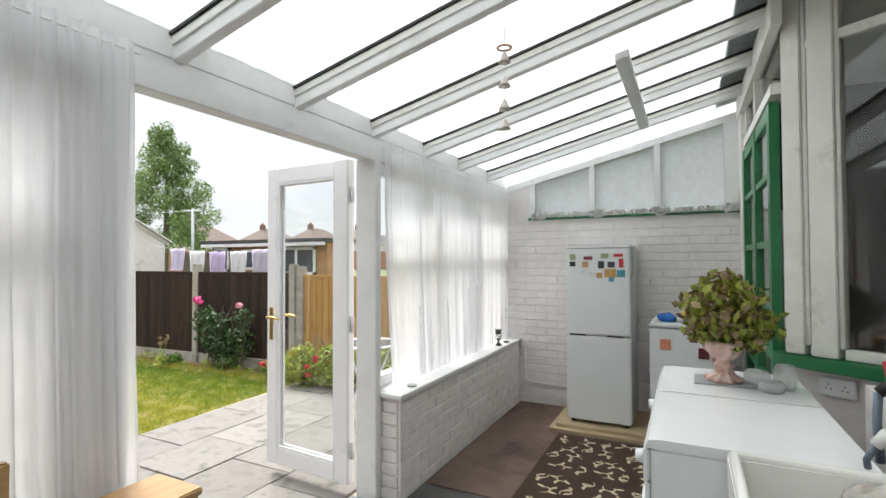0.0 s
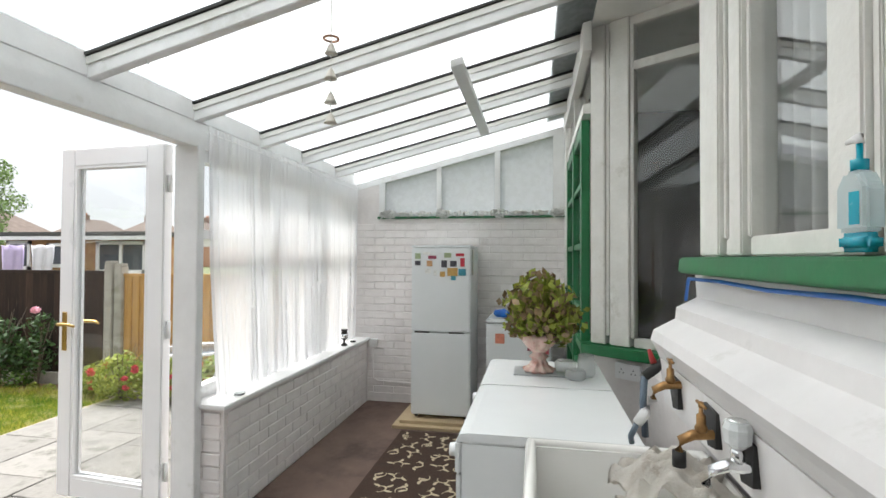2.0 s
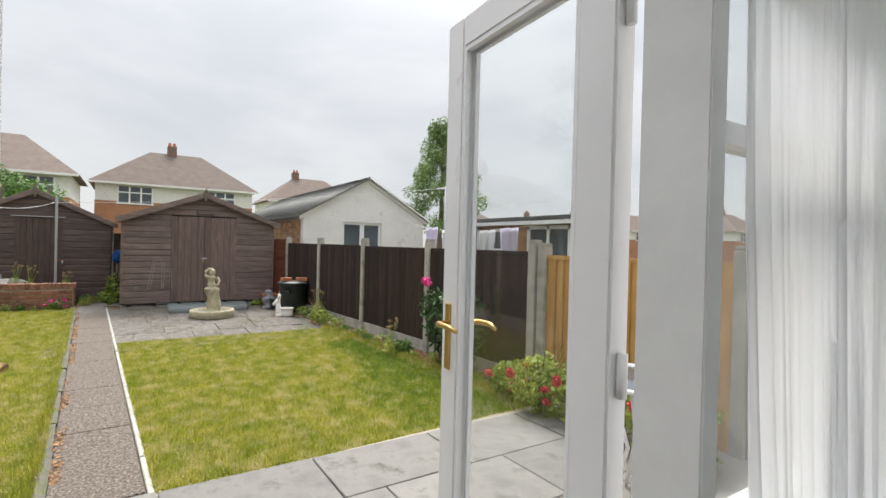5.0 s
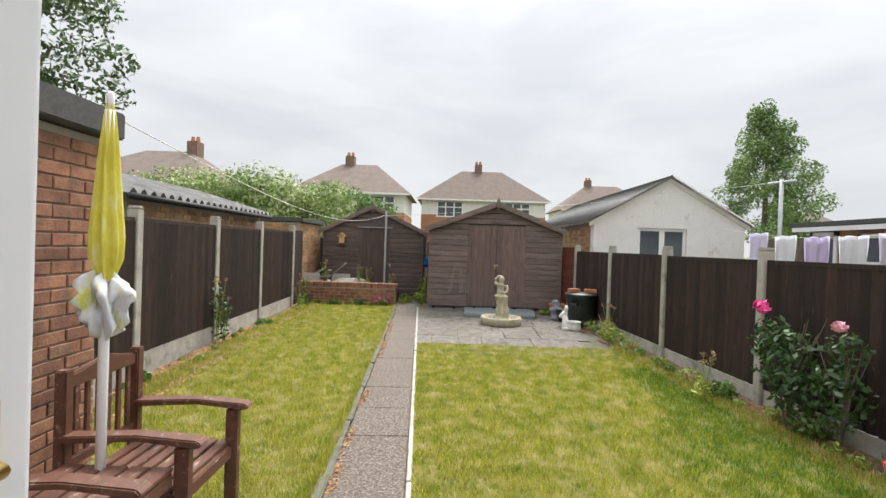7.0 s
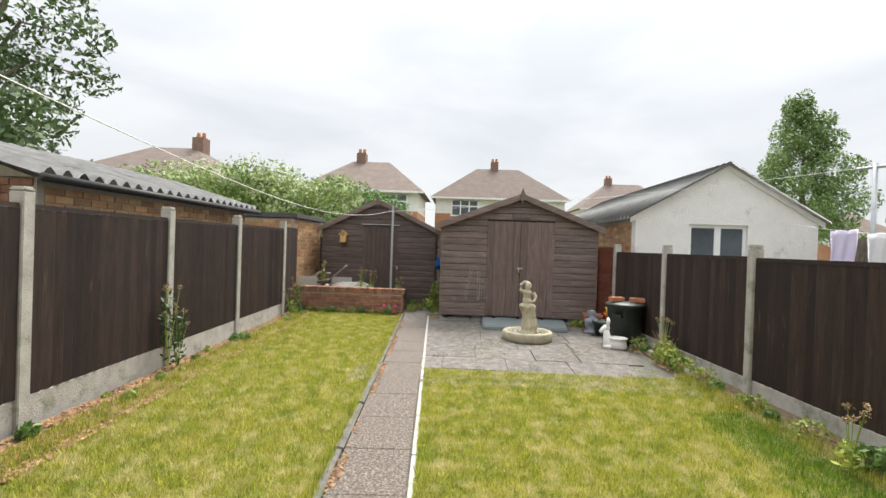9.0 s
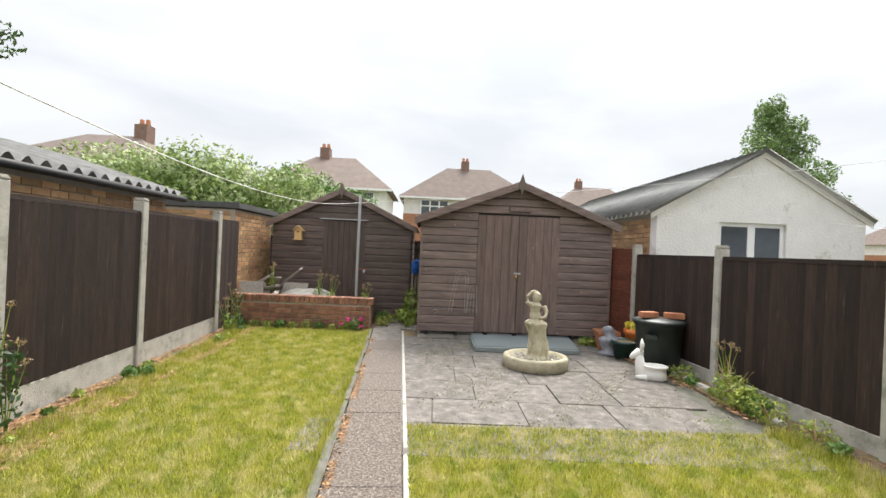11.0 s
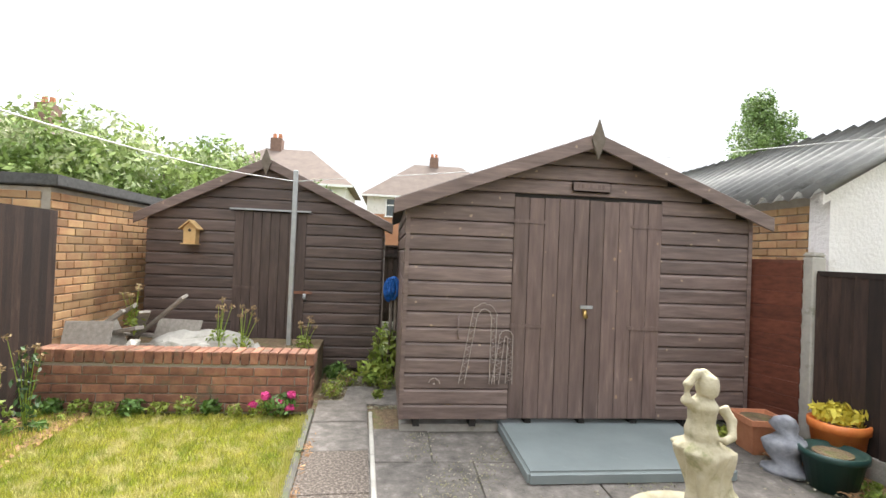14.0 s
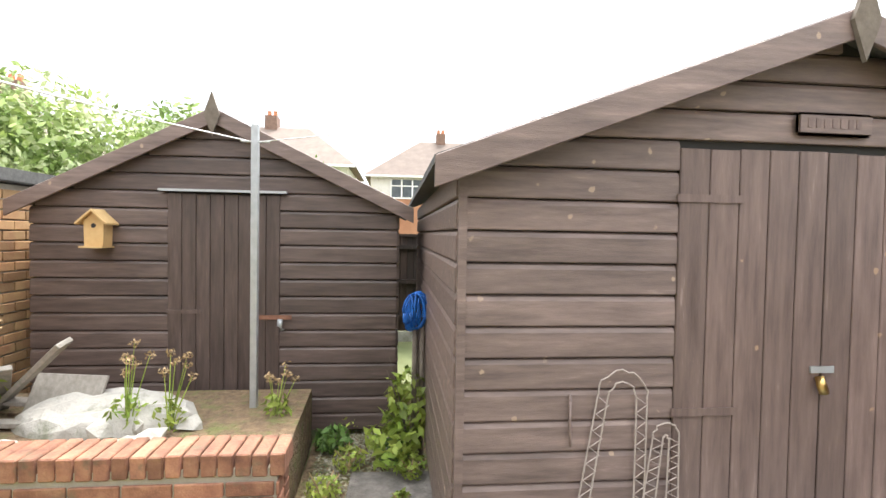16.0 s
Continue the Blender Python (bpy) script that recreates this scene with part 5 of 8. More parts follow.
def fridge():
    f = thing("fridge_freezer", "tall white fridge freezer covered with magnets, shut", "fridge", (-0.20, 4.93, PZ))
    W, D, H, S = 0.53, 0.57, 1.535, 0.755
    block("body", ENAMEL, (0.0, W, 0.055, D, 0.03, H - 0.022), f, "", 0.006)
    block("top", ENAMEL, (-0.004, W + 0.004, 0.0, D, H - 0.02, H), f, "", 0.006)
    block("lower_door", ENAMEL, (0.0, W, 0.0, 0.05, 0.03, S), f, "", 0.010)
    d = block("upper_door", ENAMEL, (0.0, W, 0.0, 0.05, S + 0.012, H - 0.024), f, "", 0.010)
    block("grip", BLACK, (0.03, 0.16, 0.004, 0.04, S + 0.0005, S + 0.0115), f)
    block("grip", BLACK, (0.34, 0.47, 0.004, 0.04, S + 0.0005, S + 0.0115), f)
    for x in (0.04, W - 0.04):
        bm = bmesh.new()
        lathe(bm, [(0.018, 0.0), (0.018, 0.03)], 10, (x, 0.06, 0))
        part("foot", bm, BLACK, f)
    red, dk, tan, wh, gr, teal, gold = (0.45, 0.03, 0.05), (0.04, 0.04, 0.05), (0.45, 0.25, 0.12), (0.6, 0.6, 0.58), (0.28, 0.33, 0.2), (0.05, 0.25, 0.33), (0.45, 0.27, 0.08)
    magnets(d, [(16, 32, 24, 24, gr), (16, 64, 24, 20, dk), (50, 26, 32, 12, wh), (74, 42, 36, 14, (0.2, 0.03, 0.06)), (68, 64, 24, 24, tan), (144, 30, 30, 20, gr),
                (194, 32, 36, 12, red), (214, 52, 18, 36, red), (132, 62, 24, 30, dk), (170, 64, 28, 24, dk), (206, 98, 32, 28, teal), (126, 110, 22, 22, gold),
                (60, 98, 26, 20, wh), (98, 106, 14, 22, wh), (158, 94, 44, 34, gold), (174, 128, 20, 18, teal), (120, 30, 12, 6, wh)], 0.0, H - 0.005, 0.00207, -0.0003)
    for z, h in ((1.40, 0.10), (1.27, 0.12)):
        block("side_magnet", material("magnet side", [(0.4, 0.42, 0.36), (0.5, 0.5, 0.45)], 30, 0.5, 0), (W + 0.0005, W + 0.012, 0.10, 0.18, z, z + h), f, "small ornament stuck to the side")
    return f


def freezer():
    f = thing("under_counter_freezer", "white under-counter freezer with three picture magnets, shut", "freezer", (0.475, 4.90, PZ), -2)
    W, D, H = 0.55, 0.58, 0.90
    block("body", ENAMEL, (0.0, W, 0.05, D, 0.02, H - 0.034), f, "", 0.006)
    block("top", ENAMEL, (-0.004, W + 0.004, 0.0, D, H - 0.032, H), f, "", 0.008)
    d = block("door", ENAMEL, (0.0, W, 0.0, 0.046, 0.02, H - 0.045), f, "", 0.010)
    magnets(d, [(38, 60, 38, 40, (0.55, 0.20, 0.13)), (170, 85, 36, 40, (0.12, 0.01, 0.03)), (216, 92, 40, 44, (0.5, 0.1, 0.12))], 0.0, H, 0.00207, -0.0003)
    return f


fridge()
freezer()
TOPZ = PZ + 0.90


def fruit_bowl():
    b = thing("fruit_bowl", "brown bowl of fruit on the freezer", "bowl", (0.82, 5.10, TOPZ))
    bm = bmesh.new()
    lathe(bm, [(0.06, 0.0), (0.09, 0.012), (0.145, 0.05), (0.155, 0.062), (0.145, 0.060), (0.09, 0.025), (0.02, 0.018)], 24)
    part("bowl", bm, TEAK, b, "", True)
    cols = [(0.55, 0.16, 0.03), (0.45, 0.05, 0.03), (0.60, 0.22, 0.03), (0.08, 0.02, 0.05), (0.5, 0.4, 0.08)]
    for i in range(8):
        a = i * 0.8
        bm = bmesh.new()
        bmesh.ops.create_uvsphere(bm, u_segments=14, v_segments=10, radius=0.033)
        bmesh.ops.translate(bm, verts=bm.verts, vec=(0.085 * math.cos(a) * (i < 7), 0.085 * math.sin(a) * (i < 7), 0.060 + 0.012 * (i % 2) + 0.015 * (i == 7)))
        part("fruit", bm, material("fruit %d" % (i % 5), [cols[i % 5], tuple(c * 1.3 for c in cols[i % 5])], 20, 0.4, 0.1), b, "round ripe fruit", True)


fruit_bowl()
bm = bmesh.new()
bmesh.ops.create_icosphere(bm, subdivisions=3, radius=0.06)
for v in bm.verts:
    v.co = Vector((v.co.x * 1.25, v.co.y * 0.8, max(v.co.z * 0.65, -0.03) + 0.03 + 0.010 * math.sin(v.co.x * 90) * math.cos(v.co.y * 70)))
    v.co += Vector((0.60, 5.06, TOPZ))
tagged(part("folded_bag", bm, BLUE, None, "", True), "crumpled blue plastic bag on the freezer", "bag")
bm = bmesh.new()
box(bm, 0.74, 0.84, 5.26, 5.36, TOPZ, TOPZ + 0.14)
soften(bm, 0.006)
tagged(part("food_box", bm, material("yellow card", [(0.62, 0.60, 0.10), (0.72, 0.70, 0.2)], 9, 0.6, 0)), "small yellow box on the freezer", "box")


# ---- washing machines, sink, taps ----
def washer(name, y0, y1, label, window):
    w = thing(name, label, "washing machine", (0.62, y0, FLOOR))
    D, H, L = 0.62, 0.885, y1 - y0
    block("body", ENAMEL, (0.018, D, 0.004, L - 0.004, 0.03, H - 0.034), w, "", 0.006)
    bm = bmesh.new()
    prism(bm, [(0.0, H - 0.03), (0.012, H - 0.006), (0.045, H), (D, H), (D, H - 0.032), (0.0, H - 0.032)], "y", 0.0, L)
    soften(bm, 0.005, 2)
    part("worktop", bm, ENAMEL, w)
    block("front_panel", ENAMEL, (0.0, 0.016, 0.004, L - 0.004, 0.10, H - 0.15), w, "", 0.004)
    block("control_panel", ENAMEL, (-0.004, 0.016, 0.004, L - 0.004, H - 0.148, H - 0.034), w, "", 0.006)
    block("kickboard", ENAMEL, (0.012, 0.018, 0.01, L - 0.01, 0.0, 0.098), w)
    kb = bmesh.new()
    tube(kb, [(-0.005, 0.08, H - 0.09), (-0.034, 0.08, H - 0.09)], [0.026, 0.022], 16)
    part("knob", kb, ENAMEL, w, "white control knob", True)
    if window:
        wb = bmesh.new()
        tube(wb, [(0.0, L / 2, 0.44), (-0.03, L / 2, 0.44)], [0.17, 0.15], 28)
        dr = part("door", wb, ENAMEL, w, "", True)
        wb = bmesh.new()
        tube(wb, [(-0.031, L / 2, 0.44), (-0.038, L / 2, 0.44)], [0.125, 0.10], 24)
        part("door_glass", wb, BLACK, dr, "dark porthole glass", True)
    return w


washer("washing_machine", 2.375, 3.03, "white washing machine with a plain top, beside the sink", True)
washer("tumble_dryer", 3.045, 3.63, "white tumble dryer with a plant standing on it", False)
WT = FLOOR + 0.885


def sink():
    s = thing("belfast_sink", "deep white fireclay sink on a white stand", "sink", (0.86, 1.52, 0.0))
    W, L, Z1, Z0, T = 0.56, 0.84, 0.925, 0.66, 0.035
    bm = bmesh.new()
    for d in ((0, T, 0, L), (W - T, W, 0, L), (T, W - T, 0, T), (T, W - T, L - T, L)):
        box(bm, *d, Z0, Z1)
    box(bm, T, W - T, T, L - T, Z0, Z0 + 0.03)
    bmesh.ops.remove_doubles(bm, verts=bm.verts, dist=0.0001)
    part("basin", bm, CERAMIC, s)
    bm = bmesh.new()
    pts = [(T / 2, T / 2), (W - T / 2, T / 2), (W - T / 2, L - T / 2), (T / 2, L - T / 2), (T / 2, T / 2)]
    tube(bm, [(x, y, Z1 + 0.002) for x, y in pts], 0.0185, 10)
    part("rim", bm, CERAMIC, s, "rounded fireclay rim", True)
    bm = bmesh.new()
    lathe(bm, [(0.035, 0), (0.035, 0.003)], 16, (W / 2, L / 2, Z0 + 0.031))
    part("waste", bm, CHROME, s, "chrome waste")
    block("stand", WHITE_PAINT, (0.03, W - 0.02, 0.03, L - 0.03, FLOOR, Z0 - 0.002), s, "white boxed-in stand")
    return s


sink()


def rag():
    bm = bmesh.new()
    n = 26
    g = [[None] * (n + 1) for _ in range(n + 1)]
    for i in range(n + 1):
        for j in range(n + 1):
            u, v = i / n - 0.5, j / n - 0.5
            r = math.hypot(u, v)
            z = 0.945 + 0.055 * math.exp(-r * r * 9) + 0.022 * math.sin(19 * u + 5 * v) * math.cos(13 * v) + 0.012 * math.sin(31 * v + 11 * u) - 0.10 * max(0, -u - 0.1)
            g[i][j] = bm.verts.new((1.25 + u * 0.27 * (1 + 0.15 * math.sin(v * 12)), 2.13 + v * 0.27 * (1 + 0.12 * math.sin(u * 14)), z))
    for i in range(n):
        for j in range(n):
            bm.faces.new((g[i][j], g[i + 1][j], g[i + 1][j + 1], g[i][j + 1]))
    bmesh.ops.solidify(bm, geom=bm.faces[:], thickness=0.004)
    tagged(part("dishcloth", bm, material("stained cotton", [(0.66, 0.62, 0.56), (0.80, 0.78, 0.74)], 14, 0.95, 0.6, 200, stain=(0.5, 0.42, 0.34), stain_scale=9, stain_at=0.64), None, "", True), "crumpled white dishcloth over the edge of the sink", "cloth")


rag()


def brass_tap(at, name="brass_tap", label="old brass bib tap on the boarding", hose=False):
    t = thing(name, label, "tap", at)
    bm = bmesh.new()
    tube(bm, [(0.07, 0, 0), (0.0, 0, 0), (-0.055, 0, -0.004), (-0.085, 0, -0.02), (-0.09, 0, -0.05)], [0.011, 0.013, 0.014, 0.013, 0.012], 12)
    part("spout", bm, AGED_BRASS, t, "", True)
    bm = bmesh.new()
    lathe(bm, [(0.015, 0), (0.017, 0.012), (0.012, 0.02), (0.012, 0.045), (0.006, 0.05), (0.005, 0.07)], 12, (-0.035, 0, 0.005))
    part("spindle", bm, AGED_BRASS, t, "", True)
    bm = bmesh.new()
    tube(bm, [(-0.035, -0.032, 0.078), (-0.035, 0.032, 0.078)], 0.005)
    tube(bm, [(-0.035, 0, 0.07), (-0.035, 0, 0.085)], 0.007)
    part("handle", bm, AGED_BRASS, t, "", True)
    if hose:
        bm = bmesh.new()
        tube(bm, [(-0.09, 0, -0.05), (-0.11, 0.01, -0.10), (-0.135, 0.02, -0.14)], [0.017, 0.018, 0.017], 12)
        part("connector", bm, material("white plastic", [(0.7, 0.7, 0.7), (0.8, 0.8, 0.8)], 9, 0.4, 0), t, "white hose connector", True)
        bm = bmesh.new()
        tube(bm, [(-0.135, 0.02, -0.14), (-0.155, 0.03, -0.19), (-0.15, 0.04, -0.215)], 0.010, 10)
        part("hose", bm, material("grey hose", [(0.10, 0.14, 0.19), (0.16, 0.2, 0.25)], 9, 0.5, 0), t, "short grey blue hose", True)
    else:
        bm = bmesh.new()
        tube(bm, [(-0.09, 0, -0.05), (-0.09, 0, -0.09)], 0.018, 12)
        part("nozzle", bm, BLACK, t, "black rubber nozzle", True)
    t.scale = (0.9, 0.9, 0.9)
    return t


brass_tap((1.32, 2.26, 1.165), label="old brass bib tap feeding a grey hose", hose=True)
brass_tap((1.315, 1.97, 1.12))


def crystal_tap():
    t = thing("crystal_tap", "chrome basin tap with a clear faceted handle", "tap", (1.315, 1.77, 1.125))
    bm = bmesh.new()
    tube(bm, [(0.06, 0, 0), (0.0, 0, 0), (-0.05, 0, 0.002), (-0.085, 0, -0.012), (-0.098, 0, -0.05)], [0.013, 0.017, 0.016, 0.013, 0.012], 14)
    part("spout", bm, CHROME, t, "", True)
    bm = bmesh.new()
    lathe(bm, [(0.014, 0.0), (0.016, 0.02), (0.013, 0.035)], 14, (-0.03, 0, 0.01))
    part("stem", bm, CHROME, t, "", True)
    bm = bmesh.new()
    lathe(bm, [(0.018, 0.0), (0.030, 0.012), (0.033, 0.045), (0.028, 0.060)], 10, (-0.03, 0, 0.046))
    part("handle", bm, material("clear acrylic", [(0.62, 0.66, 0.66), (0.78, 0.8, 0.8)], 40, 0.08, 0.0), t, "clear faceted knob")
    bm = bmesh.new()
    lathe(bm, [(0.022, 0), (0.02, 0.004)], 12, (-0.03, 0, 0.107))
    part("cap", bm, CHROME, t, "chrome cap", True)
    t.scale = (0.85, 0.85, 0.85)


crystal_tap()


def valve():
    t = thing("stop_valve", "grey hose valve with a red lever under the bay sill", "valve", (1.30, 2.50, 1.16))
    bm = bmesh.new()
    tube(bm, [(0.03, 0, 0.03), (0.0, 0, 0.0), (-0.035, 0, -0.03)], [0.014, 0.018, 0.016], 10)
    part("body", bm, BLACK, t, "", True)
    bm = bmesh.new()
    tube(bm, [(-0.005, 0, 0.02), (-0.02, 0, 0.065)], [0.012, 0.006], 8)
    part("lever", bm, material("red plastic", [(0.30, 0.02, 0.02), (0.4, 0.04, 0.04)], 9, 0.5, 0), t, "red lever", True)
    bm = bmesh.new()
    tube(bm, [(-0.035, 0, -0.03), (-0.04, 0, -0.12), (-0.03, 0.01, -0.24)], 0.012, 8)
    part("hose", bm, material("grey hose", [(0.1, 0.1, 0.1)] * 2), t, "grey hose", True)


valve()
bm = bmesh.new()
tube(bm, [(1.40, 2.50, 1.40), (1.395, 2.45, 1.475), (1.40, 2.2, 1.478), (1.40, 1.9, 1.472), (1.398, 1.6, 1.479), (1.40, 1.2, 1.473), (1.40, 0.6, 1.478)], 0.0055, 8)
tagged(part("blue_cable", bm, BLUE, None, "", True), "blue cable clipped under the kitchen sill", "cable")


def socket(at, turn):
    s = thing("wall_socket", "white double wall socket with a grey plug", "socket", at, turn)
    block("plate", UPVC, (-0.075, 0.075, -0.03, 0.0, -0.045, 0.045), s, "", 0.004)
    for x in (-0.035, 0.035):
        for dx, dz in ((0, 0.012), (-0.011, -0.008), (0.011, -0.008)):
            block("pin_hole", BLACK, (x + dx - 0.003, x + dx + 0.003, -0.0315, -0.0305, dz - 0.003, dz + 0.003), s)
    return s


socket((1.42, 3.625, 0.90), -36)


def pot_plant():
    p = thing("pot_plant", "busy green and pinkish plant in an ornate pink china pot", "plant", (0.91, 3.34, WT))
    tray = block("tray", STEEL, (-0.13, 0.13, -0.10, 0.10, 0.001, 0.008), p, "thin metal tray", 0.002)
    china = material("pink china", [(0.55, 0.25, 0.20), (0.72, 0.50, 0.44), (0.70, 0.62, 0.50)], 22, 0.25, 0.5, 90)
    bm = bmesh.new()
    lathe(bm, [(0.075, 0.009), (0.08, 0.02), (0.045, 0.04), (0.035, 0.07), (0.052, 0.085), (0.03, 0.105), (0.055, 0.125), (0.075, 0.150), (0.085, 0.180), (0.112, 0.205), (0.10, 0.20), (0.05, 0.17)], 36)
    for v in bm.verts:
        a = math.atan2(v.co.y, v.co.x)
        k = 1 + 0.11 * math.sin(a * 9) * (0.5 + math.sin(v.co.z * 46))
        v.co.x, v.co.y = v.co.x * k, v.co.y * k
    part("pot", bm, china, p, "ornate pink china pot on a foot", True)
    rng = random.Random(21)
    bm = bmesh.new()
    tips = []
    for k in range(26):
        a, e = rng.uniform(0, math.tau), rng.uniform(0.1, 1.2)
        r = rng.uniform(0.10, 0.17)
        tip = (r * math.cos(a) * math.cos(e) * 1.1, r * math.sin(a) * math.cos(e) * 1.1, 0.25 + r * math.sin(e) * 1.5)
        tube(bm, [(0, 0, 0.18), (tip[0] * 0.5, tip[1] * 0.5, (0.18 + tip[2]) / 2 + 0.03), tip], 0.003, 5)
        tips.append(tip)
    part("stem", bm, WEED, p, "thin leafy stems", kind="stuff")
    for nm, mt, cnt, sz, seed in (("foliage", material("young leaf", [(0.18, 0.26, 0.03), (0.48, 0.48, 0.10)], 12, 0.5, 0, island=0.45, translucent=0.3), 850, 0.027, 1), ("old_foliage", material("pinkish leaf", [(0.12, 0.09, 0.03), (0.44, 0.30, 0.18)], 9, 0.6, 0, island=0.4, translucent=0.2), 480, 0.027, 2)):
        leaf_cloud(nm, [(0, 0, 0.38, 0.19, 0.19, 0.12), (0.04, -0.03, 0.30, 0.20, 0.20, 0.09), (-0.10, -0.06, 0.25, 0.08, 0.08, 0.06), (0.09, -0.08, 0.23, 0.08, 0.08, 0.07), (0.0, 0.0, 0.49, 0.09, 0.09, 0.05)], cnt, sz, mt, p, seed, "", pointed=0.62)


pot_plant()


def glass_jar(name, at, r, h, label):
    bm = bmesh.new()
    lathe(bm, [(r * 0.8, 0), (r, h * 0.15), (r * 1.02, h * 0.7), (r * 0.85, h), (r * 0.80, h), (r * 0.95, h * 0.7), (r * 0.9, 0.006)], 18, at)
    tagged(part(name, bm, JAR, None, "", True), label, "jar")


JAR = sheer("clear jar", 0.62, (0.85, 0.87, 0.87))
glass_jar("glass_bowl", (1.05, 3.38, WT + 0.001), 0.055, 0.06, "clear glass bowl on the dryer")
glass_jar("glass_jar", (1.15, 3.30, WT + 0.001), 0.045, 0.11, "clear glass jar on the dryer")
glass_jar("plastic_tub", (1.09, 3.22, WT + 0.001), 0.05, 0.05, "clear plastic tub on the dryer")


def soap_bottle():
    b = thing("soap_bottle", "clear pump bottle with turquoise soap on the kitchen sill", "bottle", (1.388, 1.56, 1.553), 8)
    aqua = material("turquoise soap", [(0.0, 0.30, 0.42), (0.01, 0.38, 0.5)], 9, 0.25, 0)
    bm = bmesh.new()
    box(bm, -0.020, 0.020, -0.042, 0.042, 0.0, 0.036)
    soften(bm, 0.010, 3)
    part("soap", bm, aqua, b, "turquoise liquid in the bottle", True)
    bm = bmesh.new()
    prism(bm, [(-0.043, 0.037), (0.043, 0.037), (0.042, 0.12), (0.020, 0.15), (-0.020, 0.15), (-0.042, 0.12)], "x", -0.021, 0.021)
    soften(bm, 0.008, 2)
    part("bottle", bm, sheer("clear bottle", 0.45, (0.75, 0.85, 0.88)), b, "", False)
    block("label", aqua, (-0.0225, -0.0215, -0.028, 0.0, 0.05, 0.11), b, "turquoise printed label")
    bm = bmesh.new()
    lathe(bm, [(0.016, 0.15), (0.016, 0.17), (0.006, 0.172), (0.006, 0.20)], 14)
    part("cap", bm, aqua, b, "turquoise cap", True)
    bm = bmesh.new()
    tube(bm, [(0, 0, 0.20), (0, 0, 0.212), (0, 0.035, 0.208)], [0.010, 0.009, 0.005], 8)
    part("pump", bm, UPVC, b, "white pump head", True)
    b.scale = (0.78, 0.72, 0.85)


soap_bottle()
# net curtain inside the kitchen window
bm = bmesh.new()
rows = []
for j in range(15):
    z = 1.60 + 1.3 * j / 14
    rows.append([bm.verts.new((1.535 + 0.018 * math.sin(i * 0.9 + 0.05 * j), 2.24 - i * 0.011, z)) for i in range(60)])
for a, b in zip(rows, rows[1:]):
    for k in range(59):
        bm.faces.new((a[k], a[k + 1], b[k + 1], b[k]))
tagged(part("net_curtain", bm, sheer("net curtain", 0.25, (0.85, 0.85, 0.84)), None, "", True), "white net curtain inside the kitchen window", "curtain")


# ---- hanging and small things ----
def wind_chime():
    x, y = 0.10, 2.476
    c = thing("wind_chime", "string of cream china bells hung from a rafter", "wind chime", (x, y, 0))
    bm = bmesh.new()
    tube(bm, [(0, 0, 2.06), (0, 0, 2.30), (0, 0, rafter_z(x) + 0.004)], 0.0018, 6)
    part("string", bm, OLD_WHITE, c)
    bell = material("cream china", [(0.62, 0.57, 0.50), (0.75, 0.70, 0.63)], 20, 0.3, 0.0)
    for z in (2.34, 2.24, 2.145, 2.065):
        bm = bmesh.new()
        lathe(bm, [(0.026, 0.0), (0.019, 0.012), (0.012, 0.032), (0.004, 0.042)], 14, (0, 0, z))
        part("bell", bm, bell, c, "", True)
    bm = bmesh.new()
    tube(bm, [(0.028 * math.cos(a), 0.028 * math.sin(a), 2.40) for a in [k * math.tau / 16 for k in range(17)]], 0.005, 8)
    part("ring", bm, material("coloured ring", [(0.35, 0.12, 0.06), (0.5, 0.3, 0.2)], 30, 0.4, 0), c, "brownish ring", True)


wind_chime()
bm = bmesh.new()
prism(bm, [(0.42, rafter_z(0.42) - 0.045), (0.49, rafter_z(0.49) - 0.045), (0.49, rafter_z(0.49) - 0.002), (0.42, rafter_z(0.42) - 0.002)], "y", 3.36, 4.95)
soften(bm, 0.003, 1)
tagged(part("timber_batten", bm, WHITE_PAINT), "white timber batten fixed under the rafters", "batten")
for x, y in ((-0.6, 3.12), (-0.72, 2.46)):
    bm = bmesh.new()
    zz = rafter_z(x)
    tube(bm, [(x, y, zz + 0.002), (x, y, zz - 0.012), (x + 0.010, y, zz - 0.022), (x + 0.014, y, zz - 0.012)], 0.002, 6)
    tagged(part("cup_hook", bm, STEEL), "small screw hook under a rafter", "hook")

leaf_cloud("artificial_garland", [(-0.60 + 0.19 * k, NY - 0.035, 1.985, 0.095, 0.022, 0.020 + 0.022 * (k % 3 == 0)) for k in range(10)], 1600, 0.022, material("white petals", [(0.72, 0.72, 0.70), (0.82, 0.82, 0.8)], 9, 0.7, 0, translucent=0.2), None, 31)
tagged(scene.objects["artificial_garland"], "white artificial flowers laid along the green ledge", "garland")


def conduit():
    c = thing("surface_conduit", "white painted switch box with a pipe down the end wall", "conduit")
    block("switch_box", WHITE_PAINT, (-0.79, -0.71, NY - 0.045, NY - 0.001, 0.62, 0.70), c, "", 0.004)
    bm = bmesh.new()
    tube(bm, [(-0.755, NY - 0.02, 0.62), (-0.755, NY - 0.02, 0.30), (-0.70, NY - 0.02, 0.27), (0.05, NY - 0.02, 0.255)], 0.010, 8)
    part("pipe", bm, PINK_WHITE, c, "", True)


conduit()


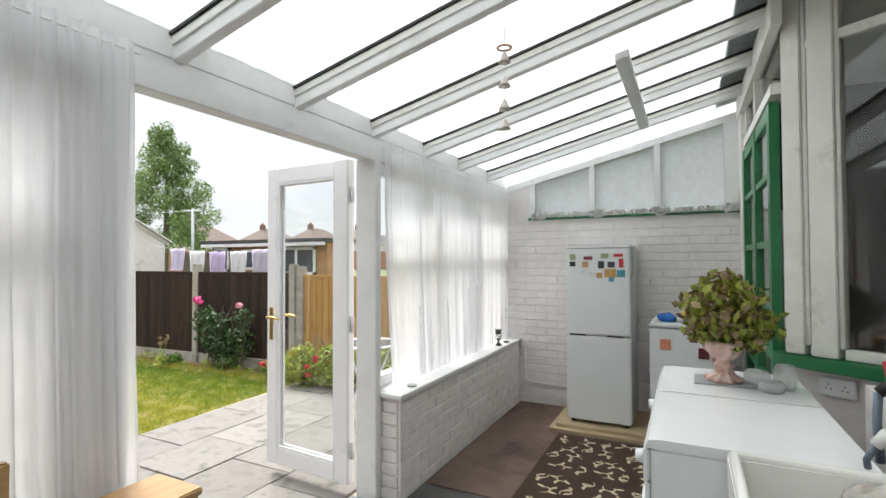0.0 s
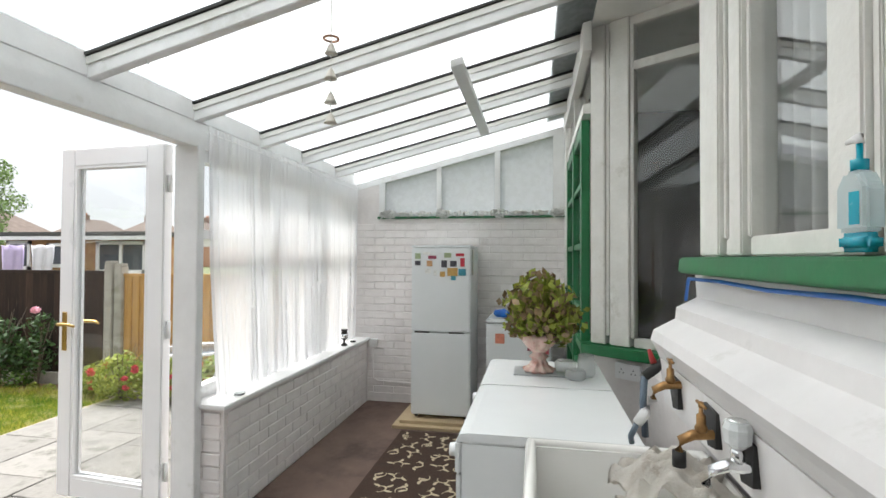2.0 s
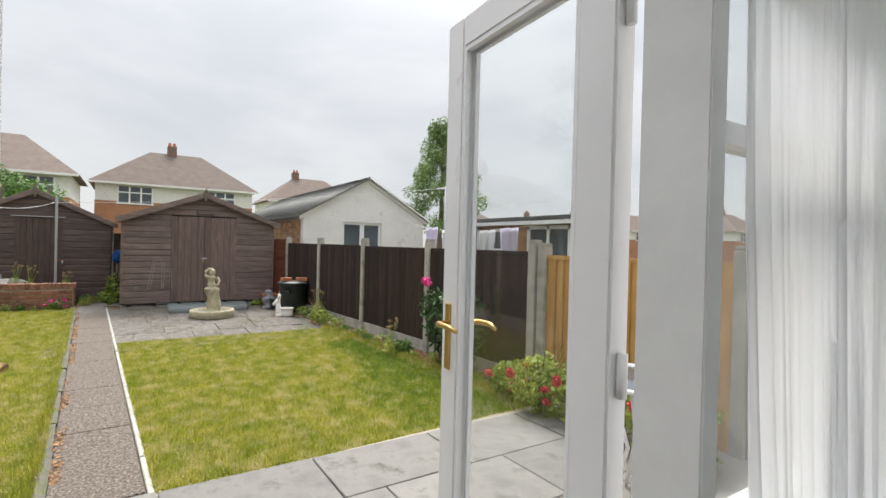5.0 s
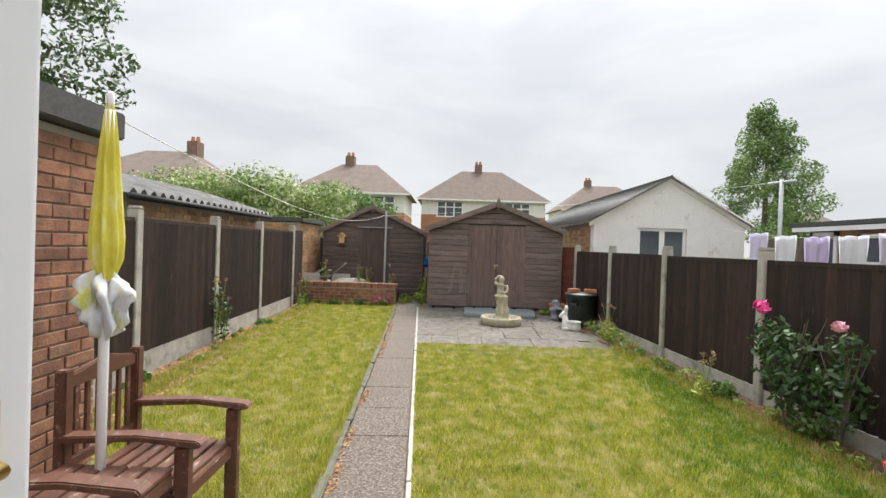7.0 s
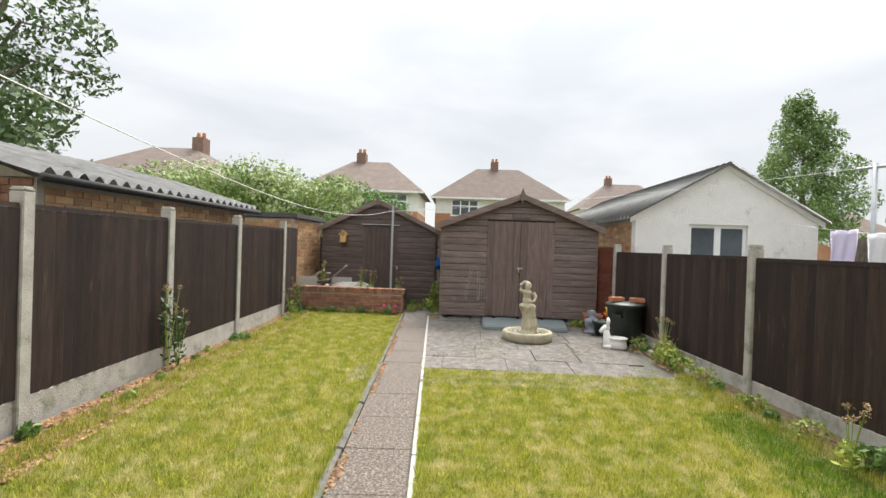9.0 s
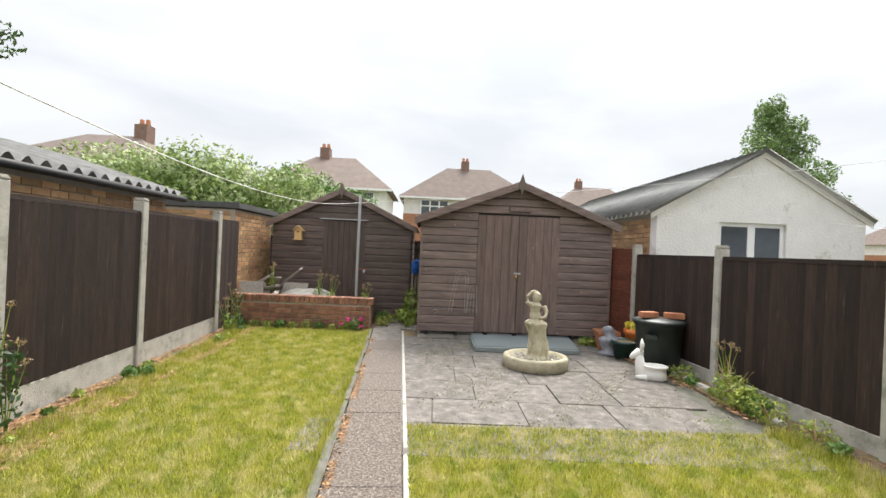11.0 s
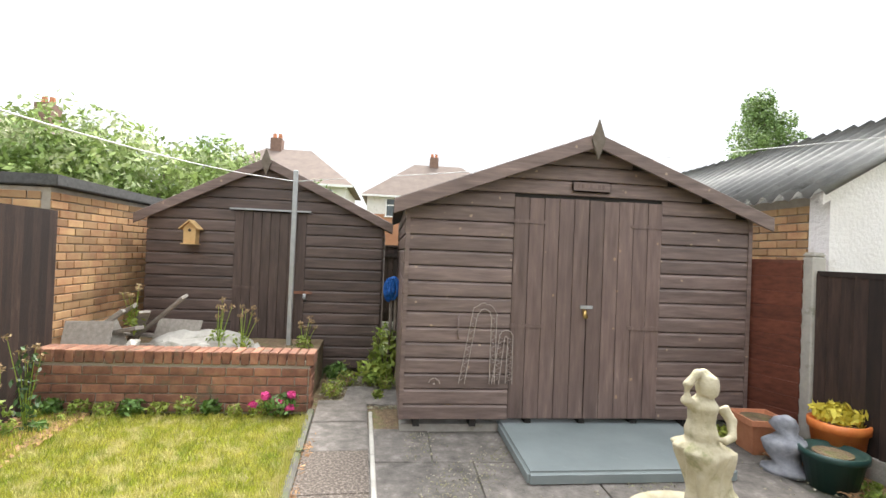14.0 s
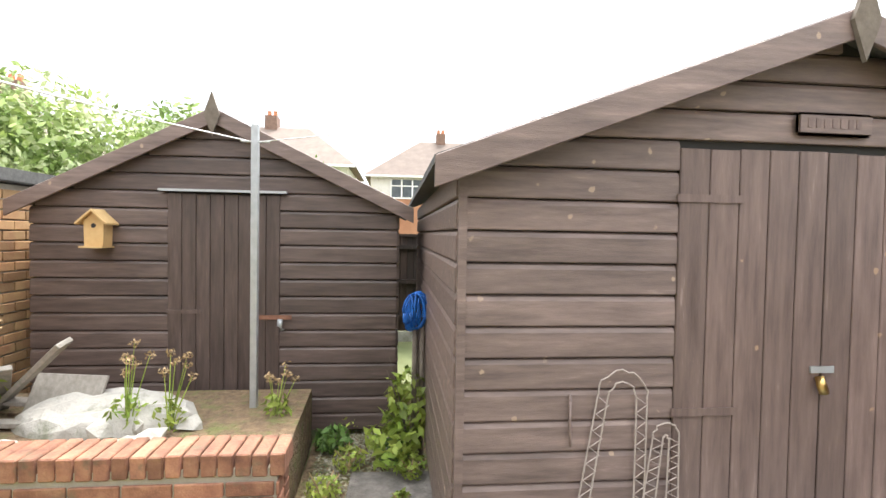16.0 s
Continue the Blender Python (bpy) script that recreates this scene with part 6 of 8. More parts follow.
def sill_vase():
    v = thing("trophy_vase", "small dark and silver two-handled vase on the sill", "vase", (-0.87, 5.02, 0.711))
    bm = bmesh.new()
    lathe(bm, [(0.028, 0), (0.03, 0.01), (0.010, 0.03), (0.010, 0.05), (0.03, 0.07), (0.036, 0.10), (0.026, 0.13), (0.033, 0.155), (0.028, 0.155)], 18)
    part("body", bm, material("dark bronze", [(0.03, 0.028, 0.025), (0.09, 0.085, 0.08)], 40, 0.3, 0, metal=0.7), v, "", True)
    bm = bmesh.new()
    lathe(bm, [(0.0365, 0.075), (0.0375, 0.095), (0.034, 0.112)], 18)
    part("band", bm, CHROME, v, "pale silver band", True)
    for s in (-1, 1):
        bm = bmesh.new()
        tube(bm, [(0, s * 0.03, 0.145), (0, s * 0.055, 0.13), (0, s * 0.036, 0.09)], 0.004, 6)
        part("handle", bm, DARK_PLASTIC, v, "", True)


sill_vase()
for n_, (y, r) in (("ashtray", (3.36, 0.035)), ("small_dish", (5.22, 0.03))):
    bm = bmesh.new()
    lathe(bm, [(r * 0.8, 0), (r, 0.012), (r * 0.85, 0.012), (r * 0.7, 0.004)], 16, (-0.86, y, 0.711))
    tagged(part(n_, bm, STEEL if n_ == "ashtray" else DARK_PLASTIC, None, "", True), "small metal ashtray on the window sill" if n_ == "ashtray" else "small dark dish on the window sill", "dish")


def side_table():
    t = thing("side_table", "small varnished pine table beside the long curtain", "table", (-0.78, 1.50, FLOOR))
    block("tabletop", PINE, (-0.11, 0.12, -0.20, 0.18, 0.725, 0.75), t, "", 0.005)
    for x in (-0.09, 0.075):
        for y in (-0.18, 0.145):
            block("leg", PINE, (x, x + 0.03, y, y + 0.03, 0.0, 0.724), t, "", 0.004)
    c = thing("pine_chair", "pine chair with a slatted back beside the table", "chair", (-0.66, 1.06, FLOOR))
    block("seat", PINE, (-0.20, 0.20, -0.20, 0.18, 0.42, 0.45), c, "", 0.006)
    for x in (-0.20, 0.17):
        for y in (-0.20, 0.15):
            block("leg", PINE, (x, x + 0.03, y, y + 0.03, 0.0, 0.419), c, "", 0.004)
    for y in (-0.20, 0.15):
        block("back_post", PINE, (-0.20, -0.17, y, y + 0.03, 0.451, 0.96), c, "", 0.005)
    for z in (0.60, 0.74, 0.88):
        block("back_rail", PINE, (-0.195, -0.175, -0.17, 0.15, z, z + 0.05), c, "", 0.004)


side_table()


# ---- garden furniture and ornaments ----
def love_seat():
    b = thing("love_seat", "weathered red timber love seat with a table in the middle", "bench", (-3.74, 0.89, 0.0), 0)

    def bar(name, dims, parent=b, bevel=0.006, label=""):
        return block(name, TEAK, dims, parent, label, bevel)
    for x0 in (0.0, 0.86):
        x1 = x0 + 0.52
        for x in (x0, x1 - 0.05):
            bar("leg", (x, x + 0.05, 0.50, 0.56, 0.0, 0.60))
            bar("back_post", (x, x + 0.05, 0.0, 0.05, 0.0, 0.93))
            bm = bmesh.new()
            prism(bm, [(0.03, 0.60), (0.35, 0.625), (0.60, 0.60), (0.62, 0.615), (0.60, 0.637), (0.35, 0.655), (0.03, 0.635)], "x", x - 0.012, x + 0.062)
            soften(bm, 0.006, 2)
            part("arm", bm, TEAK, b)
            bar("side_rail", (x + 0.01, x + 0.04, 0.052, 0.498, 0.33, 0.39))
        bar("front_rail", (x0 + 0.052, x1 - 0.052, 0.51, 0.54, 0.33, 0.40))
        for k in range(7):
            bar("seat_slat", (x0 + 0.01, x1 - 0.01, 0.06 + k * 0.068, 0.11 + k * 0.068, 0.401, 0.421), bevel=0.003)
        bm = bmesh.new()
        prism(bm, [(x0 + 0.052, 0.84), (x1 - 0.052, 0.84), (x1 - 0.052, 0.90), ((x0 + x1) / 2, 0.945), (x0 + 0.052, 0.90)], "y", 0.01, 0.04)
        soften(bm, 0.006, 2)
        part("top_rail", bm, TEAK, b)
        bar("lower_back_rail", (x0 + 0.052, x1 - 0.052, 0.01, 0.04, 0.46, 0.51))
        for k in range(6):
            a = x0 + 0.075 + k * 0.068
            bar("back_slat", (a, a + 0.028, 0.018, 0.032, 0.511, 0.839), bevel=0.003)
    for k in range(5):
        bar("table_slat", (0.535, 0.845, 0.07 + k * 0.09, 0.15 + k * 0.09, 0.50, 0.52), bevel=0.003)
    for y in (0.07, 0.48):
        bar("table_rail", (0.535, 0.845, y, y + 0.03, 0.43, 0.498))


love_seat()
scene.objects["love_seat"].scale = (1.0, 1.0, 0.9)


def parasol():
    p = thing("parasol", "folded yellow and white parasol through the love seat table", "parasol", (-3.18, 1.12, 0.02))
    bm = bmesh.new()
    tube(bm, [(0, 0, -0.02), (0, 0, 2.02)], 0.032, 14)
    part("pole", bm, WHITE_PAINT, p, "white pole", True)
    bm = bmesh.new()
    rings, n = [], 48
    prof = [(2.05, 0.018), (2.0, 0.03), (1.85, 0.05), (1.6, 0.072), (1.48, 0.085), (1.38, 0.08), (1.32, 0.052), (1.29, 0.05)]
    for z, r in prof:
        rings.append([bm.verts.new(((r * (1 + 0.28 * math.sin(a * 8 + z * 3) + 0.1 * math.sin(a * 3))) * math.cos(a), (r * (1 + 0.28 * math.sin(a * 8 + z * 3))) * math.sin(a), z)) for a in [k * math.tau / n for k in range(n)]])
    for a, c in zip(rings, rings[1:]):
        for k in range(n):
            bm.faces.new((a[k], c[k], c[(k + 1) % n], a[(k + 1) % n]))
    part("canopy", bm, YELLOW_CLOTH, p, "folded yellow cloth", True)
    bm = bmesh.new()
    rings = []
    for z, r in ((1.30, 0.045), (1.275, 0.10), (1.25, 0.13), (1.22, 0.145), (1.19, 0.125), (1.16, 0.12), (1.13, 0.10), (1.09, 0.085), (1.07, 0.03)):
        rings.append([bm.verts.new(((r * (1 + 0.32 * math.sin(a * 6 + z * 30) + 0.16 * math.sin(a * 13 - z * 60))) * math.cos(a), (r * (1 + 0.32 * math.sin(a * 6 + z * 30) + 0.16 * math.sin(a * 13 - z * 60))) * math.sin(a), z + 0.03 * math.sin(a * 5) + 0.012 * math.sin(a * 12))) for a in [k * math.tau / n for k in range(n)]])
    for a, c in zip(rings, rings[1:]):
        for k in range(n):
            bm.faces.new((a[k], c[k], c[(k + 1) % n], a[(k + 1) % n]))
    part("valance", bm, material("striped cloth", [(0.76, 0.78, 0.82), (0.66, 0.68, 0.72), (0.52, 0.52, 0.06)], 16, 0.8, 0.2, stretch=(1, 1, 0.4)), p, "gathered white and yellow hem", True)
    bm = bmesh.new()
    lathe(bm, [(0.020, 2.02), (0.024, 2.05), (0.024, 2.09), (0.012, 2.10)], 14)
    part("top_cap", bm, UPVC, p, "white cap", True)
    p.scale = (0.60, 0.60, 0.93)


parasol()


def garden_table(at, r, label, top_mat, name):
    t = thing(name, label, "table", at)
    bm = bmesh.new()
    lathe(bm, [(r - 0.02, 0.68), (r, 0.685), (r, 0.70), (r - 0.02, 0.705)], 32)
    part("tabletop", bm, top_mat, t, "", True)
    bm = bmesh.new()
    tube(bm, [(r * math.cos(a), r * math.sin(a), 0.695) for a in [k * math.tau / 32 for k in range(33)]], 0.012, 8)
    part("rim", bm, WHITE_PAINT, t, "pale metal rim", True)
    for k in range(3):
        a = k * math.tau / 3 + 0.4
        bm = bmesh.new()
        tube(bm, [(r * 0.8 * math.cos(a), r * 0.8 * math.sin(a), 0.68), (r * 0.35 * math.cos(a), r * 0.35 * math.sin(a), 0.35), (r * 0.85 * math.cos(a), r * 0.85 * math.sin(a), 0.0)], 0.011, 8)
        part("leg", bm, WHITE_PAINT, t, "", True)


garden_table((-2.03, 4.5, 0.03), 0.30, "round glass garden table on the paving", FAR_GLASS, "garden_table")


def fountain():
    f = thing("fountain_basin", "round mossy stone basin on the paving", "fountain", (-10.12, 3.52, -0.004))
    bm = bmesh.new()
    lathe(bm, [(0.34, 0.0), (0.37, 0.02), (0.375, 0.13), (0.36, 0.15), (0.32, 0.15), (0.305, 0.13), (0.28, 0.10), (0.02, 0.10)], 40)
    part("basin", bm, STONE, f, "", True)
    rng = random.Random(2)
    bm = bmesh.new()
    for k in range(150):
        a, r = rng.uniform(0, math.tau), 0.12 + 0.17 * rng.random() ** 0.6
        s = rng.uniform(0.008, 0.02)
        m = pose(r * math.cos(a), r * math.sin(a), 0.105 + s * 0.3, rng.uniform(0, 90), rng.uniform(0, 90), 0)
        box(bm, -s, s, -s * 0.7, s * 0.7, -s * 0.5, s * 0.5, m)
    part("chipping", bm, CONCRETE, f, "pale stone chippings", kind="stuff")
    bm = bmesh.new()
    lathe(bm, [(0.125, 0.10), (0.135, 0.12), (0.115, 0.145), (0.105, 0.17), (0.112, 0.22), (0.100, 0.28), (0.092, 0.34), (0.098, 0.40), (0.108, 0.45), (0.125, 0.50), (0.128, 0.525), (0.100, 0.545),
               (0.078, 0.56), (0.082, 0.60), (0.066, 0.65), (0.070, 0.69), (0.080, 0.725), (0.066, 0.745), (0.044, 0.765), (0.036, 0.785)], 32)
    for v in bm.verts:
        a = math.atan2(v.co.y, v.co.x)
        z = v.co.z
        rough = 0.10 if z < 0.56 else 0.03
        k = 1 + rough * math.sin(4 * a + 9 * z) + rough * 0.7 * math.sin(9 * a - 26 * z) + rough * 0.4 * math.sin(17 * a + 41 * z)
        v.co.x, v.co.y = v.co.x * k + 0.012 * math.sin(z * 8), v.co.y * k * (0.85 if z > 0.56 else 1.0) + 0.022 * math.sin(z * 7)
    tube(bm, [(0.0, -0.01, 0.77), (0.01, -0.012, 0.79), (0.012, -0.012, 0.825), (0.01, -0.008, 0.86), (0.0, 0.0, 0.88)], [0.040, 0.050, 0.055, 0.046, 0.014], 14)
    tube(bm, [(0.0, -0.075, 0.73), (0.025, -0.125, 0.76), (0.03, -0.125, 0.83), (0.02, -0.07, 0.885), (0.0, -0.01, 0.89)], [0.030, 0.029, 0.025, 0.021, 0.014], 10)
    tube(bm, [(0.0, 0.075, 0.72), (0.03, 0.105, 0.66), (0.07, 0.08, 0.60), (0.09, 0.02, 0.585)], [0.030, 0.027, 0.022, 0.018], 10)
    tube(bm, [(0.05, 0.085, 0.16), (0.06, 0.10, 0.24), (0.05, 0.095, 0.32), (0.04, 0.07, 0.36)], [0.035, 0.042, 0.034, 0.018], 10)
    tube(bm, [(0.06, -0.05, 0.30), (0.075, -0.06, 0.40), (0.09, -0.03, 0.50), (0.07, 0.01, 0.55)], [0.020, 0.028, 0.030, 0.018], 10)
    bmesh.ops.translate(bm, verts=bm.verts, vec=(-10.12, 3.52, -0.004))
    statue = part("garden_statue", bm, STONE, None, "", True)
    fuse = statue.modifiers.new("fuse", "REMESH")
    fuse.mode, fuse.voxel_size, fuse.use_smooth_shade = "VOXEL", 0.010, True
    tagged(statue, "weathered cast stone statue standing in the basin", "statue")


fountain()


def donkey():
    bm = bmesh.new()
    lathe(bm, [(0.10, 0.0), (0.13, 0.03), (0.12, 0.10), (0.115, 0.155), (0.135, 0.17), (0.135, 0.19), (0.10, 0.185), (0.09, 0.14)], 22, (0.06, 0.0, 0))
    for v in bm.verts:
        v.co.x = 0.06 + (v.co.x - 0.06) * 1.15
    tube(bm, [(-0.06, 0, 0.0), (-0.09, 0, 0.08), (-0.12, 0, 0.20), (-0.13, 0, 0.30)], [0.07, 0.085, 0.06, 0.045], 14)
    tube(bm, [(-0.08, 0, 0.335), (-0.14, 0, 0.33), (-0.21, 0, 0.27), (-0.235, 0, 0.245)], [0.035, 0.058, 0.038, 0.026], 14)
    for s in (-1, 1):
        tube(bm, [(-0.11, s * 0.035, 0.36), (-0.10, s * 0.05, 0.43), (-0.11, s * 0.05, 0.50)], [0.020, 0.028, 0.006], 10)
        tube(bm, [(-0.02, s * 0.09, 0.03), (-0.12, s * 0.09, 0.03), (-0.16, s * 0.08, 0.025)], [0.04, 0.032, 0.02], 10)
    m = pose(-9.74, 4.70, 0.0, 0, 0, 62) @ Matrix.Scale(0.86, 4)
    bmesh.ops.transform(bm, matrix=m, verts=bm.verts)
    tagged(part("donkey_planter", bm, WHITE_STONE, None, "", True), "white painted resting donkey planter on the paving", "ornament")


donkey()


def bin_and_bricks():
    b = thing("compost_bin", "black plastic dustbin with two bricks on its lid", "bin", (-10.12, 4.97, 0.0))
    b.scale = (1.0, 1.0, 0.88)
    bm = bmesh.new()
    lathe(bm, [(0.20, 0.0), (0.23, 0.10), (0.262, 0.62), (0.28, 0.63), (0.28, 0.66)], 32)
    part("body", bm, DARK_PLASTIC, b, "", True)
    bm = bmesh.new()
    lathe(bm, [(0.292, 0.655), (0.296, 0.68), (0.27, 0.70), (0.10, 0.725), (0.02, 0.73)], 32)
    part("lid", bm, DARK_PLASTIC, b, "", True)
    bm = bmesh.new()
    box(bm, -0.06, 0.06, -0.07, 0.07, -0.03, 0.03)
    soften(bm, 0.01, 2)
    bmesh.ops.transform(bm, matrix=pose(0.20, -0.17, 0.50, 0, 0, -38), verts=bm.verts)
    part("handle", bm, DARK_PLASTIC, b)
    for x, y, a in ((0.02, -0.14, 15), (0.05, 0.15, -12)):
        bm = bmesh.new()
        box(bm, -0.05, 0.05, -0.107, 0.107, 0.0, 0.065)
        soften(bm, 0.006, 2)
        bmesh.ops.transform(bm, matrix=pose(-10.12 + x, 4.97 + y, 0.636, 0, 0, a), verts=bm.verts)
        tagged(part("loose_brick", bm, TERRACOTTA), "orange brick laid on the dustbin lid", "brick")


bin_and_bricks()


def planter(name, at, r0, r1, h, mat, label, square=False):
    p = thing(name, label, "plant pot", at)
    bm = bmesh.new()
    lathe(bm, [(r0, 0), (r1 * 0.96, h * 0.82), (r1 * 1.05, h * 0.84), (r1 * 1.05, h), (r1 * 0.95, h), (r1 * 0.9, h * 0.9)], 4 if square else 24)
    if square:
        bmesh.ops.rotate(bm, verts=bm.verts, matrix=Matrix.Rotation(radians(40), 3, "Z"))
    part("pot", bm, mat, p, "", not square)
    bm = bmesh.new()
    lathe(bm, [(r1 * 0.6, h * 0.88), (r1 * 0.62, h * 0.93)], 16)
    part("compost", bm, SOIL, p)
    return p


planter("square_planter", (-11.36, 4.82, 0), 0.14, 0.21, 0.27, TERRACOTTA, "square terracotta planter against the fence", True)
planter("plant_pot", (-10.78, 4.86, 0), 0.13, 0.18, 0.24, material("dark green plastic", [(0.012, 0.04, 0.035), (0.02, 0.06, 0.05)], 6, 0.4, 0), "dark green plastic plant pot full of soil")
planter("plant_pot", (-10.98, 5.10, 0), 0.12, 0.17, 0.36, material("orange plastic sack", [(0.60, 0.14, 0.03), (0.72, 0.24, 0.06)], 12, 0.5, 0.5, 30), "orange wrapped pot with yellow plants")
leaf_cloud("yellow_plant", [(-10.98, 5.10, 0.40, 0.15, 0.15, 0.07)], 260, 0.035, material("yellow petal", [(0.60, 0.50, 0.05), (0.75, 0.68, 0.12)], 9, 0.7, 0, translucent=0.2), None, 41)
tagged(scene.objects["yellow_plant"], "yellow flowering plant in the orange pot", "plant")
bm = bmesh.new()
lathe(bm, [(0.13, 0.0), (0.14, 0.03), (0.09, 0.06), (0.10, 0.14), (0.13, 0.20), (0.12, 0.23), (0.07, 0.26), (0.08, 0.32), (0.06, 0.37), (0.02, 0.39)], 18, (-11.0, 4.72, 0))
for v in bm.verts:
    v.co.x += 0.02 * math.sin(v.co.z * 37 + v.co.y * 20)
    v.co.y += 0.02 * math.sin(v.co.z * 31)
tagged(part("garden_ornament", bm, material("grey cast stone", [(0.16, 0.17, 0.20), (0.34, 0.35, 0.38)], 16, 0.8, 0.4), None, "", True), "grey cast stone garden ornament", "ornament")

bm = bmesh.new()
prism(bm, [(-11.84, 2.90), (-10.84, 2.88), (-10.86, 4.28), (-11.86, 4.44)], "z", -0.008, 0.085)
soften(bm, 0.02, 3)
for v in bm.verts:
    v.co.z += 0.004 * math.sin(v.co.x * 9) * math.sin(v.co.y * 7)
tagged(part("covered_slab", bm, GREY_TEAL), "flat grey green sheet-covered board in front of the shed doors", "board")


def bird_box():
    b = thing("bird_box", "pale wooden bird box on the small shed", "bird box", (-13.577, -0.16, 1.40), -90)
    wood = material("fresh pale wood", [(0.52, 0.33, 0.14), (0.66, 0.46, 0.22)], 9, 0.6, 0.2)
    bm = bmesh.new()
    prism(bm, [(-0.06, 0.0), (0.06, 0.0), (0.065, 0.17), (0.0, 0.235), (-0.065, 0.17)], "y", 0.0, 0.11)
    part("body", bm, wood, b)
    block("floor", wood, (-0.075, 0.075, 0.0, 0.15, -0.012, -0.0005), b)
    for s in (-1, 1):
        bm = bmesh.new()
        prism(bm, [(0, 0.238), (s * 0.10, 0.145), (s * 0.10, 0.160), (0, 0.254)], "y", -0.01, 0.145)
        part("roof", bm, wood, b)
    bm = bmesh.new()
    tube(bm, [(0, 0.1105, 0.14), (0, 0.112, 0.14)], 0.016, 14)
    part("entrance_hole", bm, BLACK, b)


bird_box()


def clothes_poles():
    p = thing("washing_line_pole", "galvanised washing line pole in the raised bed", "pole", (-13.15, 0.99, 0.3))
    bm = bmesh.new()
    box(bm, -0.022, 0.022, -0.022, 0.022, 0.0, 1.90)
    soften(bm, 0.004, 1)
    part("post", bm, STEEL, p)
    bm = bmesh.new()
    tube(bm, [(0, -0.09, 1.79), (0, 0.09, 1.79)], 0.006)
    part("cleat", bm, STEEL, p)
    q = thing("washing_line_pole", "tall grey T-shaped washing line pole beyond the fence", "pole", (-10.15, 9.0 - 0.45, 0))
    bm = bmesh.new()
    tube(bm, [(0, 0, 0), (0, 0, 2.82)], 0.035)
    tube(bm, [(-0.22, -0.1, 2.76), (0.22, 0.1, 2.76)], 0.025)
    part("post", bm, STEEL, q, "", True)

    def line(a, b, sag, label):
        bm = bmesh.new()
        a, b = Vector(a), Vector(b)
        tube(bm, [a.lerp(b, k / 16) - Vector((0, 0, sag * math.sin(math.pi * k / 16))) for k in range(17)], 0.0035, 6)
        tagged(part("washing_line", bm, WHITE_PAINT, None, "", True), label, "washing line")
    line((-4.20, 0.47, 2.10), (-13.15, 0.97, 2.09), 0.33, "white washing line from the outhouse to the pole")
    line((-13.15, 1.01, 2.09), (-10.15, 8.5, 2.76), 0.10, "white washing line from pole to pole")
    line((-11.59, 8.2, 1.98), (-6.4, 8.83, 1.97), 0.25, "white washing line hung with washing")
    cols = [[(0.62, 0.58, 0.72), (0.72, 0.69, 0.8)], [(0.75, 0.76, 0.78), (0.82, 0.82, 0.84)], [(0.55, 0.48, 0.68), (0.66, 0.6, 0.76)], [(0.74, 0.75, 0.8), (0.8, 0.8, 0.84)]]
    for k in range(5):
        x0 = -10.7 + k * 0.62
        y = 8.2 + (x0 + 0.27 + 11.59) * 0.1214
        bm = bmesh.new()
        rows = []
        top = 1.99 - 0.25 * math.sin(math.pi * (x0 + 0.27 + 11.59) / 5.19)
        for j in range(8):
            rows.append([bm.verts.new((x0 + 0.045 * i, y + 0.03 * math.sin(i * 1.2 + j * 0.4) * (0.3 + j / 8), top - j * (0.075 + 0.02 * (k % 3)) - 0.01 * math.sin(i))) for i in range(13)])
        for a, b in zip(rows, rows[1:]):
            for i in range(12):
                bm.faces.new((a[i], a[i + 1], b[i + 1], b[i]))
        bmesh.ops.solidify(bm, geom=bm.faces[:], thickness=0.004)
        tagged(part("laundry", bm, material("laundry %d" % (k % 4), cols[k % 4], 5, 0.9, 0.2), None, "", True), "pale lilac or white sheet hanging on the line", "laundry")


clothes_poles()


def broom():
    b = thing("garden_broom", "two old timber stakes with blue net wound on top", "broom", (-13.28, 2.03, -0.01))
    for dx, dy, lean in ((0, 0, 0.02), (0.05, 0.05, -0.02)):
        bm = bmesh.new()
        tube(bm, [(dx, dy, 0), (dx + lean, dy, 1.0)], 0.018, 8)
        part("stake", bm, BARK, b, "", True)
    rng = random.Random(5)
    bm = bmesh.new()
    for k in range(26):
        a, r = rng.uniform(0, math.tau), rng.uniform(0.05, 0.10)
        u, v = Vector((math.cos(a), math.sin(a), rng.uniform(-0.5, 0.5))).normalized(), Vector((rng.uniform(-0.3, 0.3), rng.uniform(-0.3, 0.3), 1)).normalized()
        tube(bm, [Vector((0.02, 0.0, 1.0)) + r * math.cos(t) * u + 1.4 * r * math.sin(t) * v for t in [i * math.tau / 14 for i in range(15)]], 0.006, 5)
    part("blue_net", bm, BLUE, b, "tangle of bright blue net", True)


broom()


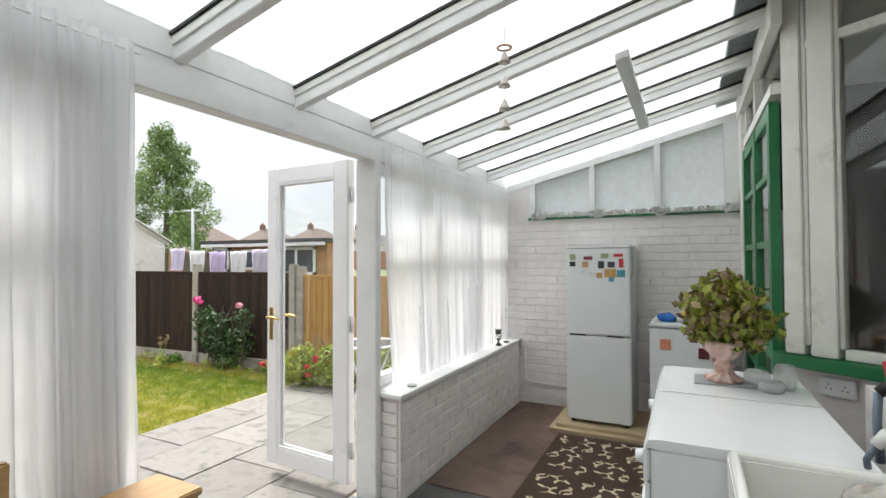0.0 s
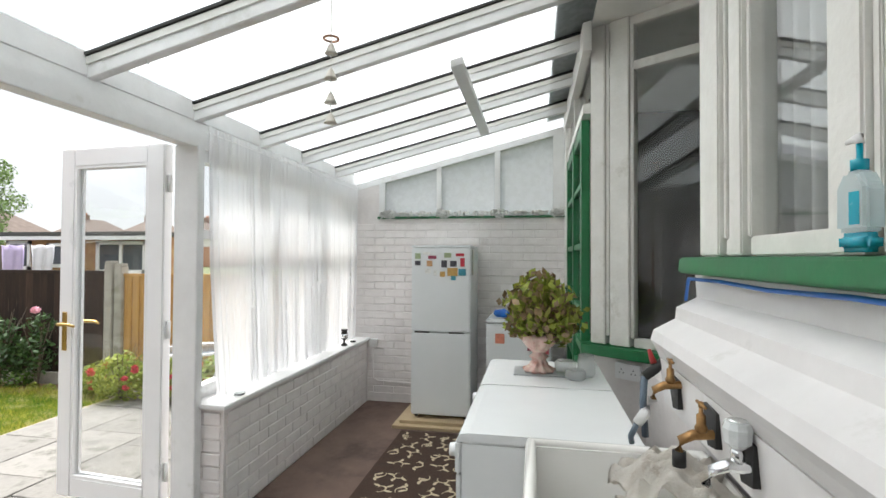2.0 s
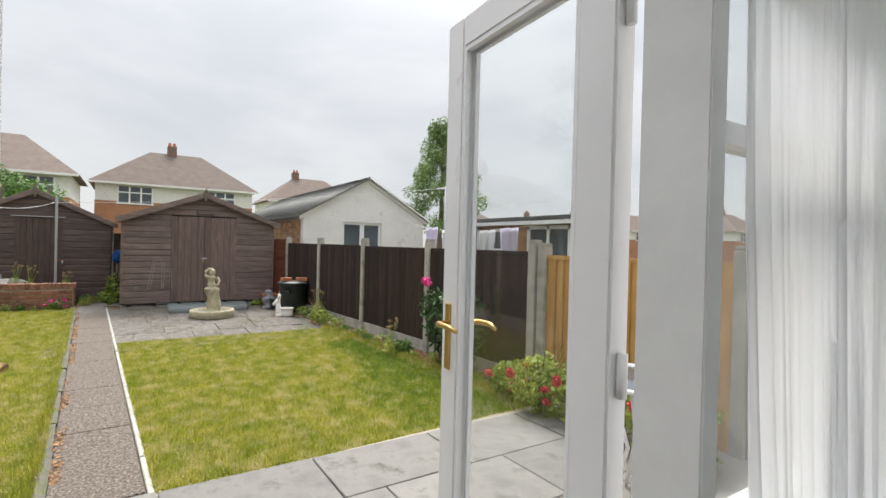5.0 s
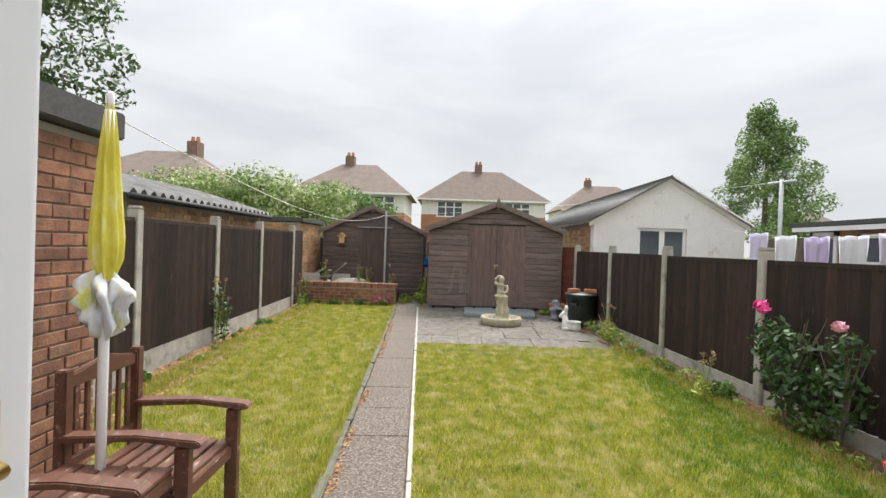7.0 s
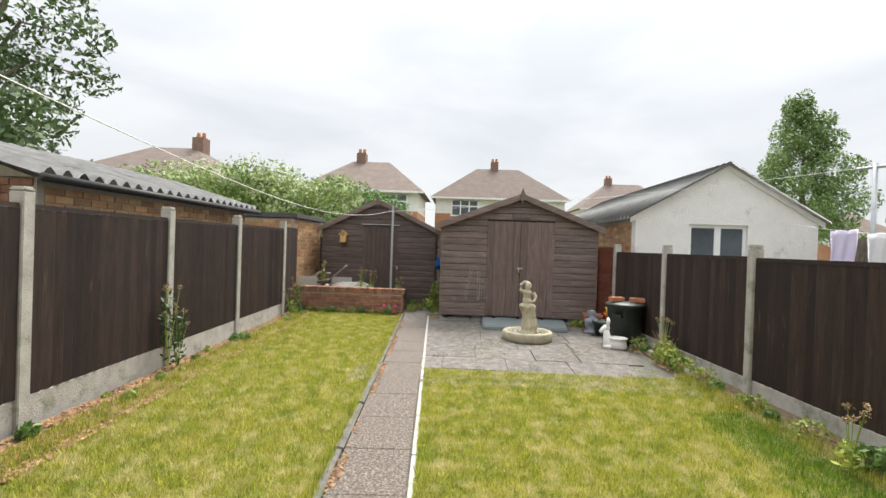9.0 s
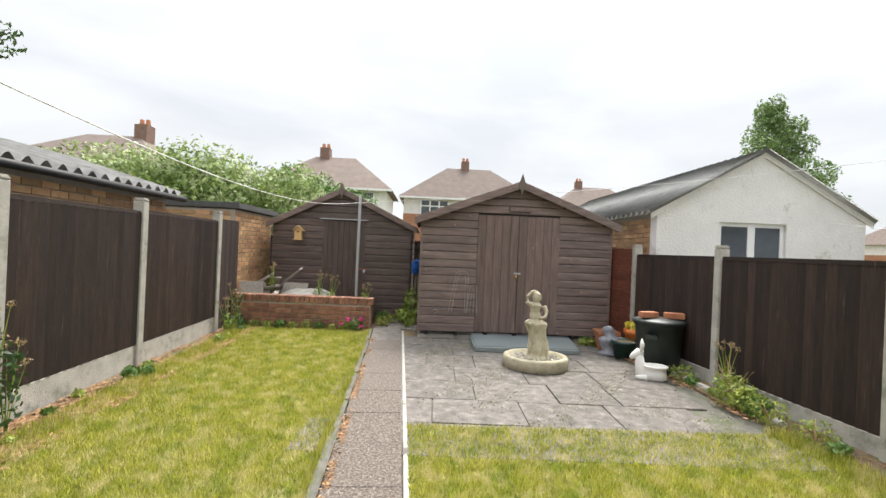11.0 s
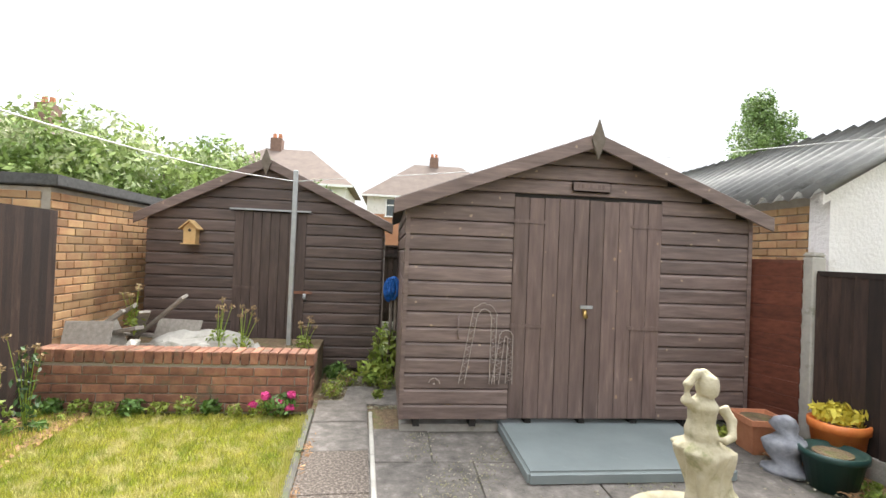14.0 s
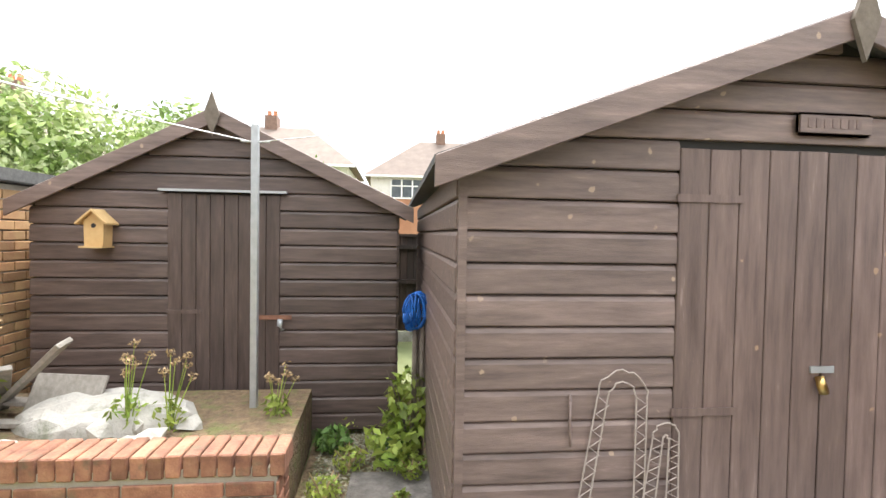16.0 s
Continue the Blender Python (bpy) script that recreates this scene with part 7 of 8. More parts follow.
def scrap():
    wood = material("grey weathered timber", [(0.22, 0.20, 0.17), (0.36, 0.33, 0.29)], 5, 0.9, 0.5, 50, stretch=(2, 6, 6))
    for m, s in ((pose(-12.95, -0.25, 0.62, 22, -34, 60), (1.0, 0.09, 0.03)), (pose(-13.05, -0.45, 0.52, 0, -38, 38), (0.7, 0.10, 0.03)),
                 (pose(-12.85, -0.20, 0.42, 0, -3, 82), (1.1, 0.08, 0.03)), (pose(-13.1, 0.0, 0.44, 0, 5, 95), (1.2, 0.10, 0.025)), (pose(-12.7, -0.55, 0.50, 20, 50, 60), (0.35, 0.30, 0.02)),
                 (pose(-13.0, -0.05, 0.52, 62, 0, 80), (0.45, 0.26, 0.02))):
        bm = bmesh.new()
        box(bm, -s[0] / 2, s[0] / 2, -s[1] / 2, s[1] / 2, -s[2] / 2, s[2] / 2)
        soften(bm, 0.004, 1)
        bmesh.ops.transform(bm, matrix=m, verts=bm.verts)
        tagged(part("scrap_plank", bm, wood), "broken grey plank lying on the raised bed", "plank")
    for m, s in ((pose(-12.85, -0.62, 0.52, 0, -12, 62), (0.9, 0.09, 0.035)), (pose(-12.72, -0.58, 0.62, 0, -40, 95), (0.42, 0.07, 0.04)), (pose(-12.62, -0.66, 0.52, 68, 0, 100), (0.38, 0.30, 0.02)), (pose(-12.62, -0.30, 0.40, 3, 8, 84), (0.95, 0.07, 0.03)), (pose(-12.95, -0.70, 0.60, 15, -30, 75), (0.75, 0.07, 0.04))):
        bm = bmesh.new()
        box(bm, -s[0] / 2, s[0] / 2, -s[1] / 2, s[1] / 2, -s[2] / 2, s[2] / 2)
        soften(bm, 0.004, 1)
        bmesh.ops.transform(bm, matrix=m, verts=bm.verts)
        tagged(part("scrap_plank", bm, wood), "long grey plank leaning over the rubble in the raised bed", "plank")
    rg = random.Random(88)
    for k in range(16):
        bm = bmesh.new()
        bmesh.ops.create_icosphere(bm, subdivisions=1, radius=1)
        w = rg.uniform(0.04, 0.10)
        for v in bm.verts:
            v.co *= 1 + rg.uniform(-0.25, 0.25)
        bmesh.ops.transform(bm, matrix=pose(rg.uniform(-12.95, -12.52), rg.uniform(-0.5, 0.75), 0.40 + w * 0.3, rg.uniform(0, 90), 0, rg.uniform(0, 180)) @ Matrix.Diagonal((w * 1.4, w, w * 0.55, 1)), verts=bm.verts)
        tagged(part("rubble_lump", bm, CONCRETE), "broken pale lump of rubble in the raised bed", "rubble")
    bm = bmesh.new()
    bmesh.ops.create_icosphere(bm, subdivisions=3, radius=1)
    for v in bm.verts:
        v.co = Vector((-12.95 + v.co.x * 0.28, 0.22 + v.co.y * 0.5, 0.38 + max(v.co.z, 0) * 0.17 + 0.02 * math.sin(v.co.x * 9 + v.co.y * 7)))
    tagged(part("rubble_sack", bm, CONCRETE, None, "", False), "pale heap of rubble and old sacking", "rubble")


scrap()

# red fence panel closing the gap beside the large shed
def red_panel():
    f = thing("boundary_fence", "red brown lapped fence panel beside the large shed", "fence")
    ax, ay, bx, by = -11.78, 5.0, -11.36, 5.16
    ang, ln = math.degrees(math.atan2(by - ay, bx - ax)), math.hypot(bx - ax, by - ay)
    for k in range(11):
        block("slat", RED_FENCE, (0.0, ln, -0.014, 0.0, 0.0, 0.130), f, "", 0.003, pose(ax, ay, 0.16 + k * 0.115, 12, 0, ang))
    block("capping", RED_FENCE, (0.0, ln, -0.04, 0.02, 1.43, 1.455), f, "", 0, pose(ax, ay, 0, 0, 0, ang))
    block("gravel_board", CONCRETE, (0.0, ln, -0.02, 0.02, -0.02, 0.15), f, "", 0, pose(ax, ay, 0, 0, 0, ang))


red_panel()

# pale chalk scribble on the large shed
bm = bmesh.new()
for cx, cy, r, h in ((0.62, 0.0, 0.10, 0.52), (0.80, 0.02, 0.055, 0.36), (0.25, 0.0, 0.04, 0.0)):
    for w in (0.0, 0.045):
        pts = []
        for k in range(15):
            a = math.pi * k / 14
            pts.append((-11.664, 2.12 + cx - (r - w) * math.cos(a), 0.40 + h + (r - w) * math.sin(a)))
        if h:
            pts = [(-11.664, 2.12 + cx - r * (1.8) + w, 0.40)] + pts + [(-11.664, 2.12 + cx + r - w, 0.40)]
        tube(bm, [(p[0] - 0.0015, p[1] + random.uniform(-0.006, 0.006), p[2] + random.uniform(-0.006, 0.006)) for p in pts], 0.0035, 4)
    if h:
        for x0, x1, za, zb in ((cx - r * 1.8, cx - r * 0.9, 0.42, 0.40 + h), (cx + r - 0.045, cx + r, 0.42, 0.40 + h)):
            zig = [(-11.6655, 2.12 + x0 + (x1 - x0) * k / 16 * (x0 < cx - r) + (0.045 if k % 2 else 0.0), za + (zb - za) * k / 16) for k in range(17)]
            tube(bm, zig, 0.003, 4)
tagged(part("chalk_scribble", bm, material("chalk", [(0.30, 0.25, 0.22), (0.42, 0.37, 0.33)], 30, 0.95, 0)), "pale chalk outlines scrawled on the shed boards", "drawing", kind="stuff")


# ---- shrubs, flowers and weeds ----
def bush(name, label, at, blobs, count, size, mat, seed, stems=6, height=0.5, flowers=(), fmat=None):
    p = thing(name, label, "plant", at)
    rng = random.Random(seed)
    bm = bmesh.new()
    for k in range(stems):
        a = rng.uniform(0, math.tau)
        r = blobs[0][3] * 0.8
        tube(bm, [(0, 0, 0), (r * 0.3 * math.cos(a), r * 0.3 * math.sin(a), height * 0.5), (r * math.cos(a), r * math.sin(a), height * rng.uniform(0.8, 1.15))], [0.009, 0.006, 0.003], 5)
    part("stem", bm, BARK if size > 0.028 else DRY, p, kind="stuff")
    leaf_cloud("foliage", blobs, count, size, mat, p, seed)
    for k, (x, y, z, r) in enumerate(flowers):
        leaf_cloud("flower", [(x, y, z, r, r, r * 0.7)], 60, r * 0.55, fmat, p, seed + k, pointed=0.8)
    return p


PINK = material("pink petal", [(0.62, 0.03, 0.22), (0.80, 0.12, 0.38)], 20, 0.6, 0, island=0.2, translucent=0.2)
PALE_PINK = material("pale pink petal", [(0.72, 0.30, 0.42), (0.82, 0.5, 0.58)], 20, 0.6, 0, island=0.2, translucent=0.2)
RED_PETAL = material("red petal", [(0.55, 0.04, 0.05), (0.70, 0.10, 0.12)], 20, 0.6, 0, island=0.2)
bush("rose_bush", "rose bush with a bright pink bloom against the fence", (-5.2, 5.28, 0.0), [(0, 0, 0.55, 0.30, 0.22, 0.28), (0.15, 0, 0.35, 0.26, 0.2, 0.2), (-0.18, 0, 0.7, 0.2, 0.15, 0.2)], 950, 0.036, DARK_LEAF, 51, 9, 0.85,
     [(-0.28, -0.05, 0.98, 0.055), (-0.22, -0.07, 0.95, 0.045)], PINK)
bush("rose_bush", "small rose with pale pink blooms against the fence", (-4.72, 5.33, 0.0), [(0, 0, 0.42, 0.22, 0.18, 0.25), (0.05, 0, 0.75, 0.16, 0.12, 0.14)], 420, 0.034, DARK_LEAF, 52, 6, 0.85, [(0.02, -0.05, 0.92, 0.042)], PALE_PINK)
for k, (x, y, s) in enumerate(((-3.4, 5.1, 0.30), (-2.9, 5.15, 0.34), (-2.3, 5.2, 0.32), (-3.9, 5.2, 0.2))):
    bush("flowering_shrub", "leafy shrub dotted with red flowers beside the yellow fence", (x, y, 0.0), [(0, 0, s * 0.9, s, s * 0.7, s * 0.85)], 1300, 0.03, WEED, 60 + k, 8, s * 1.8,
         [(s * 0.7 * math.cos(j * 2.1), -s * 0.5 + 0.1 * math.sin(j), s * (1.0 + 0.35 * math.sin(j * 1.7)), 0.03) for j in range(6)], RED_PETAL)
rngp = random.Random(77)
spots = []
for k in range(26):
    x = -11.2 + 7.3 * k / 25 + rngp.uniform(-0.1, 0.1)
    spots.append((x, ylane(x, 5.375) - 0.20 - rngp.uniform(0, 0.12), rngp.uniform(0.06, 0.15)))
for k in range(22):
    x = -12.0 + 7.6 * rngp.random() ** 1.4
    spots.append((x, ylane(x, -0.66, 0.04) + 0.12 + rngp.uniform(0, 0.26), rngp.uniform(0.025, 0.075)))
for k in range(9):
    spots.append((-12.13 + rngp.uniform(-0.03, 0.03), -0.62 + 0.2 * k, rngp.uniform(0.06, 0.11)))
for k in range(14):
    spots.append((rngp.uniform(-14.3, -12.6), rngp.choice((1.50, 1.62, 2.0, 1.95)) + rngp.uniform(-0.08, 0.05), rngp.uniform(0.05, 0.12)))
for k in range(6):
    spots.append((-11.62 + rngp.uniform(-0.04, 0.08), 4.55 + 0.06 * k, rngp.uniform(0.05, 0.09)))
for k, (x, y, s) in enumerate(spots):
    bush("weed_clump", ("yellow green", "pale green", "greyish green")[k % 3] + " weed clump at the edge of the bed", (x, y, 0.0), [(0, 0, s * 0.7, s * 1.1, s, s * 0.8)], int(90 + 900 * s), 0.020 + 0.012 * (k % 3 == 0), WEED if k % 3 else LEAF, 100 + k, 4, s * 1.3)
bush("shrub", "rounded green shrub at the corner of the bed", (-8.85, 5.06, 0.0), [(0, 0, 0.15, 0.22, 0.16, 0.15), (0.2, 0, 0.12, 0.18, 0.14, 0.12)], 800, 0.024, WEED, 201, 8, 0.4)
bush("leafy_weed", "tall leafy green weed between the sheds", (-13.2, 2.0, -0.01), [(0, -0.02, 0.35, 0.2, 0.16, 0.26), (0.1, -0.1, 0.15, 0.25, 0.2, 0.12)], 480, 0.045, WEED, 202, 6, 0.6)
bush("pink_bedding_plant", "low plant with bright pink flowers in front of the low wall", (-12.08, 1.14, 0.0), [(0, 0, 0.11, 0.14, 0.15, 0.08)], 320, 0.022, LEAF, 203, 5, 0.15,
     [(0.02, -0.10, 0.18, 0.036), (0.03, 0.0, 0.13, 0.036), (0.02, 0.10, 0.19, 0.034), (0.06, 0.09, 0.10, 0.034), (0.03, -0.2, 0.11, 0.03)], PINK)
for k, (x, y, z0, h) in enumerate(((-12.75, 0.42, 0.33, 0.55), (-12.80, 0.62, 0.33, 0.45), (-13.0, 1.16, 0.3, 0.38), (-12.9, -0.40, 0.5, 0.5), (-5.9, 4.98, 0.0, 0.45), (-9.05, 5.12, 0.1, 0.42), (-7.62, -0.50, 0.0, 0.85), (-7.72, -0.46, 0.0, 0.6), (-11.75, -0.55, 0.0, 0.65), (-11.55, -0.6, 0.0, 0.5))):
    rg = random.Random(300 + k)
    p = thing("seed_head_weed", "tall thin weed gone to pale seed heads", "plant", (x, y, z0))
    bm = bmesh.new()
    heads = []
    for q in range(6):
        a, r = rg.uniform(0, math.tau), rg.uniform(0.03, 0.13)
        tip = (r * math.cos(a), r * math.sin(a), h * rg.uniform(0.7, 1.1))
        tube(bm, [(0, 0, 0), (tip[0] * 0.4, tip[1] * 0.4, tip[2] * 0.5), tip], [0.005, 0.004, 0.002], 5)
        heads.append((*tip, 0.03, 0.03, 0.025))
    part("stem", bm, WEED, p, kind="stuff")
    leaf_cloud("foliage", [(0, 0, h * 0.3, 0.09, 0.09, h * 0.28)] + ([(0, 0, h * 0.7, 0.12, 0.1, h * 0.25)] if h > 0.58 else []), 110 if h > 0.58 else 70, 0.028, DARK_LEAF if h > 0.58 else WEED, p, 310 + k)
    leaf_cloud("seed_head", heads, 150, 0.012, DRY, p, 330 + k, "pale brown seed heads")["kind"] = "stuff"


LUSH = material("lush grass blades", [(0.07, 0.18, 0.015), (0.17, 0.30, 0.03)], 5, 0.8, 0.0, island=0.4, translucent=0.3)


def grass(name, outline_fn, xs, n, seed, hgt=0.035, mat=BLADES):
    """Short blades scattered over a lawn strip; outline_fn gives the strip's y limits at x."""
    rng = np.random.RandomState(seed)
    x = rng.uniform(xs[0], xs[1], n)
    lo, hi = outline_fn(x)
    y = lo + (hi - lo) * rng.rand(n) ** (0.6 if mat is not BLADES else 1.0)
    a, h = rng.uniform(0, math.tau, n), hgt * rng.uniform(0.4, 1.4, n)
    lean = rng.normal(size=(n, 2)) * 0.016
    w = 0.0032 * rng.uniform(0.7, 1.6, n)
    p0 = np.stack([x - w * np.cos(a), y - w * np.sin(a), np.full(n, -0.002)], 1)
    p1 = np.stack([x + w * np.cos(a), y + w * np.sin(a), np.full(n, -0.002)], 1)
    p2 = np.stack([x + lean[:, 0], y + lean[:, 1], h], 1)
    v = np.stack([p0, p1, p2], 1).reshape(-1, 3)
    me = bpy.data.meshes.new(name)
    me.from_pydata(v.tolist(), [], np.arange(n * 3).reshape(-1, 3).tolist())
    me.materials.append(mat)
    tagged(new(name, me), "short patchy grass blades of the lawn", kind="stuff")


grass("grass", lambda x: (ylane(x, -0.26), ylane(x, PY0 - 0.05)), (-12.1, -3.5), 150000, 1)
grass("grass", lambda x: (ylane(x, PY1 + 0.04), 4.98 + 0.04 * (x + 8)), (-8.12, -3.56), 150000, 2)


def litter(name, xs, ys, n, size, mat, seed, label, z=0.012, bunch=0.0):
    """Dead leaves and crumbs lying flat, thicker in patches."""
    rng = np.random.RandomState(seed)
    m = n * 3
    x, t = rng.uniform(xs[0], xs[1], m), rng.rand(m)
    lo, hi = ys(x)
    y = lo + (hi - lo) * t
    keep = (np.sin(x * 2.3 + 1) * np.sin(y * 5 + x) + np.sin(x * 7.1 + y * 9) * 0.6 + rng.normal(size=m) * 0.5) > bunch
    x, y = x[keep][:n], y[keep][:n]
    n = len(x)
    a, s = rng.uniform(0, math.tau, n), size * rng.uniform(0.4, 1.5, n)
    c, d = np.cos(a), np.sin(a)
    h = z + rng.uniform(0, 0.012, (n, 4))
    v = np.stack([np.stack([x + s * c, y + s * d, h[:, 0]], 1), np.stack([x - 0.5 * s * d, y + 0.5 * s * c, h[:, 1]], 1),
                  np.stack([x - s * c, y - s * d, h[:, 2]], 1), np.stack([x + 0.5 * s * d, y - 0.5 * s * c, h[:, 3]], 1)], 1).reshape(-1, 3)
    me = bpy.data.meshes.new(name)
    me.from_pydata(v.tolist(), [], np.arange(n * 4).reshape(-1, 4).tolist())
    me.materials.append(mat)
    tagged(new(name, me), label, kind="stuff")


DEAD = material("dead leaf", [(0.12, 0.06, 0.03), (0.30, 0.17, 0.08), (0.42, 0.29, 0.16)], 25, 0.9, 0.0, island=0.4)
CRUMB = material("moss and grit", [(0.10, 0.12, 0.03), (0.26, 0.24, 0.16), (0.40, 0.37, 0.31)], 12, 0.95, 0.0, island=0.4)
litter("leaf_litter", (-12.1, -3.9), lambda x: (ylane(x, -0.60), ylane(x, -0.10)), 9000, 0.022, DEAD, 3, "dead brown leaves along the fence border", 0.010, 0.1)
litter("leaf_litter", (-11.4, -3.9), lambda x: (ylane(x, 5.375) - 0.45, ylane(x, 5.375) - 0.08), 4500, 0.018, DEAD, 4, "dead brown leaves along the fence border", 0.024, 0.1)
litter("leaf_litter", (-12.1, -3.9), lambda x: (ylane(x, PY0 - 0.06), ylane(x, PY0 + 0.06)), 2600, 0.014, DEAD, 5, "dead leaves caught along the path edging", 0.012, 0.2)
litter("moss_crumb", (-11.7, -8.1), lambda x: (2.15 + 0 * x, 5.0 + 0 * x), 7000, 0.008, CRUMB, 6, "grit, moss and crumbs on the paving", 0.007, 0.3)
litter("moss_crumb", (-14.0, -12.3), lambda x: (1.38 + 0 * x, 2.15 + 0 * x), 3500, 0.016, CRUMB, 7, "moss and grit between the sheds", -0.006, -0.3)
grass("lush_grass", lambda x: (3.9 + 0.12 * np.sin(x * 3) - 0.25 * (x + 4), 5.02 + 0.045 * (x + 8)), (-7.0, -3.6), 26000, 14, 0.04, LUSH)
grass("rough_grass", lambda x: (ylane(x, -0.42), ylane(x, -0.2)), (-12.0, -3.6), 14000, 11, 0.06)
grass("rough_grass", lambda x: (ylane(x, PY0 - 0.09), ylane(x, PY0 - 0.03)), (-12.0, -3.6), 5000, 12, 0.07)
grass("rough_grass", lambda x: (4.88 + 0.045 * (x + 8), 5.08 + 0.05 * (x + 8)), (-8.2, -3.7), 9000, 13, 0.07)


# ---- kerbs, slabs and bricks ----
x = -12.2
rk = random.Random(9)
while x < -4.0:
    L = 0.90 if x < -4.8 else 0.6
    bm = bmesh.new()
    box(bm, 0.004, L - 0.006, -0.025, 0.025, -0.05, 0.035 + rk.uniform(-0.01, 0.012))
    soften(bm, 0.008, 2)
    for v in bm.verts:
        v.co = pose(x, ylane(x, PY0 - 0.025) + rk.uniform(-0.008, 0.008), 0, 0, 0, 3 + rk.uniform(-0.6, 0.6)) @ v.co
    structure(part("kerb", bm, MOSSY), "weathered mossy concrete edging beside the path")
    x += L
x = -12.2
while x < -3.7:
    L = 0.90
    bm = bmesh.new()
    box(bm, 0.004, L - 0.006, -0.016, 0.016, -0.05, 0.010 + rk.uniform(-0.004, 0.005))
    soften(bm, 0.006, 1)
    for v in bm.verts:
        v.co = pose(x, ylane(x, PY1 + 0.02), 0, 0, 0, 3) @ v.co
    structure(part("kerb", bm, CONCRETE), "flush concrete edging beside the path")
    x += L
for a, b in ((-9.95, -9.05), (-9.02, -8.3)):
    bm = bmesh.new()
    box(bm, 0, b - a, -0.04, 0.04, -0.02, 0.055)
    soften(bm, 0.01, 2)
    for v in bm.verts:
        v.co = pose(a, 5.06 + 0.03 * (a + 10), 0, 0, 0, 3) @ v.co
    structure(part("kerb", bm, CONCRETE), "loose concrete edging of the flower bed")


def slabs(parent, x0, x1, y0, y1, sx, sy, mat, turn, z, keep, seed, joint=0.009, name="paving_slab"):
    """Slabs laid in broken courses; keep(x, y) tells where there is paving."""
    rg = random.Random(seed)
    meshes = {}
    r, x = 0, x0
    while x < x1:
        y = y0 - (sy * 0.5 if r % 2 else 0) - rg.uniform(0, 0.15)
        while y < y1:
            w = sy * rg.choice((1, 1, 0.75))
            c = Vector((x + sx / 2, y + w / 2))
            if keep(c.x, c.y):
                if w not in meshes:
                    meshes[w] = cuboid_mesh(name, mat, sx - joint, w - joint, 0.03, 0.004)
                q = Matrix.Rotation(radians(turn), 4, "Z") @ Vector((c.x - x0, c.y - y0, 0))
                shared(name, meshes[w], parent, pose(x0 + q.x, y0 + q.y, z - 0.015 + rg.uniform(-0.003, 0.003), rg.uniform(-0.4, 0.4), rg.uniform(-0.4, 0.4), turn))
            y += w
        x += sx
        r += 1


slabs(PATIO, -13.6, -8.12, 2.02, 5.0, 0.60, 0.75, SLAB, -1.5, 0.006, lambda x, y: y < 5.05 and (x > -11.6 or y < 2.2) and y > 2.02 - 0.35, 5)
slabs(NEAR_PATIO, -3.50, -1.2, -0.5, 8.6, 0.575, 0.85, NEAR_SLAB, 0, 0.034, lambda x, y: y > -0.6, 6)
flag = cuboid_mesh("path_slab", GRAVEL_CONC, 0.597, 0.435, 0.03, 0.004)
x = -11.35
while x < -3.6:
    shared("path_slab", flag, PATH_BED, pose(x + 0.3, ylane(x + 0.3, (PY0 + PY1) / 2), 0.0 + random.uniform(-0.003, 0.003), 0, 0, 3))
    x += 0.6
smooth_flag = cuboid_mesh("path_slab", SLAB, 0.592, 0.435, 0.03, 0.004)
for x in (-12.2, -11.65):
    shared("path_slab", smooth_flag, PATH_BED, pose(x, ylane(x, (PY0 + PY1) / 2), 0.002, 0, 0, 3))

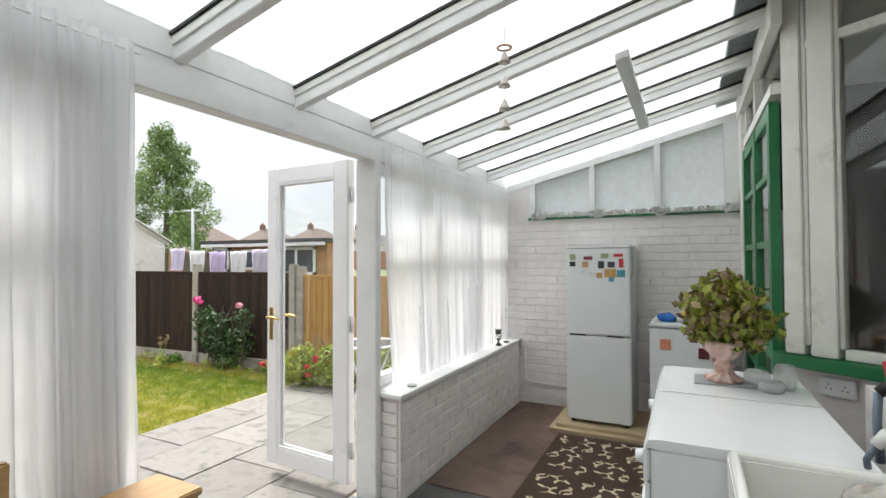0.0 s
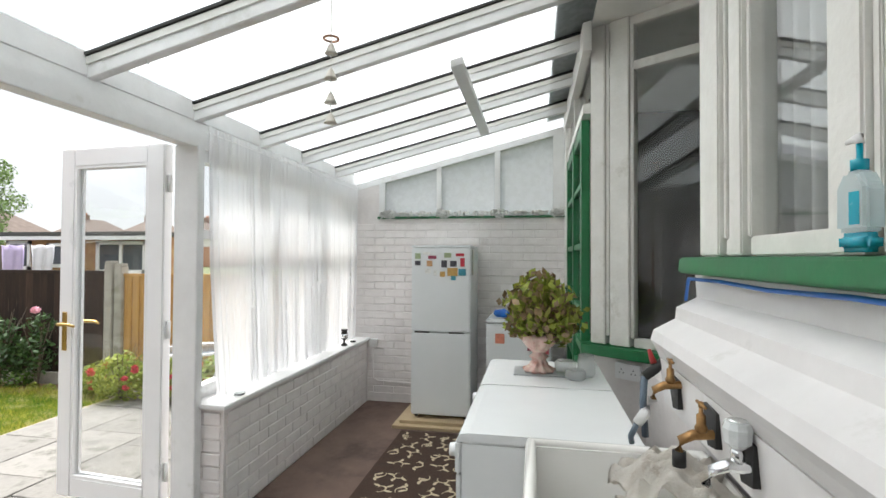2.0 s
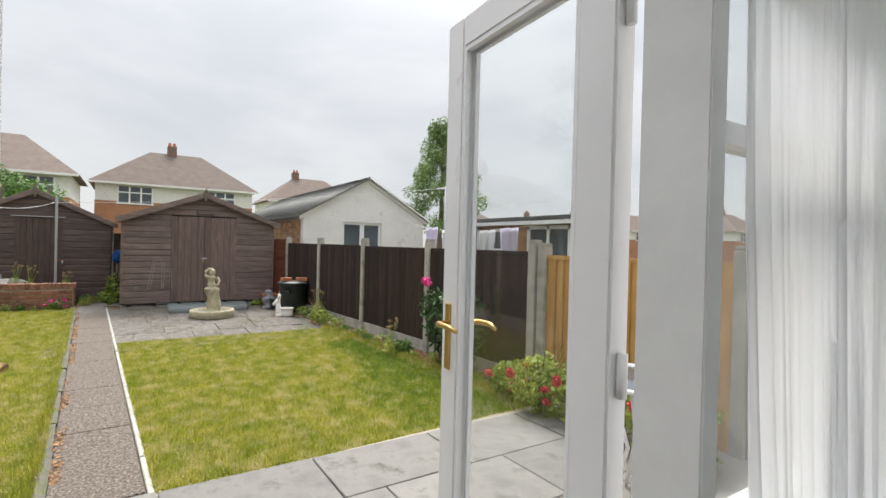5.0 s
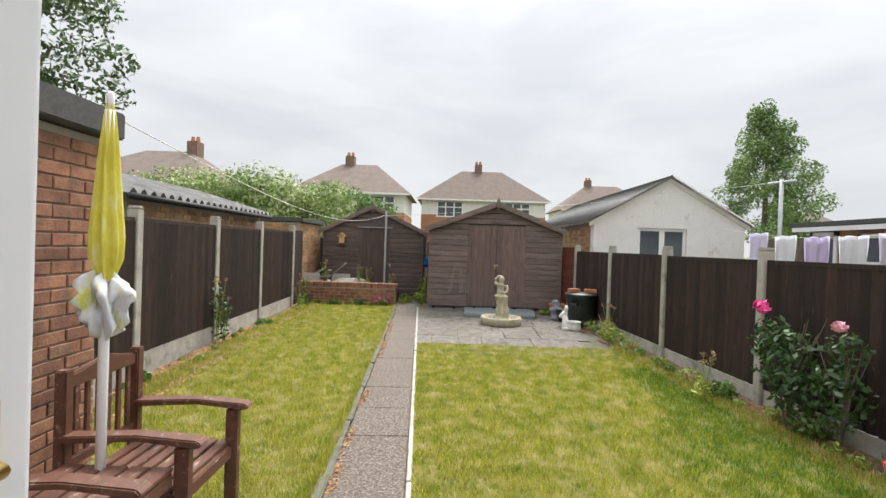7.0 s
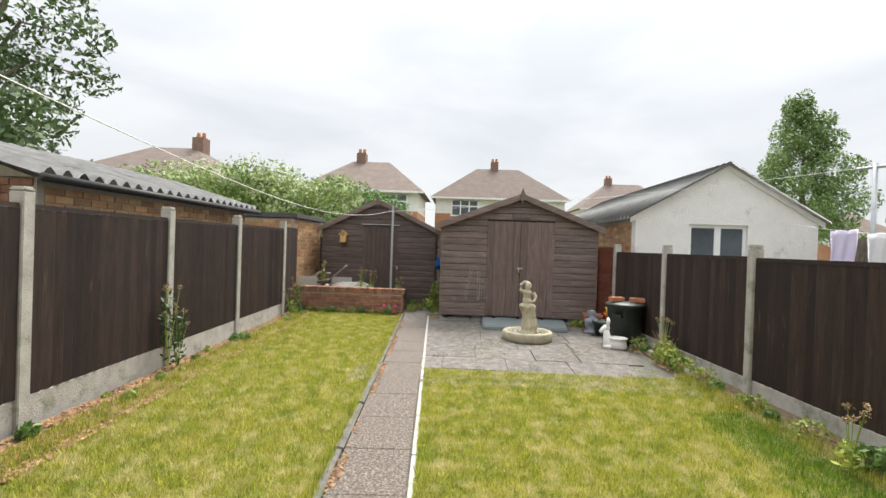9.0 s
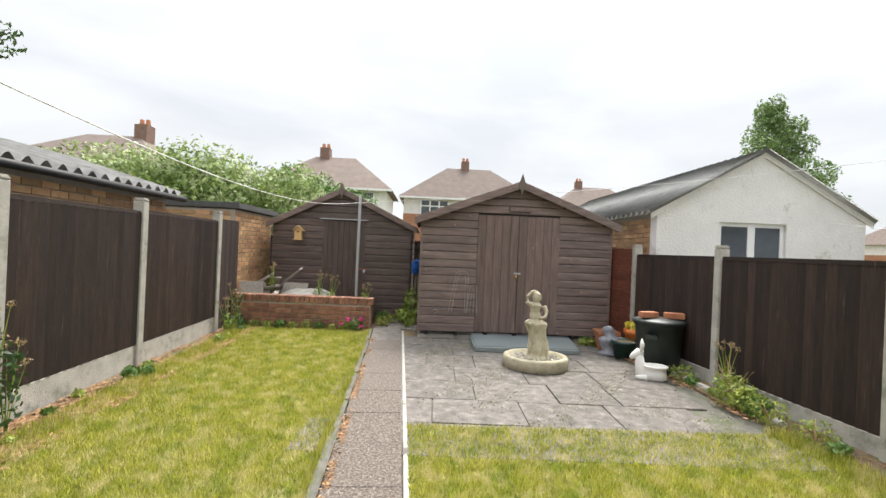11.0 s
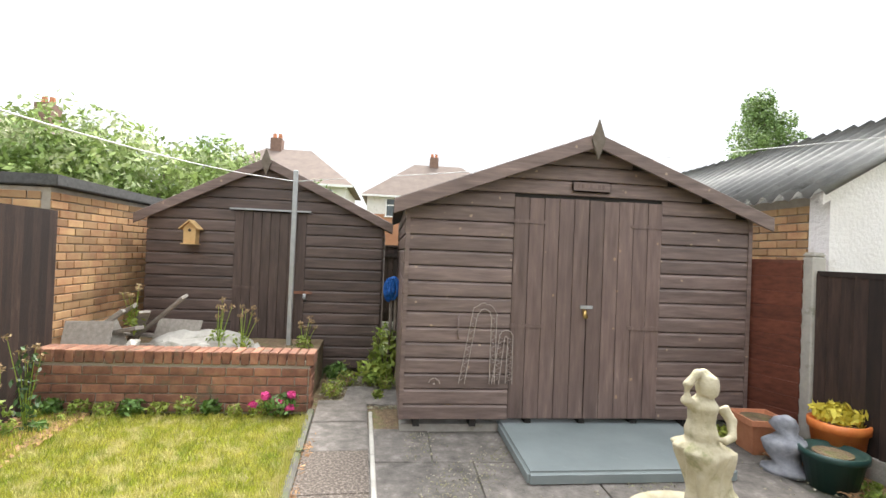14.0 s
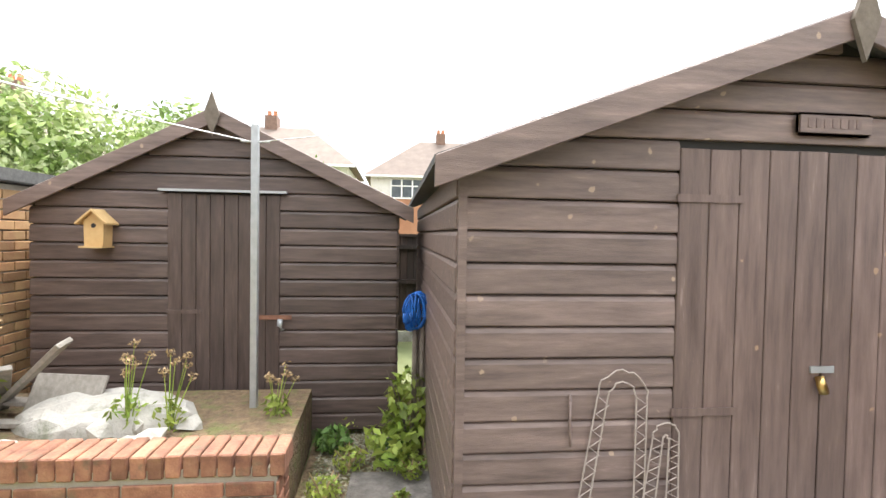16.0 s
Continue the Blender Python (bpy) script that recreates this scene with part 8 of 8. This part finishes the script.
# painted brickwork of the lean-to: the dwarf wall's face and end, and the north wall
bricks_on(DWARF, (WX - 0.006, 3.19), (0, 1), 2.34, FLOOR + 0.01, 0.68, PINK_WHITE, (1, 0), bh=0.067, joint=0.009, depth=0.014, upright=0.003)
bricks_on(DWARF, (-1.06, 3.163), (1, 0), 0.23, FLOOR + 0.01, 0.68, PINK_WHITE, (0, -1), bh=0.067, joint=0.009, depth=0.014, upright=0.003)
bricks_on(WALL_NORTH, (-0.97, NY + 0.006), (1, 0), 2.19, FLOOR + 0.10, 1.94, PINK_WHITE, (0, -1), bh=0.067, joint=0.009, depth=0.014, upright=0.003)
foot = block("wall_foot", PINK_MORTAR, (WX, EX, NY - 0.012, NY + 0.01, FLOOR, FLOOR + 0.10), None, "", 0.006)
structure(foot, "rough cement skirting at the foot of the end wall")
# raised bed wall: courses below a row of bricks on edge
bricks_on(LOW, (-12.216, -0.90), (0, 1), 2.26, 0.0, 0.37, RED_BRICK, (1, 0), depth=0.016)
bricks_on(LOW, (-12.42, 1.358), (1, 0), 0.20, 0.0, 0.37, RED_BRICK, (0, 1), depth=0.016)
cope = cuboid_mesh("brick", RED_BRICK, 0.225, 0.066, 0.105, 0.006)
for k in range(30):
    shared("brick", cope, LOW, pose(-12.318, -0.865 + k * 0.0765, 0.445 + random.uniform(-0.003, 0.003), 0, 0, random.uniform(-1, 1)))
bricks_on(STORE, (-12.46, -0.906), (-1, 0), 1.84, 0.0, 1.82, BRICK, (0, 1), depth=0.016)
bricks_on(STORE, (-12.454, -3.0), (0, 1), 2.09, 0.45, 1.82, BRICK, (1, 0), depth=0.016)
for g in [o for o in scene.objects if o.name.startswith("neighbour_garage")]:
    if "corrugated roof beyond" in g["label"]:
        bricks_on(g, (-11.23, -1.374), (1, 0), 4.2, 1.36, 1.87, BRICK, (0, 1), depth=0.016)
        bricks_on(g, (-6.994, -3.2), (0, 1), 1.82, 1.2, 1.87, RED_BRICK, (1, 0), depth=0.016)
    else:
        bricks_on(g, (-15.2, 5.624), (1, 0), 3.55, 1.2, 2.0, BRICK, (0, -1), depth=0.016)
bricks_on(OUTHOUSE, (-4.11, 0.406), (1, 0), 2.3, 0.06, 1.96, RED_BRICK, (0, 1), depth=0.016)
